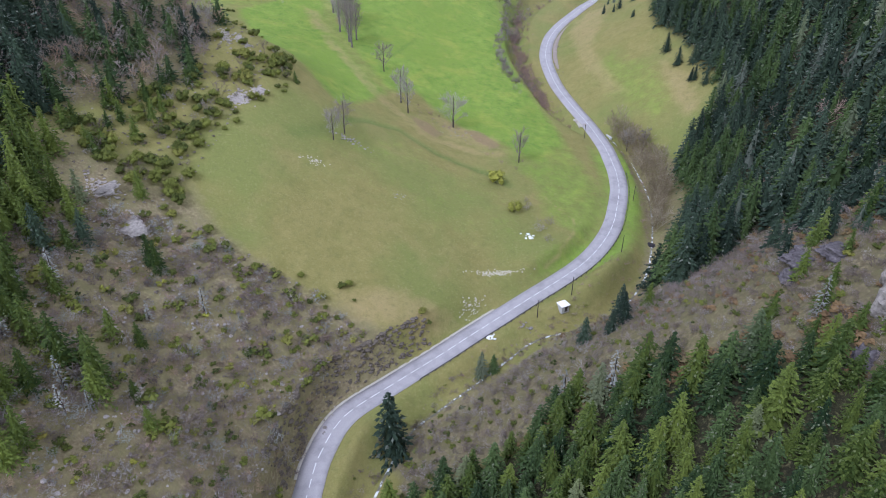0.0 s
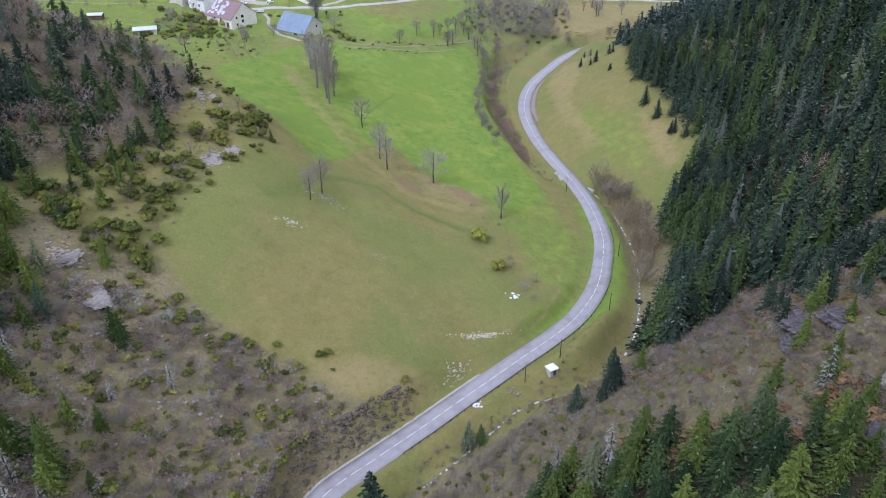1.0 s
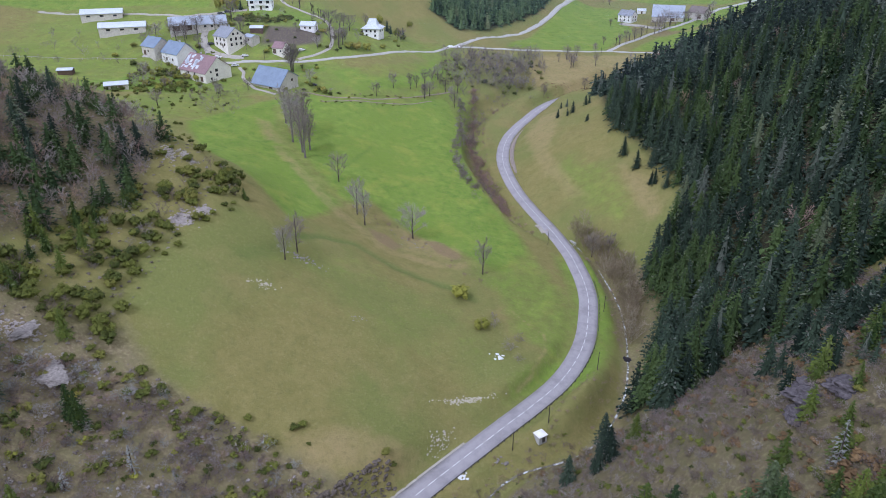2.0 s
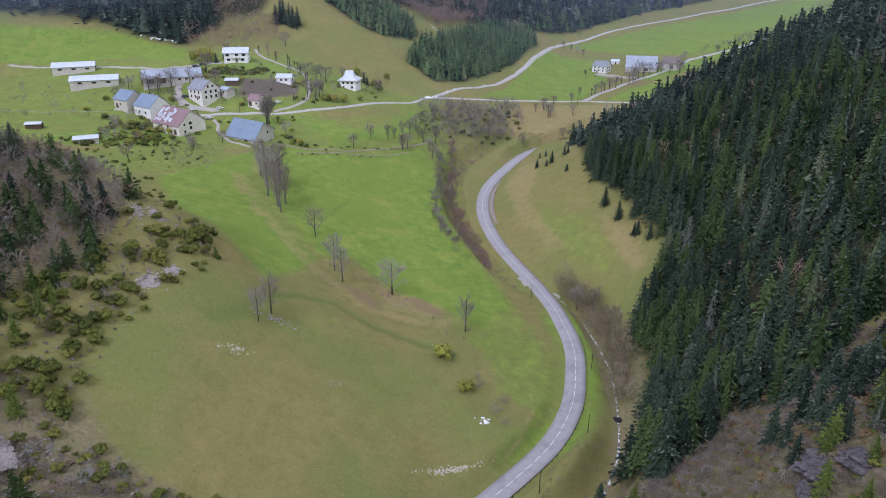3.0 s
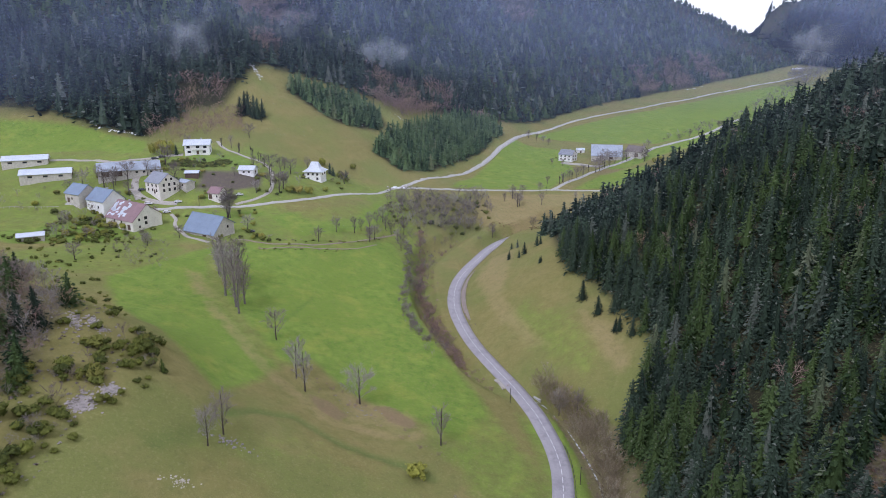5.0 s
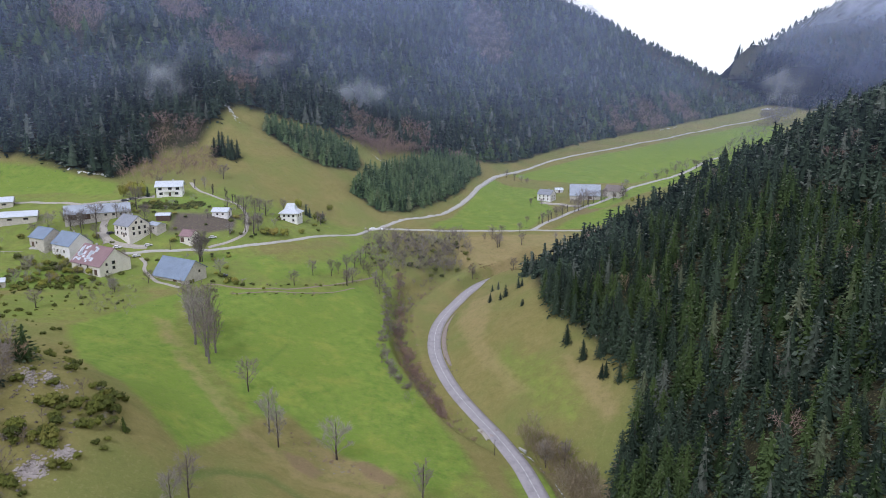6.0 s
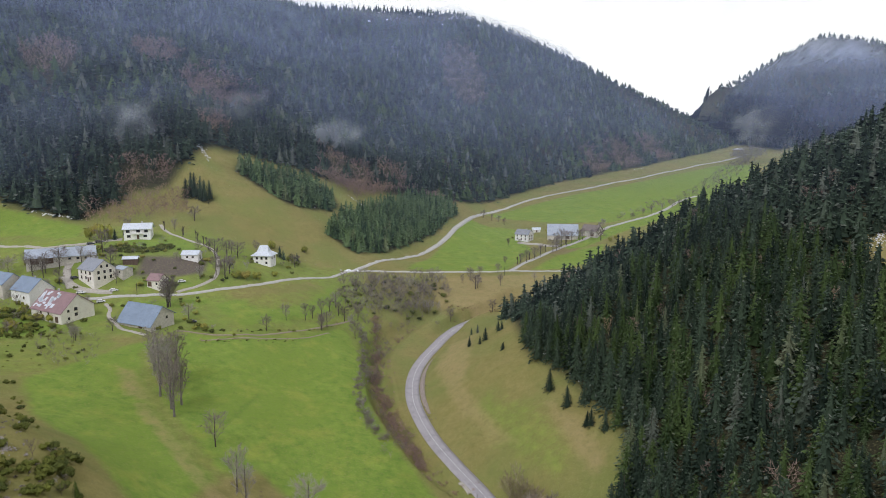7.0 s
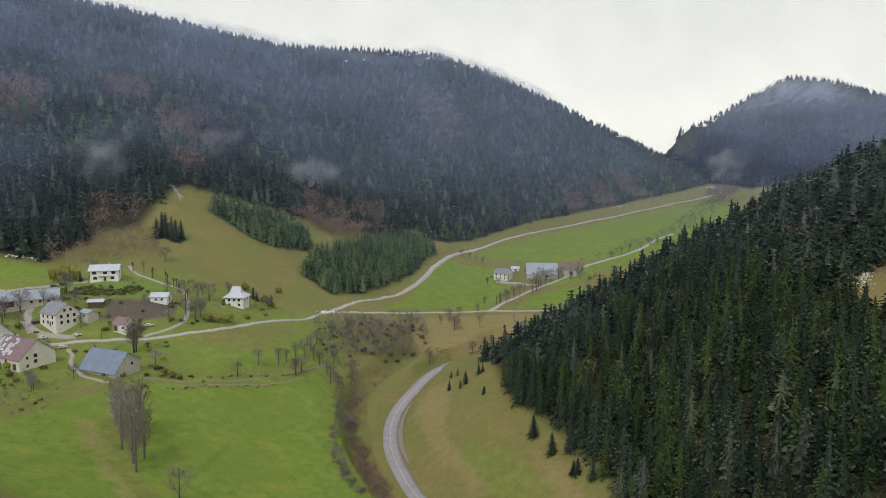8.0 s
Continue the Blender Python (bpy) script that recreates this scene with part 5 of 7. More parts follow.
for x, y, size in ((86, 460, 3), (29, 207, 4.4), (32, 196, 5.2), (36, 201, 4.2), (34, 191, 3.2), (-5, 545, 3), (70, 505, 4), (60, 498, 4), (29, 212, 2.4)):
    bush(x, y, size, shrub_meshes, "leafless grey shrub in the grass", "shrub", "", int(x) % 4)

for k, (x, y, size) in enumerate(((-84, 467, 3), (-78, 464, 2.5), (-92, 468, 3.5), (-76, 458, 2), (-62, 462, 2), (-100, 440, 2), (-112, 447, 3), (-88, 436, 2.5), (-96, 415, 3), (-120, 418, 4), (-126, 424, 4), (-132, 430, 4), (-46, 420, 3), (-50, 398, 2.5), (-36, 398, 2.5), (-60, 398, 3), (-38, 478, 3), (-34, 484, 3.5), (-8, 482, 4), (2, 498, 2.5), (-106, 492, 4), (-96, 486, 3), (-72, 506, 2), (-68, 500, 2), (-150, 470, 4), (-158, 462, 4), (-152, 440, 4), (-165, 450, 4))):
    bush(x, y, size, leafy_meshes if k % 3 == 0 else bush_meshes, "yellow-green garden shrub among the houses" if k % 3 == 0 else "dark green garden shrub among the houses", "bush", "garden shrubs", k)

# bushes along the rim of the scrub slope
q = np.random.default_rng(90)
for k, (x, y) in enumerate(((-64, 249.8), (-60.4, 248.5), (-56.5, 250.7), (-69.3, 241), (-65.6, 235), (-60.2, 231.6), (-56.8, 237), (-60, 229), (-50.8, 234.3), (-63, 224.8), (-66.2, 221.5), (-58.6, 214.5), (-53.7, 223.4), (-69.2, 199.3), (-63.6, 201.3), (-66.7, 194), (-84, 257.6), (-78, 259.3), (-72, 254), (-74, 246), (-80, 250), (-68, 255), (-62, 240), (-70, 232), (-76, 238), (-88, 266), (-80, 270), (-94, 274), (-70, 262), (-84, 280), (-90, 288), (-76, 276))):
    bush(x + q.normal(), y + q.normal(), 1.6 + 1.9 * q.random(), label="olive-green boxwood bush on the rim of the slope", group="boxwood bushes on the rim", kind=k)
x, y = scatter([(-150, 300), (-118, 352), (-96, 330), (-84, 300), (-66, 262), (-84, 256), (-110, 290)], 6.4, 91, 0.5)
many("rim_bushes", SMALL_BUSHES, x, y, 0.8 + 1.6 * np.random.default_rng(92).random(len(x)), BOXWOOD, "small olive bushes scattered over the grassy ridge", "bushes", 93, 1.2)
x, y = scatter(GREY_SCRUB, 3.1, 190, 0.5)
k = waves(x, y, 15, 4.0) > -0.2
many("brown_scrub", BARE_SHRUBS, x[k], y[k], 1.2 + 2.4 * np.random.default_rng(191).random(k.sum()) ** 1.5, TWIG_RED, "leafless brown scrub on the stony slope", "shrubs", 192, 1.2)
# the brushy edge of the slope forest above the gorge
CLEARING = [(88, 128), (92, 146), (90, 160), (100, 164), (116, 166), (122, 158), (112, 138), (100, 120)]
x, y = scatter(CLEARING, 2.6, 94, 0.5)
k = np.random.default_rng(95).random(len(x))
many("clearing_bracken", SMALL_BUSHES, x[k < 0.45], y[k < 0.45], 0.8 + 1.4 * np.random.default_rng(96).random((k < 0.45).sum()), BRACKEN, "russet bracken in the clearing", "bushes", 97, 1.4)
many("clearing_brush", BARE_SHRUBS, x[k >= 0.45], y[k >= 0.45], 1.2 + 2.4 * np.random.default_rng(98).random((k >= 0.45).sum()), TWIG_RED, "leafless reddish brush in the clearing", "shrubs", 99, 1.1)
x, y = scatter(CLEARING, 6.0, 100, 0.5)
many("clearing_spruces", SPRUCES, x, y, 4 + 7 * np.random.default_rng(101).random(len(x)), SPRUCE, "dark spruces closing in on the clearing", "trees", 102, 1.35)
x, y = scatter(SCREE_BAND, 3.0, 194, 0.5)
k = waves(x, y, 18, 1.5) > -0.3
many("scree_bracken", SMALL_BUSHES, x[k], y[k], 0.6 + 1.2 * np.random.default_rng(195).random(k.sum()), BRACKEN, "russet bracken over the stony slope", "bushes", 196, 1.5)
x, y = scatter(SCREE_BAND, 4.4, 197, 0.5)
many("scree_brush", BARE_SHRUBS, x, y, 1.2 + 2.2 * np.random.default_rng(198).random(len(x)), TWIG_DARK, "purplish leafless shrubs over the stony slope", "shrubs", 199, 1.3)
# shrubs below the hamlet
x, y = scatter([(-112, 386), (-104, 402), (-90, 396), (-78, 378), (-75, 350), (-86, 346), (-98, 354)], 4.2, 103, 0.5)
many("bank_scrub", LIGHT_TREES, x, y, 1.4 + 2.0 * np.random.default_rng(104).random(len(x)), TWIG, "greyish leafless shrubs on the bank below the farmhouse", "shrubs", 105, 1.0)
x, y = scatter([(-138, 440), (-128, 446), (-110, 418), (-122, 392), (-140, 400), (-150, 424)], 5.0, 106, 0.5)
k = np.random.default_rng(107).random(len(x)) < 0.5
many("orchard_willows", BUSHES, x[k], y[k], 2.2 + 3.2 * np.random.default_rng(108).random(k.sum()), SPRING_LEAF, "yellow-green budding shrubs below the farmhouses", "bushes", 109, 1.0)
many("orchard_trees", LIGHT_TREES, x[~k], y[~k], 4 + 4 * np.random.default_rng(110).random((~k).sum()), TWIG, "leafless fruit trees below the farmhouses", "trees", 111, 1.0)
for k, (x, y, size) in enumerate(((-43, 402, 3.4), (-47, 406, 3), (-39, 399, 3.2), (-36, 404, 2.4), (-50, 411, 2.2), (-26, 396, 1.8), (-31, 400, 1.6), (-66, 392, 1.6), (-74, 408, 1.4), (-47, 438, 1.6), (-55, 437, 1.4), (-92, 470, 3.4), (-88, 467, 3), (-74, 476, 2.2), (-62, 470, 1.8), (-116, 470, 3), (-130, 462, 3.4), (-36, 462, 2.4), (-42, 464, 2.6), (-4, 514, 3.6), (0, 508, 3), (6, 526, 4), (-22, 497, 3), (-26, 503, 3.4), (-32, 488, 2.4))):
    bush(x, y, size, (leafy_meshes, bush_meshes, bush_meshes, shrub_meshes)[k % 4], ("yellow-green budding shrub in a garden", "dark green garden bush by the houses", "dark green garden bush by the houses", "leafless brown garden shrub by the houses")[k % 4], "bush", "hamlet shrubs", k)

x, y = scatter([(-150, 400), (-150, 470), (-100, 500), (-40, 500), (-20, 478), (-44, 440), (-60, 418), (-90, 440), (-105, 410), (-130, 385)], 7.5, 200, 0.5)
clear = np.min([np.hypot(x - a, y - b) - c for a, b, c in ((-66, 407, 14), (-108, 426, 15), (-127, 446, 12), (-142, 455, 10), (-100, 462, 11), (-87, 464, 6), (-69, 454, 7), (-54, 484, 8), (-85, 474, 6), (-123, 482, 19), (-144, 388, 8), (-64, 473, 16))], 0) > 0
lanes = np.min([along([(*p, 0) for p in line], x, y)[0] for line in (((-150, 452), (-103, 446), (-58, 446), (-17, 466)), ((-58, 448), (-45, 459), (-40, 474), (-45, 503)), ((-92, 440), (-87, 424), (-70, 395)), ((-118, 466), (-90, 451)), ((-114, 506), (-117, 471)))], 0) > 3.5
k = np.where(clear & lanes)[0]
many("garden_bushes", BUSHES, x[k[::2]], y[k[::2]], 1.2 + 2.2 * np.random.default_rng(201).random(len(k[::2])), BOXWOOD, "dark green bushes in the gardens of the hamlet", "bushes", 202, 1.3)
many("garden_fruit_trees", LIGHT_TREES, x[k[1::4]], y[k[1::4]], 3.5 + 3 * np.random.default_rng(203).random(len(k[1::4])), TWIG_GREY, "leafless fruit trees in the gardens of the hamlet", "trees", 204, 1.2)
many("budding_garden_bushes", BUSHES, x[k[3::4]], y[k[3::4]], 1.6 + 2.6 * np.random.default_rng(205).random(len(k[3::4])), SPRING_LEAF, "yellow-green budding shrubs in the gardens of the hamlet", "bushes", 206, 1.1)

# brush in the stream's ditch, and between the boxwood bushes
q = np.random.default_rng(120)
bed = STREAM[(STREAM[:, 1] > 284) & (STREAM[:, 1] < 470)]
pick = bed[q.integers(0, len(bed), 260)]
x, y = pick[:, 0] + q.normal(size=260) * 2.6, pick[:, 1] + q.normal(size=260) * 2
many("ditch_scrub", BARE_SHRUBS, x, y, 0.8 + 2.4 * q.random(260) ** 1.5, TWIG_RED, "brown leafless brush along the ditch of the stream", "shrubs", 121, 1.0)
x, y = scatter(BOX_SLOPE, 5.5, 122, 0.5)
many("slope_brush", BARE_SHRUBS, x, y, 1.0 + 2.6 * np.random.default_rng(123).random(len(x)), TWIG, "leafless grey brush between the boxwood bushes", "shrubs", 124, 1.0)
x, y = scatter([(-16, 285), (-6, 272), (8, 262), (26, 246), (34, 232), (28, 226), (14, 244), (-4, 258), (-20, 272)], 4.0, 125, 0.5)
many("bank_brush", BARE_SHRUBS, x, y, 0.7 + 1.8 * np.random.default_rng(126).random(len(x)) ** 2, TWIG_RED, "low brown brush on the earth bank in the meadow", "shrubs", 127, 1.0)

x, y = scatter([(630, 930), (700, 985), (745, 1060), (700, 1065), (640, 985)], 8, 210, 0.5)
many("valley_head_trees", FAR_BARE, x, y, 8 + 5 * np.random.default_rng(211).random(len(x)), TWIG_GREY, "leafless grey trees at the head of the valley", "trees", 212, 1.1)

for k, (run, spread, count) in enumerate((([(39, 440), (37, 412), (34, 386), (29.5, 362), (29, 345), (30, 330), (34, 316)], 1.3, 260), ([(50, 462), (46, 430), (43, 410), (40, 390), (42, 368), (43.5, 348), (46, 334), (49, 312)], 1.6, 330))):
    p = spline(run, 1.0)
    q = np.random.default_rng(230 + k)
    pick = p[q.integers(0, len(p), count)] + q.normal(size=(count, 2)) * spread
    many("ditch_thicket", BARE_SHRUBS, pick[:, 0], pick[:, 1], (1.0, 1.8)[k] + 3.0 * q.random(count) ** 1.4, (TWIG, TWIG_RED)[k], ("greyish leafless shrubs along the meadow ditch", "brown leafless shrubs along the stream in the meadow")[k], "shrubs", 232 + k, 1.0)

# overgrown terrace banks in the fields below the hamlet
for k, run in enumerate(([(-46, 405), (-28, 402), (-10, 410), (14, 425), (26, 440)], [(-40, 387), (-24, 392), (-8, 400), (12, 415)], [(36, 445), (24, 470), (34, 492), (44, 510)])):
    p = spline(run, 1.3)
    q = np.random.default_rng(130 + k)
    x, y = p[:, 0] + q.normal(size=len(p)) * 0.8, p[:, 1] + q.normal(size=len(p)) * 0.8
    pick = q.random(len(p))
    many("terrace_brush", BARE_SHRUBS, x[pick < 0.6], y[pick < 0.6], 0.6 + 1.6 * q.random((pick < 0.6).sum()) ** 2, TWIG_RED, "brown brush along a terrace bank", "shrubs", 133 + k, 1.1)
    many("terrace_bushes", SMALL_BUSHES, x[pick >= 0.6], y[pick >= 0.6], 0.5 + 1.2 * q.random((pick >= 0.6).sum()) ** 2, BOXWOOD, "dark green bushes along a terrace bank", "bushes", 136 + k, 1.3)
for x, y, size in ((244, 660, 7), (230, 655, 6), (276, 612, 5), (268, 606, 6), (196, 652, 3), (188, 640, 2.5), (212, 650, 4)):
    bush(x, y, size, leafy_meshes, "yellow-green tree budding beside the farm", "bush", "farm shrubs", int(x) % 4, 0.7)

for x, y in ((22, 452), (17, 444), (12, 438), (26, 460), (8, 434), (30, 470), (33, 440), (38, 452), (-2, 428)):
    planted("leafless_tree", bare_trunk, bare_crowns[int(x) % 4], "crown", x, y, 8.5 + (x * 7 % 3), "leafless grey tree on a field bank", "tree", "leafless trees", 0.95)

x, y = scatter([(92, 474), (112, 462), (130, 464), (140, 478), (120, 488), (100, 488)], 2.4, 140, 0.5)
k = waves(x, y, 11) > -0.2
many("bracken_patch", TUFTS, x[k], y[k], 0.5 + 0.8 * np.random.default_rng(141).random(k.sum()), BRACKEN, "rust-brown bracken in the straw-coloured field", "undergrowth", 142, 1.4)
x, y = scatter([(-150, 350), (-126, 392), (-106, 408), (-88, 398), (-78, 370), (-86, 345), (-120, 330)], 8.0, 143, 0.5)
many("bank_bushes", SMALL_BUSHES, x, y, 0.8 + 2.0 * np.random.default_rng(144).random(len(x)) ** 1.5, BOXWOOD, "dark green bushes on the grassy bank below the hamlet", "bushes", 145, 1.2)

x, y = scatter(GREY_SCRUB, 3.1, 150, 0.5)
k = (waves(x, y, 24, 1.0) > -0.5) & (np.random.default_rng(151).random(len(x)) < 0.8)
many("dark_scrub", BARE_SHRUBS, x[k], y[k], 1.6 + 2.4 * np.random.default_rng(152).random(k.sum()), TWIG_DARK, "dark purplish leafless shrubs on the slope", "shrubs", 153, 1.25)
x, y = scatter(HAZEL, 4.5, 154, 0.5)
many("dark_hazel", BARE_SHRUBS, x, y, 1.4 + 2.0 * np.random.default_rng(155).random(len(x)), TWIG_DARK, "dark purplish hazel among the grey scrub", "shrubs", 156, 1.2)
x, y = scatter(BOX_SLOPE, 11, 157, 0.5)
many("slope_trees", LIGHT_TREES, x, y, 3 + 3.5 * np.random.default_rng(158).random(len(x)), TWIG_DARK, "small leafless trees among the boxwood", "trees", 159, 1.1)
x, y = scatter([(-101, 168), (-88, 196), (-74, 216), (-80, 196), (-84, 176), (-90, 164)], 5.5, 160, 0.5)
many("slope_edge_spruces", SPRUCES, x, y, 4 + 5 * np.random.default_rng(161).random(len(x)), FIR_BRIGHT, "green spruces at the edge of the hillside wood", "trees", 162, 1.25)

x, y = scatter([(66, 120), (76, 104), (90, 112), (96, 128), (90, 142), (78, 138)], 4.6, 170, 0.5)
many("gorge_head_spruces", SPRUCES, x, y, 4 + 7 * np.random.default_rng(171).random(len(x)), SPRUCE, "dark spruces at the head of the gorge", "trees", 172, 1.0)
x, y = scatter([(66, 120), (76, 104), (90, 112), (96, 128), (90, 142), (78, 138)], 2.8, 173, 0.5)
many("gorge_head_brush", SMALL_BUSHES, x, y, 0.7 + 1.3 * np.random.default_rng(174).random(len(x)), BRACKEN, "russet undergrowth at the head of the gorge", "bushes", 175, 1.3)

# brush between the road and the gorge wood
x, y = scatter(VERGE_BRUSH, 2.0, 180, 0.5)
k = np.random.default_rng(181).random(len(x))
many("verge_brush", BARE_SHRUBS, x[k < 0.7], y[k < 0.7], 0.9 + 1.9 * np.random.default_rng(182).random((k < 0.7).sum()) ** 1.5, TWIG, "leafless brown brush between the road and the wood", "shrubs", 183, 1.1)
many("verge_bushes", SMALL_BUSHES, x[k > 0.88], y[k > 0.88], 0.6 + 1.3 * np.random.default_rng(184).random((k > 0.88).sum()), BOXWOOD, "olive bushes between the road and the wood", "bushes", 185, 1.2)

x, y = scatter(STREAMSIDE, 2.6, 186, 0.5)
many("streamside_brush", BARE_SHRUBS, x, y, 0.6 + 1.6 * np.random.default_rng(187).random(len(x)) ** 1.5, TWIG_RED, "low brown brush between the road and the stream", "shrubs", 188, 1.1)

x, y = scatter([(-8, 134), (10, 146), (26, 160), (44, 174), (56, 190), (64, 186), (56, 170), (44, 156), (30, 148), (12, 138)], 3.0, 220, 0.5)
d_edge, _, _ = near_line(ROAD, x, y, 60)
k = d_edge > HALF_ROAD + 2.2
many("roadside_brush", BARE_SHRUBS, x[k], y[k], 0.5 + 1.2 * np.random.default_rng(221).random(k.sum()) ** 1.5, TWIG_RED, "low brown brush on the verge below the road", "shrubs", 222, 1.3)

# rough grass bank between the road and the stream
x, y = scatter([(-27, 92), (-22, 108), (-14, 122), (-2, 134), (14, 146), (30, 158), (42, 166), (46, 158), (30, 150), (20, 144), (8, 135), (-4, 126), (-12, 117), (-19, 100)], 1.6, 240, 0.5)
d_edge, _, _ = near_line(ROAD, x, y, 60)
k = d_edge > HALF_ROAD + 1.2
x, y, k = x[k], y[k], np.random.default_rng(241).random(k.sum())
for sort, twigs, label, seed in ((k < 0.45, TWIG_DARK, "brown leafless brush on the grass bank", 242), ((k > 0.45) & (k < 0.65), TWIG_TAN, "dry tan stalks on the grass bank", 243)):
    many("bank_scrub", BARE_SHRUBS, x[sort], y[sort], 0.7 + 1.9 * np.random.default_rng(seed).random(sort.sum()) ** 1.6, twigs, label, "shrubs", seed, 1.2)
many("bank_bushes", SMALL_BUSHES, x[k > 0.93], y[k > 0.93], 0.5 + 0.9 * np.random.default_rng(244).random((k > 0.93).sum()), BOXWOOD, "small olive bushes on the grass bank", "bushes", 245, 1.2)

# ---------------------------------------------------------------- buildings
WALL_CREAM = surface("cream_render", (0.78, 0.745, 0.67), (0.87, 0.84, 0.77), 0.8, 0.9, 0.01, (0.64, 0.60, 0.53))
WALL_WHITE = surface("white_render", (0.84, 0.84, 0.83), (0.9, 0.9, 0.89), 0.8, 0.9, 0.01, (0.72, 0.70, 0.67))
WALL_STONE = surface("old_stone_wall", (0.52, 0.49, 0.44), (0.74, 0.70, 0.64), 1.6, 0.95, 0.04, (0.36, 0.33, 0.28))
ROOF_BLUE = surface("blue_grey_sheet_roof", (0.20, 0.26, 0.36), (0.29, 0.36, 0.47), 0.5, 0.6, 0.01, (0.17, 0.21, 0.27))
ROOF_GREY = surface("grey_slate_roof", (0.24, 0.26, 0.30), (0.36, 0.38, 0.43), 0.7, 0.7, 0.02, (0.2, 0.21, 0.23))
ROOF_PALE = surface("pale_metal_roof", (0.56, 0.61, 0.68), (0.70, 0.75, 0.81), 0.5, 0.5, 0.01, (0.48, 0.52, 0.57))
ROOF_SHEET = surface("blue_grey_fibre_cement_roof", (0.36, 0.41, 0.49), (0.48, 0.53, 0.60), 0.5, 0.7, 0.01, (0.28, 0.31, 0.36))
ROOF_RUST = surface("rust_red_sheet_roof", (0.26, 0.165, 0.175), (0.35, 0.24, 0.245), 0.6, 0.7, 0.01, (0.2, 0.13, 0.14))
ROOF_BROWN = surface("brown_tile_roof", (0.19, 0.16, 0.14), (0.3, 0.26, 0.23), 0.8, 0.85, 0.02)
BOARDS = surface("brown_boards", (0.09, 0.06, 0.04), (0.19, 0.13, 0.09), 2, 0.85, 0.02)
PANE = surface("dark_window_glass", (0.02, 0.025, 0.03), (0.04, 0.045, 0.05), 1, 0.12, 0.0, spec=0.6)
CONCRETE = surface("weathered_concrete", (0.42, 0.42, 0.41), (0.6, 0.6, 0.59), 1.5, 0.9, 0.01, (0.33, 0.33, 0.32))


def part(name, verts, faces, material, parent, label=""):
    me = bpy.data.meshes.new(name)
    me.from_pydata([tuple(map(float, v)) for v in verts], [], faces)
    me.materials.append(material)
    o = new(name, me)
    o.parent = parent
    return tagged(o, label)


CUBE = [(0, 3, 2, 1), (4, 5, 6, 7), (0, 1, 5, 4), (1, 2, 6, 5), (2, 3, 7, 6), (3, 0, 4, 7)]


def box(name, x0, x1, y0, y1, z0, z1, material, parent, label=""):
    return part(name, [(x0, y0, z0), (x1, y0, z0), (x1, y1, z0), (x0, y1, z0), (x0, y0, z1), (x1, y0, z1), (x1, y1, z1), (x0, y1, z1)], CUBE, material, parent, label)


def slab(name, a, b, c, d, thick, material, parent, label=""):
    """A roof plane through four corners, with thickness."""
    p = [Vector(v) for v in (a, b, c, d)]
    nn = (p[1] - p[0]).cross(p[3] - p[0]).normalized() * thick
    return part(name, [*p, *(v + nn for v in p)], CUBE, material, parent, label)


def opening(parent, side, u, z, w, h, L, W, name="window", frame_mat=None, pane_mat=None):
    """A window or door set into a wall: frame with sill, and the pane as its part."""
    fm, pm = frame_mat or BOARDS, pane_mat or PANE
    hx, hy = L / 2, W / 2

    def at(a, depth, zz):
        return {"front": (a, -hy - depth, zz), "back": (-a, hy + depth, zz), "east": (hx + depth, a, zz), "west": (-hx - depth, -a, zz)}[side]

    v, f = [], []
    t = 0.09
    for a0, a1, z0, z1, d in ((u - w / 2 - t, u - w / 2, z - h / 2, z + h / 2, 0.07), (u + w / 2, u + w / 2 + t, z - h / 2, z + h / 2, 0.07), (u - w / 2 - t, u + w / 2 + t, z + h / 2, z + h / 2 + t, 0.07), (u - w / 2 - 0.16, u + w / 2 + 0.16, z - h / 2 - 0.1, z - h / 2, 0.16)):
        k = len(v)
        v += [at(a0, -0.05, z0), at(a1, -0.05, z0), at(a1, -0.05, z1), at(a0, -0.05, z1), at(a0, d, z0), at(a1, d, z0), at(a1, d, z1), at(a0, d, z1)]
        f += [tuple(k + i for i in q) for q in CUBE]
    o = part(name, v, f, fm, parent)
    part("pane" if name == "window" else "leaf", [at(u - w / 2, 0.02, z - h / 2), at(u + w / 2, 0.02, z - h / 2), at(u + w / 2, 0.02, z + h / 2), at(u - w / 2, 0.02, z + h / 2)], [(0, 1, 2, 3)], pm, o)
    return o


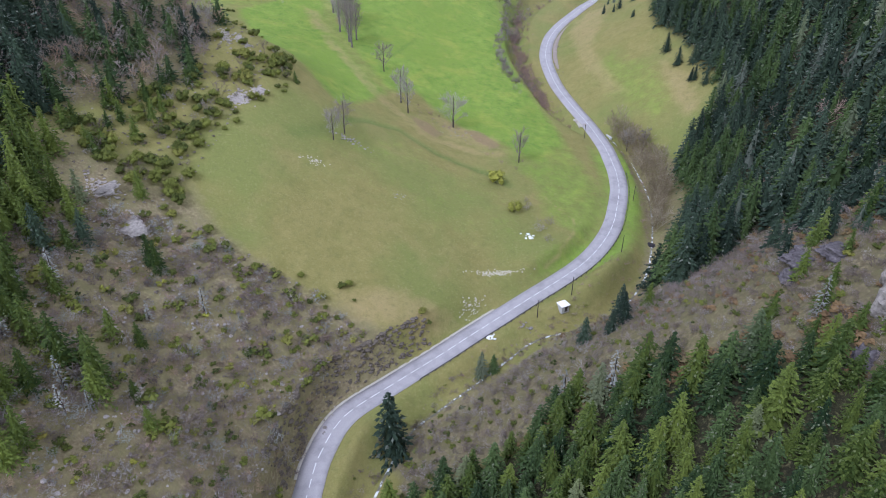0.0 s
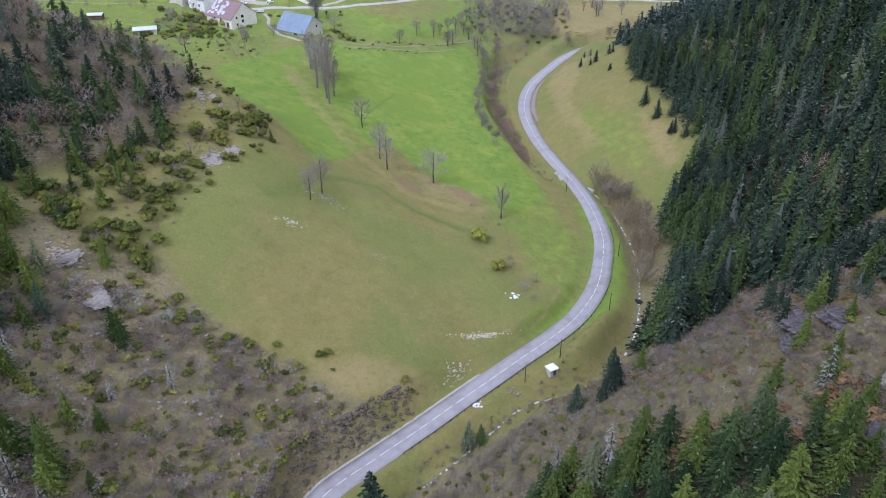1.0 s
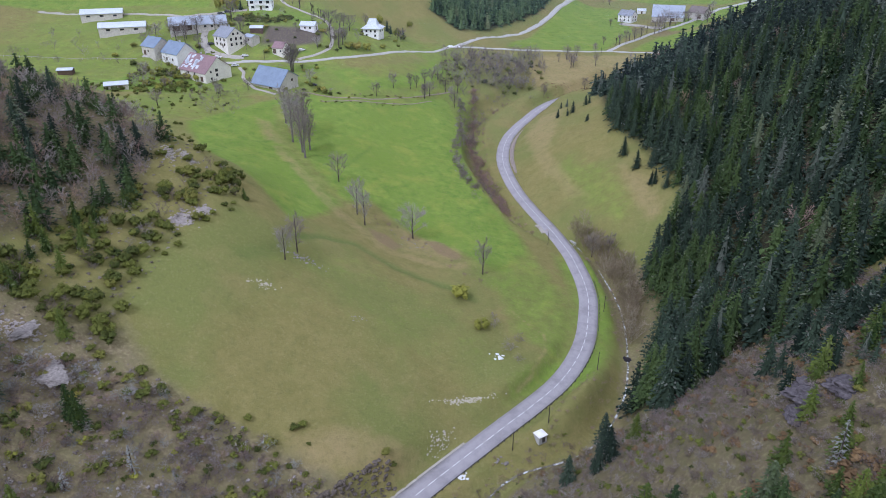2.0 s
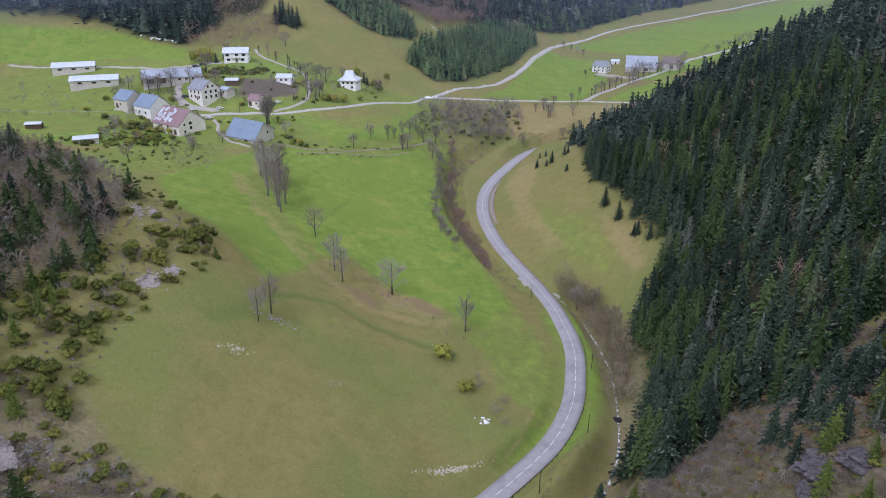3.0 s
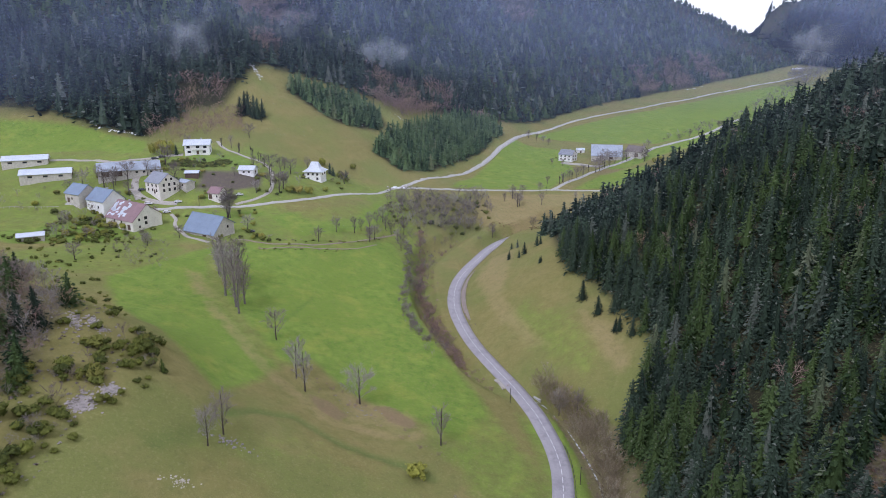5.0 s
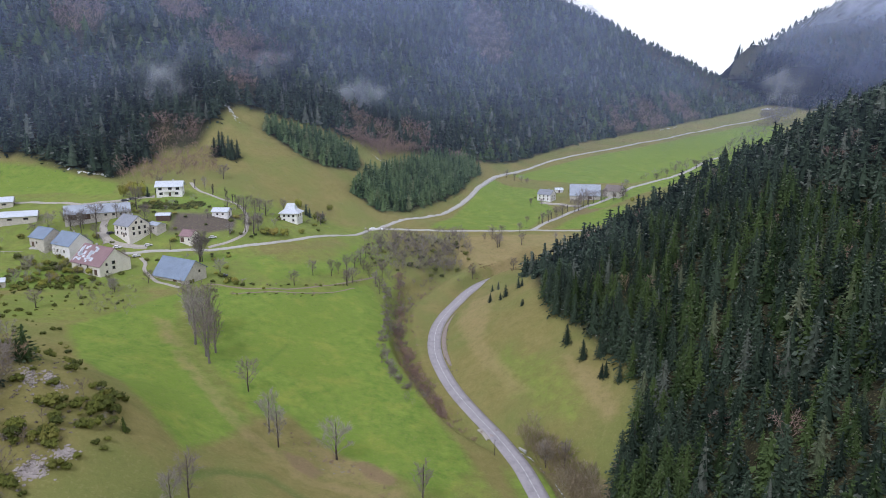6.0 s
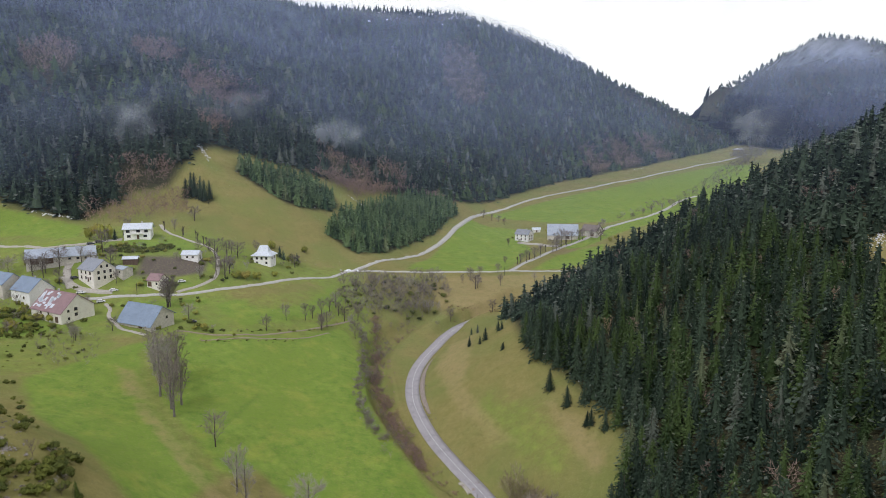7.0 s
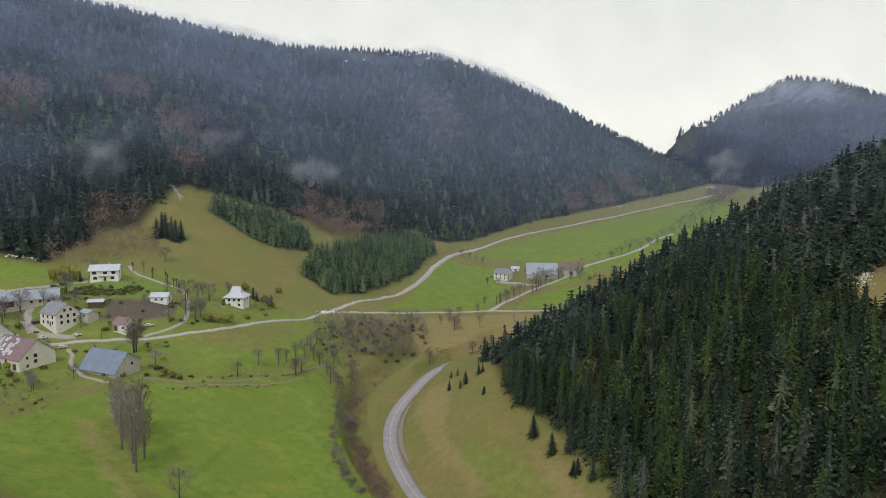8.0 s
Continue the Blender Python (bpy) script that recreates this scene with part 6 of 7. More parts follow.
def house(name, label, x, y, turn, L, W, eave, ridge, wall, roof, windows=(), doors=(), chimneys=(), over=0.5, category="house", base=None, skirt=4.0, asym=0.0, gable_wall=None):
    """A gabled building; its ridge runs along its own x. asym lowers the front eave."""
    top = new(name)
    z = base if base is not None else float(np.mean([height_at(x + a * L * 0.4, y + b * W * 0.4) for a in (-1, 1) for b in (-1, 1)]))
    top.matrix_world = pose(x, y, z, 0, 0, turn)
    hx, hy, ef = L / 2, W / 2, eave - asym
    walls = [(-hx, -hy, -skirt), (hx, -hy, -skirt), (hx, hy, -skirt), (-hx, hy, -skirt), (-hx, -hy, ef), (hx, -hy, ef), (hx, hy, eave), (-hx, hy, eave), (-hx, 0, ridge), (hx, 0, ridge)]
    part("wall", walls, [(0, 1, 5, 4), (1, 2, 6, 9, 5), (2, 3, 7, 6), (3, 0, 4, 8, 7), (0, 3, 2, 1)], wall, top)
    for sgn, e, nm in ((-1, ef, "roof_slope"), (1, eave, "roof_slope")):
        run, fall = hy, ridge - e
        ey, ez = sgn * (hy + over), e - fall * over / run
        a, b = (-hx - over, 0, ridge + 0.02), (hx + over, 0, ridge + 0.02)
        if sgn < 0:
            slab(nm, (-hx - over, ey, ez), (hx + over, ey, ez), b, a, 0.2, roof, top)
        else:
            slab(nm, (hx + over, ey, ez), (-hx - over, ey, ez), a, b, 0.2, roof, top)
    box("ridge_cap", -hx - over, hx + over, -0.16, 0.16, ridge + 0.16, ridge + 0.3, roof, top)
    for side, u, zz, w, h in windows:
        opening(top, side, u, zz, w, h, L, W)
    for side, u, zz, w, h in doors:
        opening(top, side, u, zz, w, h, L, W, "door", BOARDS, BOARDS)
    for u, v, ht in chimneys:
        c = box("chimney", u - 0.45, u + 0.45, v - 0.35, v + 0.35, ridge - 1.6, ridge + ht, CONCRETE, top)
        box("chimney_cap", u - 0.55, u + 0.55, v - 0.45, v + 0.45, ridge + ht, ridge + ht + 0.12, CONCRETE, c)
    return tagged(top, label, category)


def rows(side, us, zs, w=1.0, h=1.3):
    return [(side, u, z, w, h) for z in zs for u in us]


house("barn", "old stone barn with a sagging blue-grey metal roof", -66.5, 407, -40, 22, 13.5, 5.5, 9.6, WALL_STONE, ROOF_BLUE, [("east", 2.5, 4.2, 0.9, 1.1), ("east", -2.0, 7.0, 0.8, 0.9)], [("front", 4, 1.0, 2.4, 2.0)], over=0.8, asym=3.4)
pink = house("farmhouse", "large cream farmhouse with a rust-red metal roof", -108, 426.4, -42, 24, 17, 5.6, 11.8, WALL_CREAM, ROOF_RUST, [("east", -1.0, 5.0, 1.5, 1.4), ("east", -1.0, 2.4, 1.3, 1.4), ("east", -4.8, 4.6, 0.9, 1.1), ("east", -4.8, 0.9, 0.9, 1.1), ("front", 2, 3.0, 1, 1.2), ("front", -4, 3.0, 1, 1.2)], [("front", 8.3, 0.8, 2.2, 2.6)], [(-3, 0.6, 0.9)], asym=1.4)
house("farmhouse", "long farmhouse with a blue-grey slate roof and white gable", -127, 446, -42, 16, 13, 6, 11.5, WALL_WHITE, ROOF_BLUE, [("east", 2.6, 4.0, 1, 1.2), ("front", -3, 2.6, 1, 1.2), ("front", 3, 2.6, 1, 1.2)], [], [(2, 0.5, 0.8)])
house("outbuilding", "farm outbuilding with a blue-grey roof", -142, 455, -40, 13, 12, 5.0, 9.5, WALL_STONE, ROOF_BLUE, [("front", 0, 2.4, 1, 1)], [("front", -3.4, 1.2, 2, 2.4)])
house("house", "tall cream house with a grey roof and shuttered windows", -100.4, 462, -45, 14, 12.5, 6.0, 10.8, WALL_CREAM, ROOF_GREY, rows("east", (-3.4, 0, 3.4), (1.6, 4.6), 1.1, 1.5) + [("east", -1.6, 7.6, 1.0, 1.2), ("east", 1.6, 7.6, 1.0, 1.2)] + rows("front", (-4, 0, 4), (1.6, 4.4), 1.0, 1.4), [("front", 2, 0.9, 1.1, 2.1)], [(0.5, 0.5, 1.1), (-3, 0.5, 0.9)])
house("annexe", "grey lean-to annexe with a blue-grey roof", -87.5, 464, -45, 8, 6, 3.6, 4.6, WALL_STONE, ROOF_SHEET, [("front", 1, 2, 1, 1)], [], category="outbuilding")
chalet = house("chalet", "white two-storey chalet with a pale metal roof", -88, 512, 1, 15, 10, 6.0, 8.6, WALL_WHITE, ROOF_PALE, rows("front", (-4.8, 4.4), (1.5,), 1.8, 1.3) + rows("front", (-5.2, 0.6, 5.0), (4.5,), 1.9, 1.4) + rows("east", (0,), (1.5, 4.5)), [("front", 0.4, 1.0, 1.2, 2.1)], [(2, 0.6, 0.9)], over=0.9)
box("balcony", -3.4, 3.4, -6.4, -5.01, 2.75, 2.95, WALL_WHITE, chalet, "white balcony")
box("balcony_rail", -3.4, 3.4, -6.4, -6.3, 2.95, 3.85, WALL_WHITE, chalet)
house("cottage", "small cottage with a faded red roof and open barn door", -68.8, 454.5, -30, 7.6, 7.2, 3.4, 6.2, WALL_CREAM, ROOF_RUST, [("east", 1.2, 1.6, 0.9, 1.0), ("front", 2.2, 1.6, 0.9, 1)], [("front", -2.2, 1.2, 2.2, 2.4)])
house("shed", "garden shed with a white roof", -54.5, 484, -14, 9.5, 7, 2.8, 4.6, WALL_WHITE, ROOF_PALE, [("front", -1.5, 1.4, 1, 0.9), ("front", 1.8, 1.4, 1, 0.9)], [("east", 0, 1.0, 1, 2)])
house("shed", "low grey garden shed with a metal roof", -85.5, 474, -3, 7.5, 4.5, 2.3, 3.3, BOARDS, ROOF_PALE, [], [("front", 0, 1.0, 1.4, 1.9)])
house("barn", "long low barn with a blue-grey sheet roof", -123, 482, 15, 34, 12, 3.4, 7.4, WALL_STONE, ROOF_SHEET, rows("front", (4, 8, 12), (2.0,), 1.2, 1.0), [("front", -6, 1.6, 4, 3), ("front", -13, 1.6, 4, 3)])
house("barn", "pale-roofed livestock barn beside the farm track", -170, 484, 13, 27, 12, 3.6, 5.8, WALL_STONE, ROOF_PALE, rows("front", (-8, 0, 8), (2.2,), 2.2, 0.9), [("east", 0, 1.5, 3, 3)])
house("barn", "pale-roofed livestock barn in the upper field", -192, 513, 14, 25, 12, 3.6, 5.8, WALL_STONE, ROOF_PALE, rows("front", (-8, 0, 8), (2.2,), 2.2, 0.9), [("east", 0, 1.5, 3, 3)])
house("shed", "small field shed with a flat pale roof", -180.5, 417, 6, 7.5, 5, 2.5, 3.2, BOARDS, ROOF_PALE, [], [("front", 0, 1.0, 2, 1.9)])
house("shed", "stone field shed with a grey metal roof", -144, 388, 18, 11, 7, 2.6, 3.6, WALL_STONE, ROOF_PALE, [], [("front", 2, 1.0, 2, 1.9)])
house("farmhouse", "white farmhouse with a grey roof in the valley", 203, 641, -48, 13, 10, 5.5, 9.2, WALL_WHITE, ROOF_GREY, rows("front", (-4, 0, 4), (1.6, 4.2)) + rows("east", (-2, 2), (1.6, 4.2)), [], [(2, 0.5, 0.8)])
house("barn", "great barn with a pale blue-grey roof", 236, 634, -20, 26, 17, 5, 11.5, WALL_STONE, ROOF_SHEET, rows("front", (-8, 0, 8), (3,), 1.2, 1.2), [("front", 4, 1.8, 3, 3.4)], asym=2)
house("barn", "brown-roofed stone barn beside the lane", 262, 630, -50, 15, 12, 4.5, 9, WALL_STONE, ROOF_BROWN, [("east", 0, 3, 1, 1)], [("front", 3, 1.6, 3, 3)])
house("shed", "white garden shed behind the farm", 224, 668, -10, 7, 5, 2.6, 4, WALL_WHITE, ROOF_PALE, [], [("front", 0, 1, 1.2, 2)])



def roof_patch(top, u0, u1, v0, v1, W, eave, ridge, material, label=""):
    """A sheet nailed over the front roof slope; v runs from the eave to the ridge."""
    hy = W / 2

    def at(u, v):
        return (u, -hy * (1 - v), eave + (ridge - eave) * v + 0.24)

    slab("roof_sheet", at(u0, v0), at(u1, v0), at(u1, v1), at(u0, v1), 0.04, material, top, label)


q = np.random.default_rng(77)
for k in range(34):
    u, v = -12 + 13 * q.random() ** 1.3, 0.04 + 0.85 * q.random()
    roof_patch(pink, u, u + 0.9 + 1.6 * q.random(), v, min(v + 0.08 + 0.14 * q.random(), 0.97), 17, 4.2, 11.8, ROOF_PALE, "pale patched roof sheet")

# the house with the swept hipped roof
villa = new("villa")
villa.matrix_world = pose(-14.5, 505, height_at(-14.5, 503), 0, 0, -18)
hx, hy = 5.6, 5.0
part("wall", [(-hx, -hy, -4), (hx, -hy, -4), (hx, hy, -4), (-hx, hy, -4), (-hx, -hy, 6), (hx, -hy, 6), (hx, hy, 6), (-hx, hy, 6)], CUBE, WALL_WHITE, villa)
tiers = [(hx + 1.1, hy + 1.1, 5.6), (hx * 0.62, hy * 0.55, 7.9), (hx * 0.42, 0.12, 11.6)]
for a, b in zip(tiers, tiers[1:]):
    for sx, sy in ((0, -1), (1, 0), (0, 1), (-1, 0)):
        if sx == 0:
            c = [(-a[0] * -sy, sy * a[1], a[2]), (a[0] * -sy, sy * a[1], a[2]), (b[0] * -sy, sy * b[1], b[2]), (-b[0] * -sy, sy * b[1], b[2])]
        else:
            c = [(sx * a[0], -a[1] * sx, a[2]), (sx * a[0], a[1] * sx, a[2]), (sx * b[0], b[1] * sx, b[2]), (sx * b[0], -b[1] * sx, b[2])]
        slab("roof_slope", *c, 0.16, ROOF_PALE, villa)
for side, u, z in (("front", -3, 1.4), ("front", 3, 1.4), ("front", -3, 4.2), ("front", 0, 4.2), ("front", 3, 4.2), ("east", -2, 4.2), ("east", 2, 4.2), ("west", 0, 4.2)):
    opening(villa, side, u, z, 1.1, 1.3, hx * 2, hy * 2)
box("balcony", -hx - 1.4, -hx - 0.01, -hy, hy * 0.6, 2.9, 3.1, BOARDS, villa, "brown timber balcony")
box("balcony_rail", -hx - 1.4, -hx - 1.3, -hy, hy * 0.6, 3.1, 4.0, BOARDS, villa)
tagged(villa, "white villa with a swept pale hipped roof", "house")

# the small hut beside the road
hut = new("hut")
hut.matrix_world = pose(35.3, 161.5, height_at(35.3, 161.5) - 0.1, 0, 0, 28) @ Matrix.Scale(0.86, 4)
box("wall", -1.5, 1.5, -1.4, 1.4, -0.8, 2.1, CONCRETE, hut)
part("roof", [(-1.75, -1.65, 2.1), (1.75, -1.65, 2.1), (1.75, 1.65, 2.1), (-1.75, 1.65, 2.1), (-1.75, -1.65, 2.28), (1.75, -1.65, 2.28), (1.75, 1.65, 2.28), (-1.75, 1.65, 2.28), (0, 0, 2.8)], [(0, 3, 2, 1), (0, 1, 5, 4), (1, 2, 6, 5), (2, 3, 7, 6), (3, 0, 4, 7), (4, 5, 8), (5, 6, 8), (6, 7, 8), (7, 4, 8)], WALL_WHITE, hut)
opening(hut, "front", 0.2, 0.85, 0.9, 1.7, 3.0, 2.8, "door", METAL_DARK, METAL_DARK)
tagged(hut, "small pale concrete utility hut by the road", "hut")

# cars
CAR_WHITE = surface("white_car_paint", (0.72, 0.72, 0.72), (0.8, 0.8, 0.8), 1, 0.3, 0.0, (0.65, 0.65, 0.65), 0.5)
CAR_DARK = surface("dark_car_paint", (0.05, 0.055, 0.07), (0.09, 0.09, 0.11), 1, 0.3, 0.0, (0.06, 0.06, 0.06), 0.5)
TYRE = surface("tyre_rubber", (0.02, 0.02, 0.02), (0.04, 0.04, 0.04), 3, 0.9, 0.005)


def car(x, y, turn, paint, label):
    top = new("car")
    top.matrix_world = pose(x, y, height_at(x, y) + 0.06, 0, 0, turn)
    prof = [(-2.1, 0.3), (2.1, 0.3), (2.15, 0.75), (1.15, 0.95), (0.55, 1.42), (-1.35, 1.45), (-1.95, 0.98), (-2.15, 0.8)]
    k = len(prof)
    part("body", [(a, s * (0.85 if z < 1.2 else 0.68), z) for s in (-1, 1) for a, z in prof], [tuple(range(k)), tuple(range(2 * k - 1, k - 1, -1))] + [(i, k + i, k + (i + 1) % k, (i + 1) % k) for i in range(k)], paint, top)
    part("windscreen", [(1.12, -0.7, 0.99), (1.12, 0.7, 0.99), (0.6, 0.6, 1.4), (0.6, -0.6, 1.4)], [(0, 1, 2, 3)], PANE, top)
    part("rear_window", [(-1.94, 0.7, 1.02), (-1.94, -0.7, 1.02), (-1.42, -0.6, 1.42), (-1.42, 0.6, 1.42)], [(0, 1, 2, 3)], PANE, top)
    for s in (-1, 1):
        part("side_window", [(-1.6, s * 0.84, 1.0), (0.9, s * 0.84, 1.0), (0.5, s * 0.7, 1.36), (-1.3, s * 0.7, 1.36)], [(0, 1, 2, 3) if s < 0 else (3, 2, 1, 0)], PANE, top)
        for a in (-1.3, 1.3):
            ring = [(a + 0.31 * math.cos(j * 0.6283), 0.31 + 0.31 * math.sin(j * 0.6283)) for j in range(10)]
            part("wheel", [(p, s * 0.88, q) for p, q in ring] + [(p, s * 0.66, q) for p, q in ring], [tuple(range(10)), tuple(range(19, 9, -1))] + [(j, 10 + j, 10 + (j + 1) % 10, (j + 1) % 10) for j in range(10)], TYRE, top)
    return tagged(top, label, "car", "parked cars")


car(-57, 457.5, 10, CAR_WHITE, "white car parked on the grass by the lane")
car(-106, 450.5, -12, CAR_WHITE, "white car parked beside the tall house")
car(-90, 450.5, 8, CAR_WHITE, "white car parked in front of the tall house")
car(-94.5, 441.5, 20, CAR_WHITE, "white car parked beside the farmhouse lane")
car(-113, 503, 30, CAR_DARK, "dark car parked on the gravel yard")
car(-109, 505, 20, CAR_DARK, "dark car parked on the gravel yard")
car(-112, 463, 40, CAR_DARK, "dark car parked in the farmyard")
car(-46, 408, 5, CAR_DARK, "dark blue car parked on the grass by the barn")

# ---------------------------------------------------------------- rocks, stones, water, posts


def boulder(seed, facets=2, material=None):
    """A broken, layered rock about 1 m across."""
    bm = bmesh.new()
    bmesh.ops.create_icosphere(bm, subdivisions=facets, radius=0.5)
    for v in bm.verts:
        d = v.co.normalized()
        k = 1 + 0.45 * noise.noise(d * 1.5 + Vector((seed, 0, 0))) + 0.3 * noise.noise(d * 3.7 + Vector((0, seed, 0))) + 0.2 * abs(noise.noise(Vector((d.x * 3, d.y * 3, d.z * 11 + seed))))
        v.co = Vector((d.x * k, d.y * k, d.z * k * 0.75)) * 0.5
    me = bpy.data.meshes.new("boulder")
    bm.to_mesh(me)
    bm.free()
    me.materials.append(material or ROCK)
    return me


boulders = [boulder(k, 4) for k in range(5)]
crags = [boulder(10 + k, 4, CRAG) for k in range(4)]
small_rock = []
for k in range(4):
    b = boulder(20 + k, 1)
    co = np.zeros(len(b.vertices) * 3)
    b.vertices.foreach_get("co", co)
    small_rock.append((co.reshape(-1, 3).astype(np.float32), np.array([tuple(p.vertices) for p in b.polygons], np.int32)))
    bpy.data.meshes.remove(b)


def rock(x, y, sx, sy, sz, label, k=0, turn=0.0, sink=0.3, kinds=boulders):
    o = new("rock_outcrop", kinds[k % len(kinds)])
    o.matrix_world = pose(x, y, height_at(x, y) + sz * (0.25 - sink), 0, 0, turn) @ Matrix.Diagonal((sx, sy, sz, 1))
    return tagged(o, label, "rock")


for x, y, sx, sy, sz in ((-79, 148.5, 13, 6, 1.5), (-86, 155, 7, 6, 1.3), (-63, 150.5, 3.5, 2.5, 1.2)):
    rock(x, y, sx, sy, sz, "grey limestone outcrop on the grassy slope", int(-x) % 5, x * 37 % 360, 0.40)
for x, y, sx, sy, sz in ((70, 111, 8, 5, 3.0), (74, 108, 7, 5, 3.6), (67, 109, 5, 4, 2.6), (67, 83, 5, 4, 8), (71, 114, 5, 4, 2.4)):
    rock(x, y, sx, sy, sz, "dark grey limestone crag above the gorge", int(x) % 4, x * 41 % 360, 0.34, crags)


for x, y, sx, sy, sz in ((74, 89, 6, 5, 16), (76.5, 94, 5, 5, 14), (75, 84, 5, 5, 14)):
    rock(x, y, sx, sy, sz, "tall pale limestone crag at the edge of the gorge", int(x) % 5, x * 41 % 360, 0.24)


def stones(name, x, y, sizes, label, material=ROCK, seed=0):
    return many(name, small_rock, x, y, sizes, material, label, "stones", seed, 1.3, 0.05)


RUBBLE = surface("pinkish_limestone_rubble", (0.33, 0.295, 0.275), (0.50, 0.455, 0.425), 1.5, 0.95, 0.04)
PALE_STONE = surface("pale_scree", (0.42, 0.38, 0.29), (0.62, 0.57, 0.46), 1.5, 0.95, 0.04)


def strewn(cx, cy, dx, dy, turn, count, lo, hi, name, label, material, seed):
    q = np.random.default_rng(seed)
    a, b = q.normal(size=count) * dx, q.normal(size=count) * dy
    c, s = math.cos(radians(turn)), math.sin(radians(turn))
    return stones(name, cx + a * c - b * s, cy + a * s + b * c, lo + (hi - lo) * q.random(count) ** 2, label, material, seed)


strewn(17, 175, 4.2, 0.5, 14, 260, 0.15, 0.55, "scree", "pale strip of small stones in the pasture", PALE_STONE, 1)
strewn(8.5, 161, 2.6, 1.1, 45, 130, 0.15, 0.6, "scree", "pale loose stones above the road", PALE_STONE, 2)
strewn(-40.5, 197, 1.5, 0.8, 20, 60, 0.2, 0.7, "stone_heap", "heap of pale limestone blocks in the pasture", PALE_STONE, 3)
strewn(-31, 216.5, 3.2, 0.9, 0, 60, 0.25, 0.8, "stone_heap", "pale limestone blocks below two bare trees", ROCK, 4)
strewn(-13, 196, 2.0, 0.8, 10, 40, 0.15, 0.4, "stone_heap", "small pale stones in the dry grass", ROCK, 5)
strewn(28, 192, 1.0, 0.7, 0, 14, 0.4, 1.0, "stone_heap", "white boulders beside the bare shrubs", SNOW, 6)
strewn(13.4, 151.2, 1.0, 0.6, 30, 16, 0.4, 0.9, "stone_heap", "white blocks at the edge of the road", SNOW, 7)
strewn(24.4, 156, 0.9, 0.7, 0, 14, 0.4, 1.1, "stone_heap", "grey blocks above the stream", ROCK, 8)
strewn(4, 258, 4, 2.2, 150, 60, 0.2, 0.6, "stone_heap", "stones on the bare earth bank", ROCK, 9)
strewn(42, 535, 4.0, 0.9, 10, 46, 0.5, 1.6, "stone_heap", "white stone blocks at the road junction", SNOW, 10)
x, y = scatter(GREY_SCRUB, 1.5, 41, 0.5)
k = waves(x, y, 12, 5.0) + 0.6 * waves(x, y, 5, 2.0) > 0.45
stones("slope_stones", x[k], y[k], 0.2 + 0.75 * np.random.default_rng(23).random(k.sum()) ** 2, "pinkish grey stones scattered over the scrub slope", RUBBLE, 41)

# the rocky cutting above the road
q = np.random.default_rng(24)
s = q.random(700) * 56 + 72
k = np.array([on_road(v, HALF_ROAD + 1.7 + 3.6 * q.random()) for v in s])
stones("road_cutting", k[:, 0], k[:, 1], 0.3 + 1.0 * q.random(700) ** 2, "dark broken rock in the cutting above the road", CUTTING, 42)

CUT_EARTH = surface("pale_earth_cut", (0.24, 0.20, 0.175), (0.42, 0.36, 0.32), 0.8, 0.95, 0.15, (0.18, 0.15, 0.11))
cut = ROAD[(ROAD[:, 1] > 352) & (ROAD[:, 1] < 424)]
fade_in = np.sin(np.linspace(0, math.pi, len(cut))) ** 0.5
cut = np.c_[cut[:, :2], cut[:, 2] - 0.9 * (1 - fade_in)]
tagged(ribbon("cut_bank", cut, [(-h - 0.25, -0.1), (-h - 0.5, 0.1), (-h - 1.2, 0.65), (-h - 2.0, 1.0), (-h - 2.6, 0.6)], 0.0, CUT_EARTH), "pale bare earth bank cut beside the road", "bank", kind="structure")
s = np.interp(q.random(260) * 78 + 342, ROAD[:, 1], arc)
k = np.array([on_road(v, -HALF_ROAD - 1.0 - 2.4 * q.random() ** 2) for v in s])
stones("earth_cut", k[:, 0], k[:, 1], 0.2 + 0.8 * q.random(260) ** 2, "brown broken earth beside the road", CUTTING, 43)
for cx, cy, dx, dy, turn, cnt in ((-64.4, 210.5, 2.1, 1.3, 60, 420), (-60, 217.5, 1.3, 1.0, 40, 220), (-70, 243, 2.0, 0.9, 130, 240), (-78, 149, 4.5, 2.2, 30, 420), (-86, 155, 2.0, 1.6, 20, 160), (-75, 241, 2.2, 1.0, 100, 160)):
    strewn(cx, cy, dx, dy, turn, cnt, 0.25, 0.85, "stone_patch", "flat patch of pale limestone rubble on the slope", RUBBLE, int(-cx))

# water
n = Nodes("white_water", 0.25, 0.5)
c = n.mix(n.ramp(n.noise(0.7, 6), 0.49, 0.56), (0.17, 0.16, 0.11), (0.68, 0.71, 0.72))
WATER = n.done(c, n.noise(3, 4), 0.05)
line = STREAM[STREAM[:, 1] < 282]
line[:, 2] = ground(line[:, 0], line[:, 1]) + 0.12
tagged(ribbon("stream", line, [(-0.3, 0), (0, 0.05), (0.3, 0)], 0.0, WATER), "narrow stream with white water below the road", "stream", kind="structure")

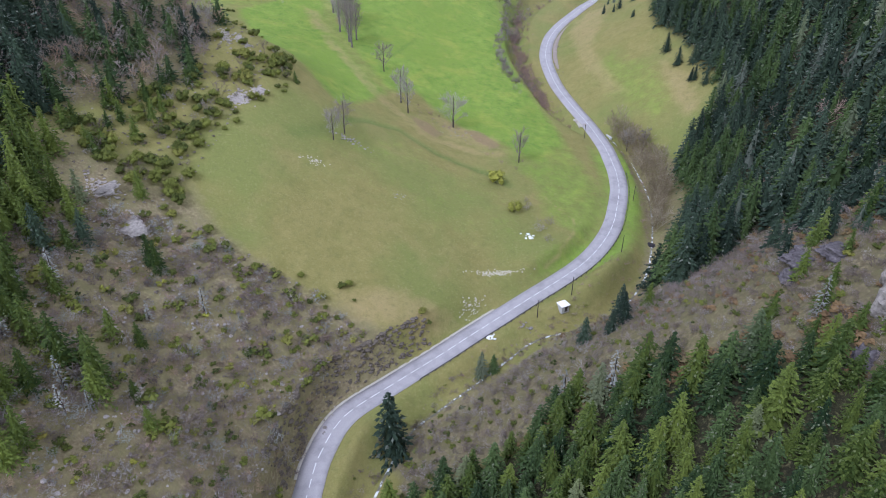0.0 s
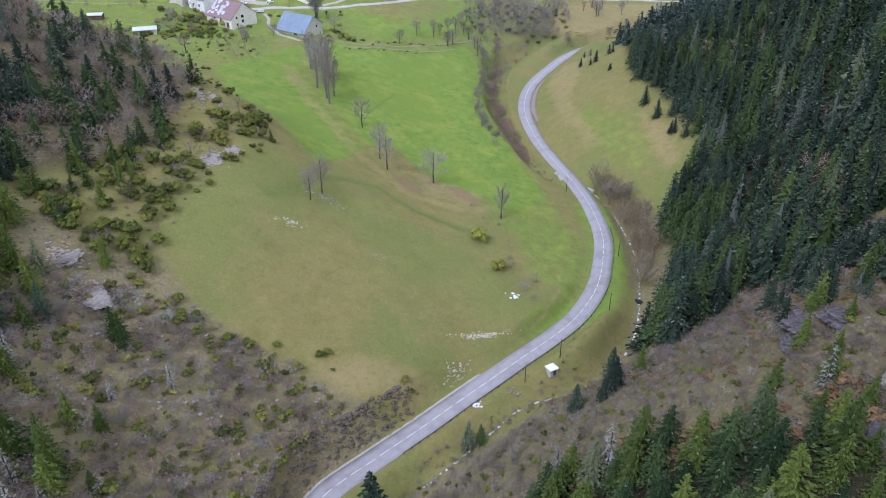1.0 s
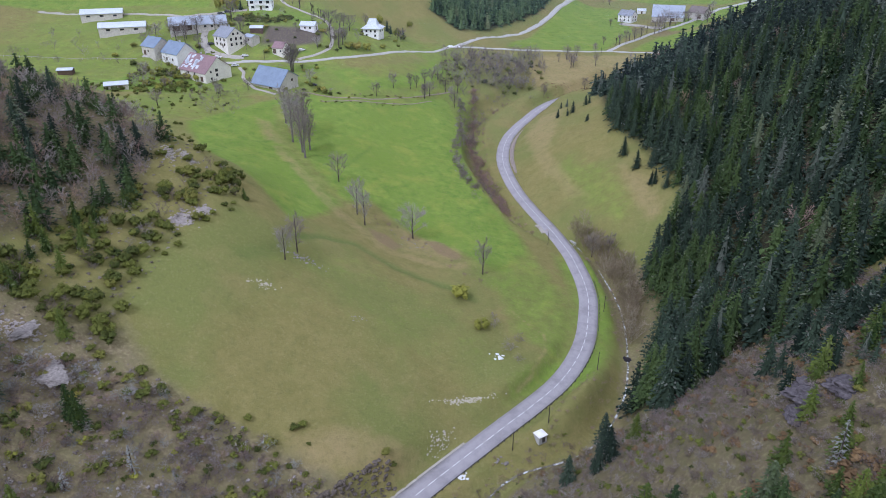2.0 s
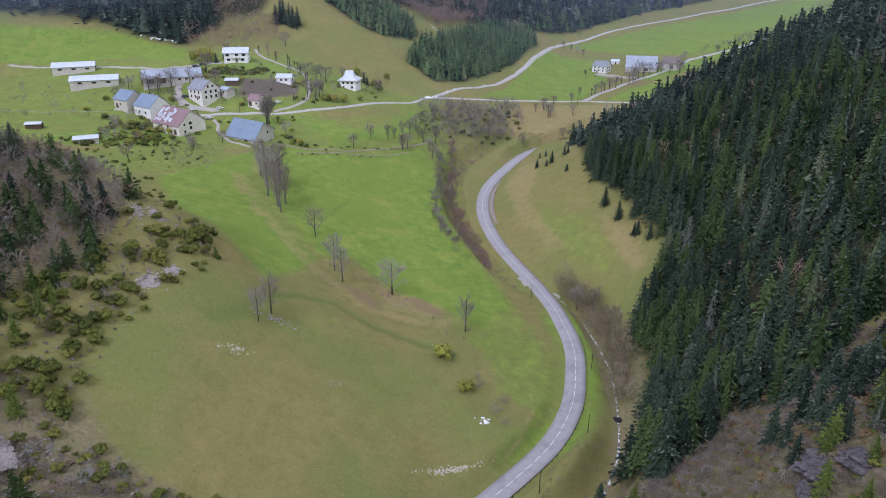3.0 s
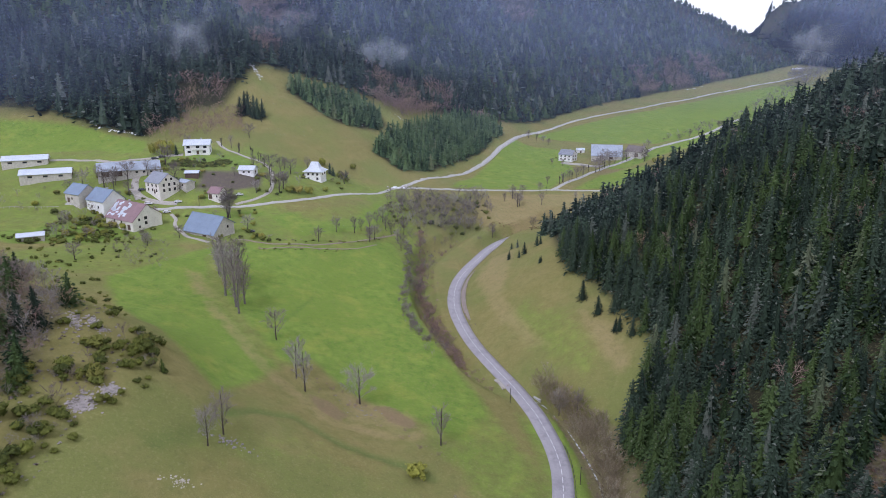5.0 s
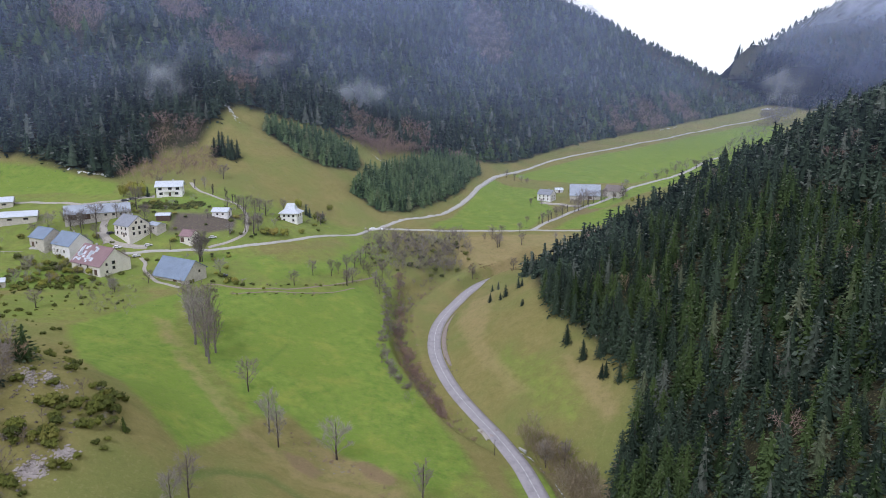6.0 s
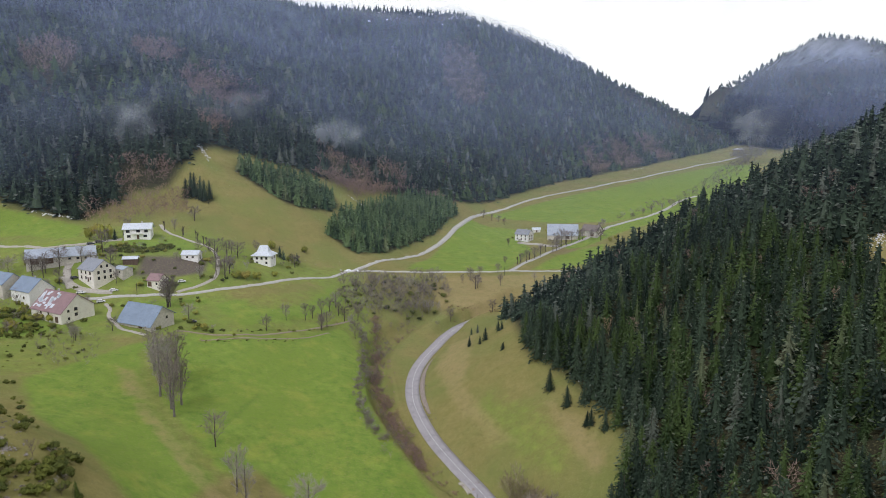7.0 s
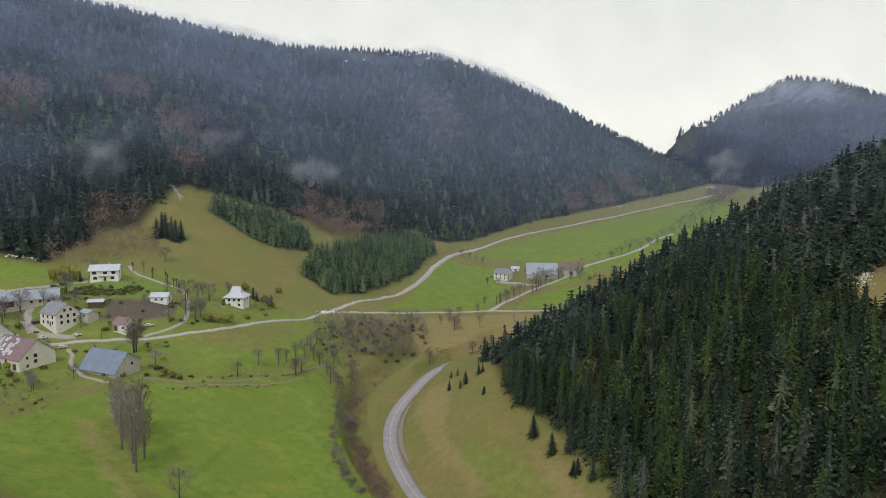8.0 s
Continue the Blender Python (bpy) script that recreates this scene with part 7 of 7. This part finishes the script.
# snow remnants at the edge of the woods
for cx, cy, dx, dy, turn, cnt in ((-63.5, 655, 5, 1.0, 120, 50), (-148, 562, 9, 0.7, -22, 70), (300, 900, 6, 1.2, 40, 40), (245, 850, 6, 0.8, 40, 30), (503, 990, 10, 1.4, 25, 50), (111, 345, 3.5, 0.4, 110, 22), (113, 318, 3.5, 0.35, 95, 22), (115, 303, 1.5, 0.4, 40, 10), (222, 284, 5, 1.6, 40, 150), (195, 263, 2.2, 1.6, 0, 60), (730, 1096, 3, 3, 60, 60), (212, 1195, 40, 4, 10, 90), (300, 1190, 40, 4, 20, 70), (62, 668, 7, 0.6, -40, 30), (12, 637, 8, 0.5, -25, 30)):
    strewn(cx, cy, dx, dy, turn, cnt, 0.3, 0.65 if cy < 400 else 1.3 if cy < 1000 else 5, "snow_patch", "remnant of old snow at the edge of the wood", SNOW, int(cx) % 97 + 50)

# guard rail along the outer edge of the road
rail = new("guard_rail")
tagged(rail, "low dark guard rail along the road edge", "guard rail", kind="")
post_me = bpy.data.meshes.new("post")
post_me.from_pydata([(a, b, z) for z in (-0.5, 0.75) for a, b in ((-0.09, -0.09), (0.09, -0.09), (0.09, 0.09), (-0.09, 0.09))], [], CUBE)
post_me.materials.append(METAL_DARK)
arc_from, arc_to = float(np.interp(138, ROAD[:, 1], arc)), float(np.interp(246, ROAD[:, 1], arc))
for s in np.arange(arc_from, arc_to, 2.6):
    x, y, z, a = on_road(s, -HALF_ROAD - 0.35)
    o = new("post", post_me)
    o.parent = rail
    o.matrix_local = pose(x, y, z, 0, 0, math.degrees(a))
beam = np.array([on_road(s, -HALF_ROAD - 0.33)[:3] for s in np.arange(arc_from, arc_to, 1.3)])
o = ribbon("beam", beam, [(0.0, 0.45), (0.06, 0.47), (0.06, 0.68), (0.0, 0.70), (0.0, 0.45)], 0.0, METAL_DARK)
o.parent = rail

# utility poles
WOOD_POLE = surface("tarred_pole", (0.05, 0.043, 0.037), (0.11, 0.095, 0.08), 3, 0.9, 0.01)
for x, y in ((27.5, 159), (58, 188.5), (38, 164.5), (60.2, 274), (70, 224), (150, 530), (-78, 447)):
    p = new("utility_pole")
    p.matrix_world = pose(x, y, height_at(x, y) - 0.4)
    k = 8
    ring = [(math.cos(6.283 * i / k), math.sin(6.283 * i / k)) for i in range(k)]
    part("shaft", [(0.14 * c, 0.14 * d, 0) for c, d in ring] + [(0.09 * c, 0.09 * d, 6.6) for c, d in ring], [(i, (i + 1) % k, k + (i + 1) % k, k + i) for i in range(k)] + [tuple(range(k, 2 * k))], WOOD_POLE, p)
    box("bracket", -0.04, 0.3, -0.05, 0.05, 6.2, 6.3, METAL_DARK, p)
    tagged(p, "dark wooden utility pole beside the road", "pole", "utility poles")

# dark tarpaulin heap by the stream, pale headwall at the culvert, pale wall by the bend
o = rock(71.6, 200.5, 2.2, 3.0, 1.2, "dark heap under a tarpaulin beside the stream", 2, 30, 0.1)
o.name = "tarpaulin_heap"
o.data = o.data.copy()
o.data.materials[0] = surface("dark_tarpaulin", (0.02, 0.018, 0.022), (0.05, 0.045, 0.05), 1, 0.7, 0.02)
for x, y, turn, ln, label in ((71.5, 277, 118, 3.4, "pale concrete headwall of the culvert beside the road"),):
    w = new("retaining_wall")
    w.matrix_world = pose(x, y, height_at(x, y), 0, 0, turn)
    box("wall_body", -ln / 2, ln / 2, -0.3, 0.3, -1.5, 0.5, CONCRETE, w)
    box("coping", -ln / 2 - 0.1, ln / 2 + 0.1, -0.4, 0.4, 0.5, 0.65, CONCRETE, w)
    tagged(w, label, "wall")

# pasture fence behind the hamlet
FENCE = surface("pale_fence_wood", (0.45, 0.44, 0.42), (0.62, 0.61, 0.58), 3, 0.9, 0.01)
fence = new("fence")
tagged(fence, "pale wooden post and rail fence across the pasture", "fence")
stake = bpy.data.meshes.new("post")
stake.from_pydata([(a, b, z) for z in (-0.3, 1.2) for a, b in ((-0.08, -0.08), (0.08, -0.08), (0.08, 0.08), (-0.08, 0.08))], [], CUBE)
stake.materials.append(FENCE)
run = spline([(-228, 443), (-207, 445), (-174, 446), (-152, 447)], 3.0)
for a, b in zip(run, run[1:]):
    o = new("post", stake)
    o.parent = fence
    o.matrix_local = pose(a[0], a[1], height_at(*a))
    za, zb = height_at(*a) + 0.9, height_at(*b) + 0.9
    part("board", [(a[0], a[1], za - 0.1), (b[0], b[1], zb - 0.1), (b[0], b[1] + 0.05, zb - 0.1), (a[0], a[1] + 0.05, za - 0.1), (a[0], a[1], za + 0.1), (b[0], b[1], zb + 0.1), (b[0], b[1] + 0.05, zb + 0.1), (a[0], a[1] + 0.05, za + 0.1)], CUBE, FENCE, fence)

# ---------------------------------------------------------------- low cloud, mist and painted haze
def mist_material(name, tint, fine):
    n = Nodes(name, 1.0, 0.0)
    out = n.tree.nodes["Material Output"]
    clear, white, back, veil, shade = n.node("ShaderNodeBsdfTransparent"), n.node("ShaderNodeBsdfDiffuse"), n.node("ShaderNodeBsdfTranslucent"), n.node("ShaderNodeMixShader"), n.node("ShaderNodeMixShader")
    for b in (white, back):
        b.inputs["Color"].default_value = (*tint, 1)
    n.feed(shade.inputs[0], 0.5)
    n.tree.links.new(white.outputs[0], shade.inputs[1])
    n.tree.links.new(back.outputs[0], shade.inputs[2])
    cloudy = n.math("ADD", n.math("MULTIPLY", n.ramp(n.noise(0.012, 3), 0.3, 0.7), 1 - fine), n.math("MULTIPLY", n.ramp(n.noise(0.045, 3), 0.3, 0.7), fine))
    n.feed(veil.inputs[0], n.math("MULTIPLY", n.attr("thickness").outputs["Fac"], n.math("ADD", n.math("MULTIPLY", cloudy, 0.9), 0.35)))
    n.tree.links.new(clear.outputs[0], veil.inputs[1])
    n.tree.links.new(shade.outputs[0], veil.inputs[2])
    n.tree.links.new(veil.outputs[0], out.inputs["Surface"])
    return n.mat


# blue tint of the sheets that stand in for distance haze
HAZE = mist_material("painted_blue_haze", (0.51, 0.625, 1.0), 0.15)
CLOUD = mist_material("torn_mist", (0.86, 0.92, 1.0), 0.55)


def mist_layer(name, x, y, lift, density, label, material=HAZE):
    """A thin translucent sheet of mist or painted haze hanging over the land."""
    me = grid_mesh(name, x, y, ground(x, y) + lift)
    float_attribute(me, "thickness", density)
    me.materials.append(material)
    return tagged(new(name, me), label, "mist", kind="structure")


# added bluish sheets above both mountains imitate the haze of distance
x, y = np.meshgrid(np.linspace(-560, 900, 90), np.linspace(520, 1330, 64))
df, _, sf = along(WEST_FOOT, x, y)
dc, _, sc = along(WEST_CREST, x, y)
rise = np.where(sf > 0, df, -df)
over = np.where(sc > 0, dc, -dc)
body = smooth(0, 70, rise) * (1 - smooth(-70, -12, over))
mist_layer("mountain_haze_sheet", x, y, 22 + 0 * x, body * (0.13 + 0.12 * smooth(60, 300, rise)), "thin bluish sheet painting haze over the mountain forest")
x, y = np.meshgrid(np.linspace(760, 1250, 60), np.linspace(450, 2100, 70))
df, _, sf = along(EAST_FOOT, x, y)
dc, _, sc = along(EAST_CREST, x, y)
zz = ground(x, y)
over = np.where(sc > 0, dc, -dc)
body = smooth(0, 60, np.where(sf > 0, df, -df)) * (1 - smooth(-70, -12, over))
mist_layer("far_haze_sheet", x, y, 24 + 0 * x, body * (0.17 + 0.10 * smooth(120, 250, zz)), "blue sheet painting haze over the far mountain")
mist_layer("cloud_cap", x, y, 14 + 0 * x, smooth(0, 60, np.where(sf > 0, df, -df)) * (1 - smooth(-50, 5, over)) * 0.85 * smooth(215, 320, zz), "white cloud lying on the far summit", CLOUD)
def curtain(name, x, y, z, density, label, material=CLOUD):
    """Mist standing upright in the air; z is its height above the sea of the valley floor."""
    return mist_layer(name, x, y, z - ground(x, y), density, label, material)


# torn wisps, two veils deep, standing before the trees
for cx, cy, cz, rx, rz, k in ((-37, 733, 147, 24, 40, 0.38), (-115, 634, 133, 28, 44, 0.3), (42, 740, 125, 42, 25, 0.3), (628, 913, 142, 60, 40, 0.3), (-60, 700, 150, 60, 20, 0.1)):
    for n_veil, (dx, dy, f) in enumerate(((0, 0, 1.0), (6, 14, 0.7))):
        u, v = np.meshgrid(np.linspace(-1, 1, 40), np.linspace(-1, 1, 40))
        x, y, z = cx + dx + u * rx + v * rz * 0.25, cy + dy + u * 6, cz + v * rz
        rr = np.hypot(u + 0.35 * waves(x, z, 26, cx + n_veil), v + 0.3 * waves(x, z, 33, cy))
        curtain("mist_wisp", x, y, z, f * k * np.exp(-(rr / 0.45) ** 2) * (1 - smooth(0.5, 0.96, np.hypot(u, v))), "torn wisp of mist drifting before the trees")
# low cloud trailing along the crests
for crest, lo, hi, back, k in ((WEST_CREST, 1, 8, 24, 0.4),):
    p = spline(crest[lo:hi], 12.0)
    for step in range(2):
        off = back * (0.5 + step)
        away = p[:, :2] - np.array([2.0, 60.0])
        away /= np.linalg.norm(away, axis=1)[:, None]
        a, h = np.meshgrid(np.arange(len(p)), np.linspace(0, 1, 14), indexing="ij")
        x, y = p[a, 0] - away[a, 0] * off, p[a, 1] - away[a, 1] * off
        foot = ground(x, y)
        tall = 26
        ends = smooth(0, 5, a) * (1 - smooth(len(p) - 6, len(p) - 1, a))
        patchy = np.clip(0.55 + 0.45 * waves(x, h * 30, 150, 3.0 + step) + 0.25 * waves(x, h * tall, 47, step), 0, 1.2)
        curtain("crest_cloud", x, y, foot + 2 + h * tall, k * ends * patchy * smooth(0.0, 0.4, h) * (1 - smooth(0.4, 0.85, h)), "low cloud trailing along the mountain crest")
# distance haze painted by thin blue veils standing across the valley, one behind another
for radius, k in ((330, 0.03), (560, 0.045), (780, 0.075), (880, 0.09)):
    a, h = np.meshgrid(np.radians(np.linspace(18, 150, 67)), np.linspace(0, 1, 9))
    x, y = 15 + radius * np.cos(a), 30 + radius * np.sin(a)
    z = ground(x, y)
    mist_layer("haze_veil", x, y, h * np.maximum(420 - z, 60), k * smooth(0, 0.12, h), "faint blue sheet standing in for haze across the valley")
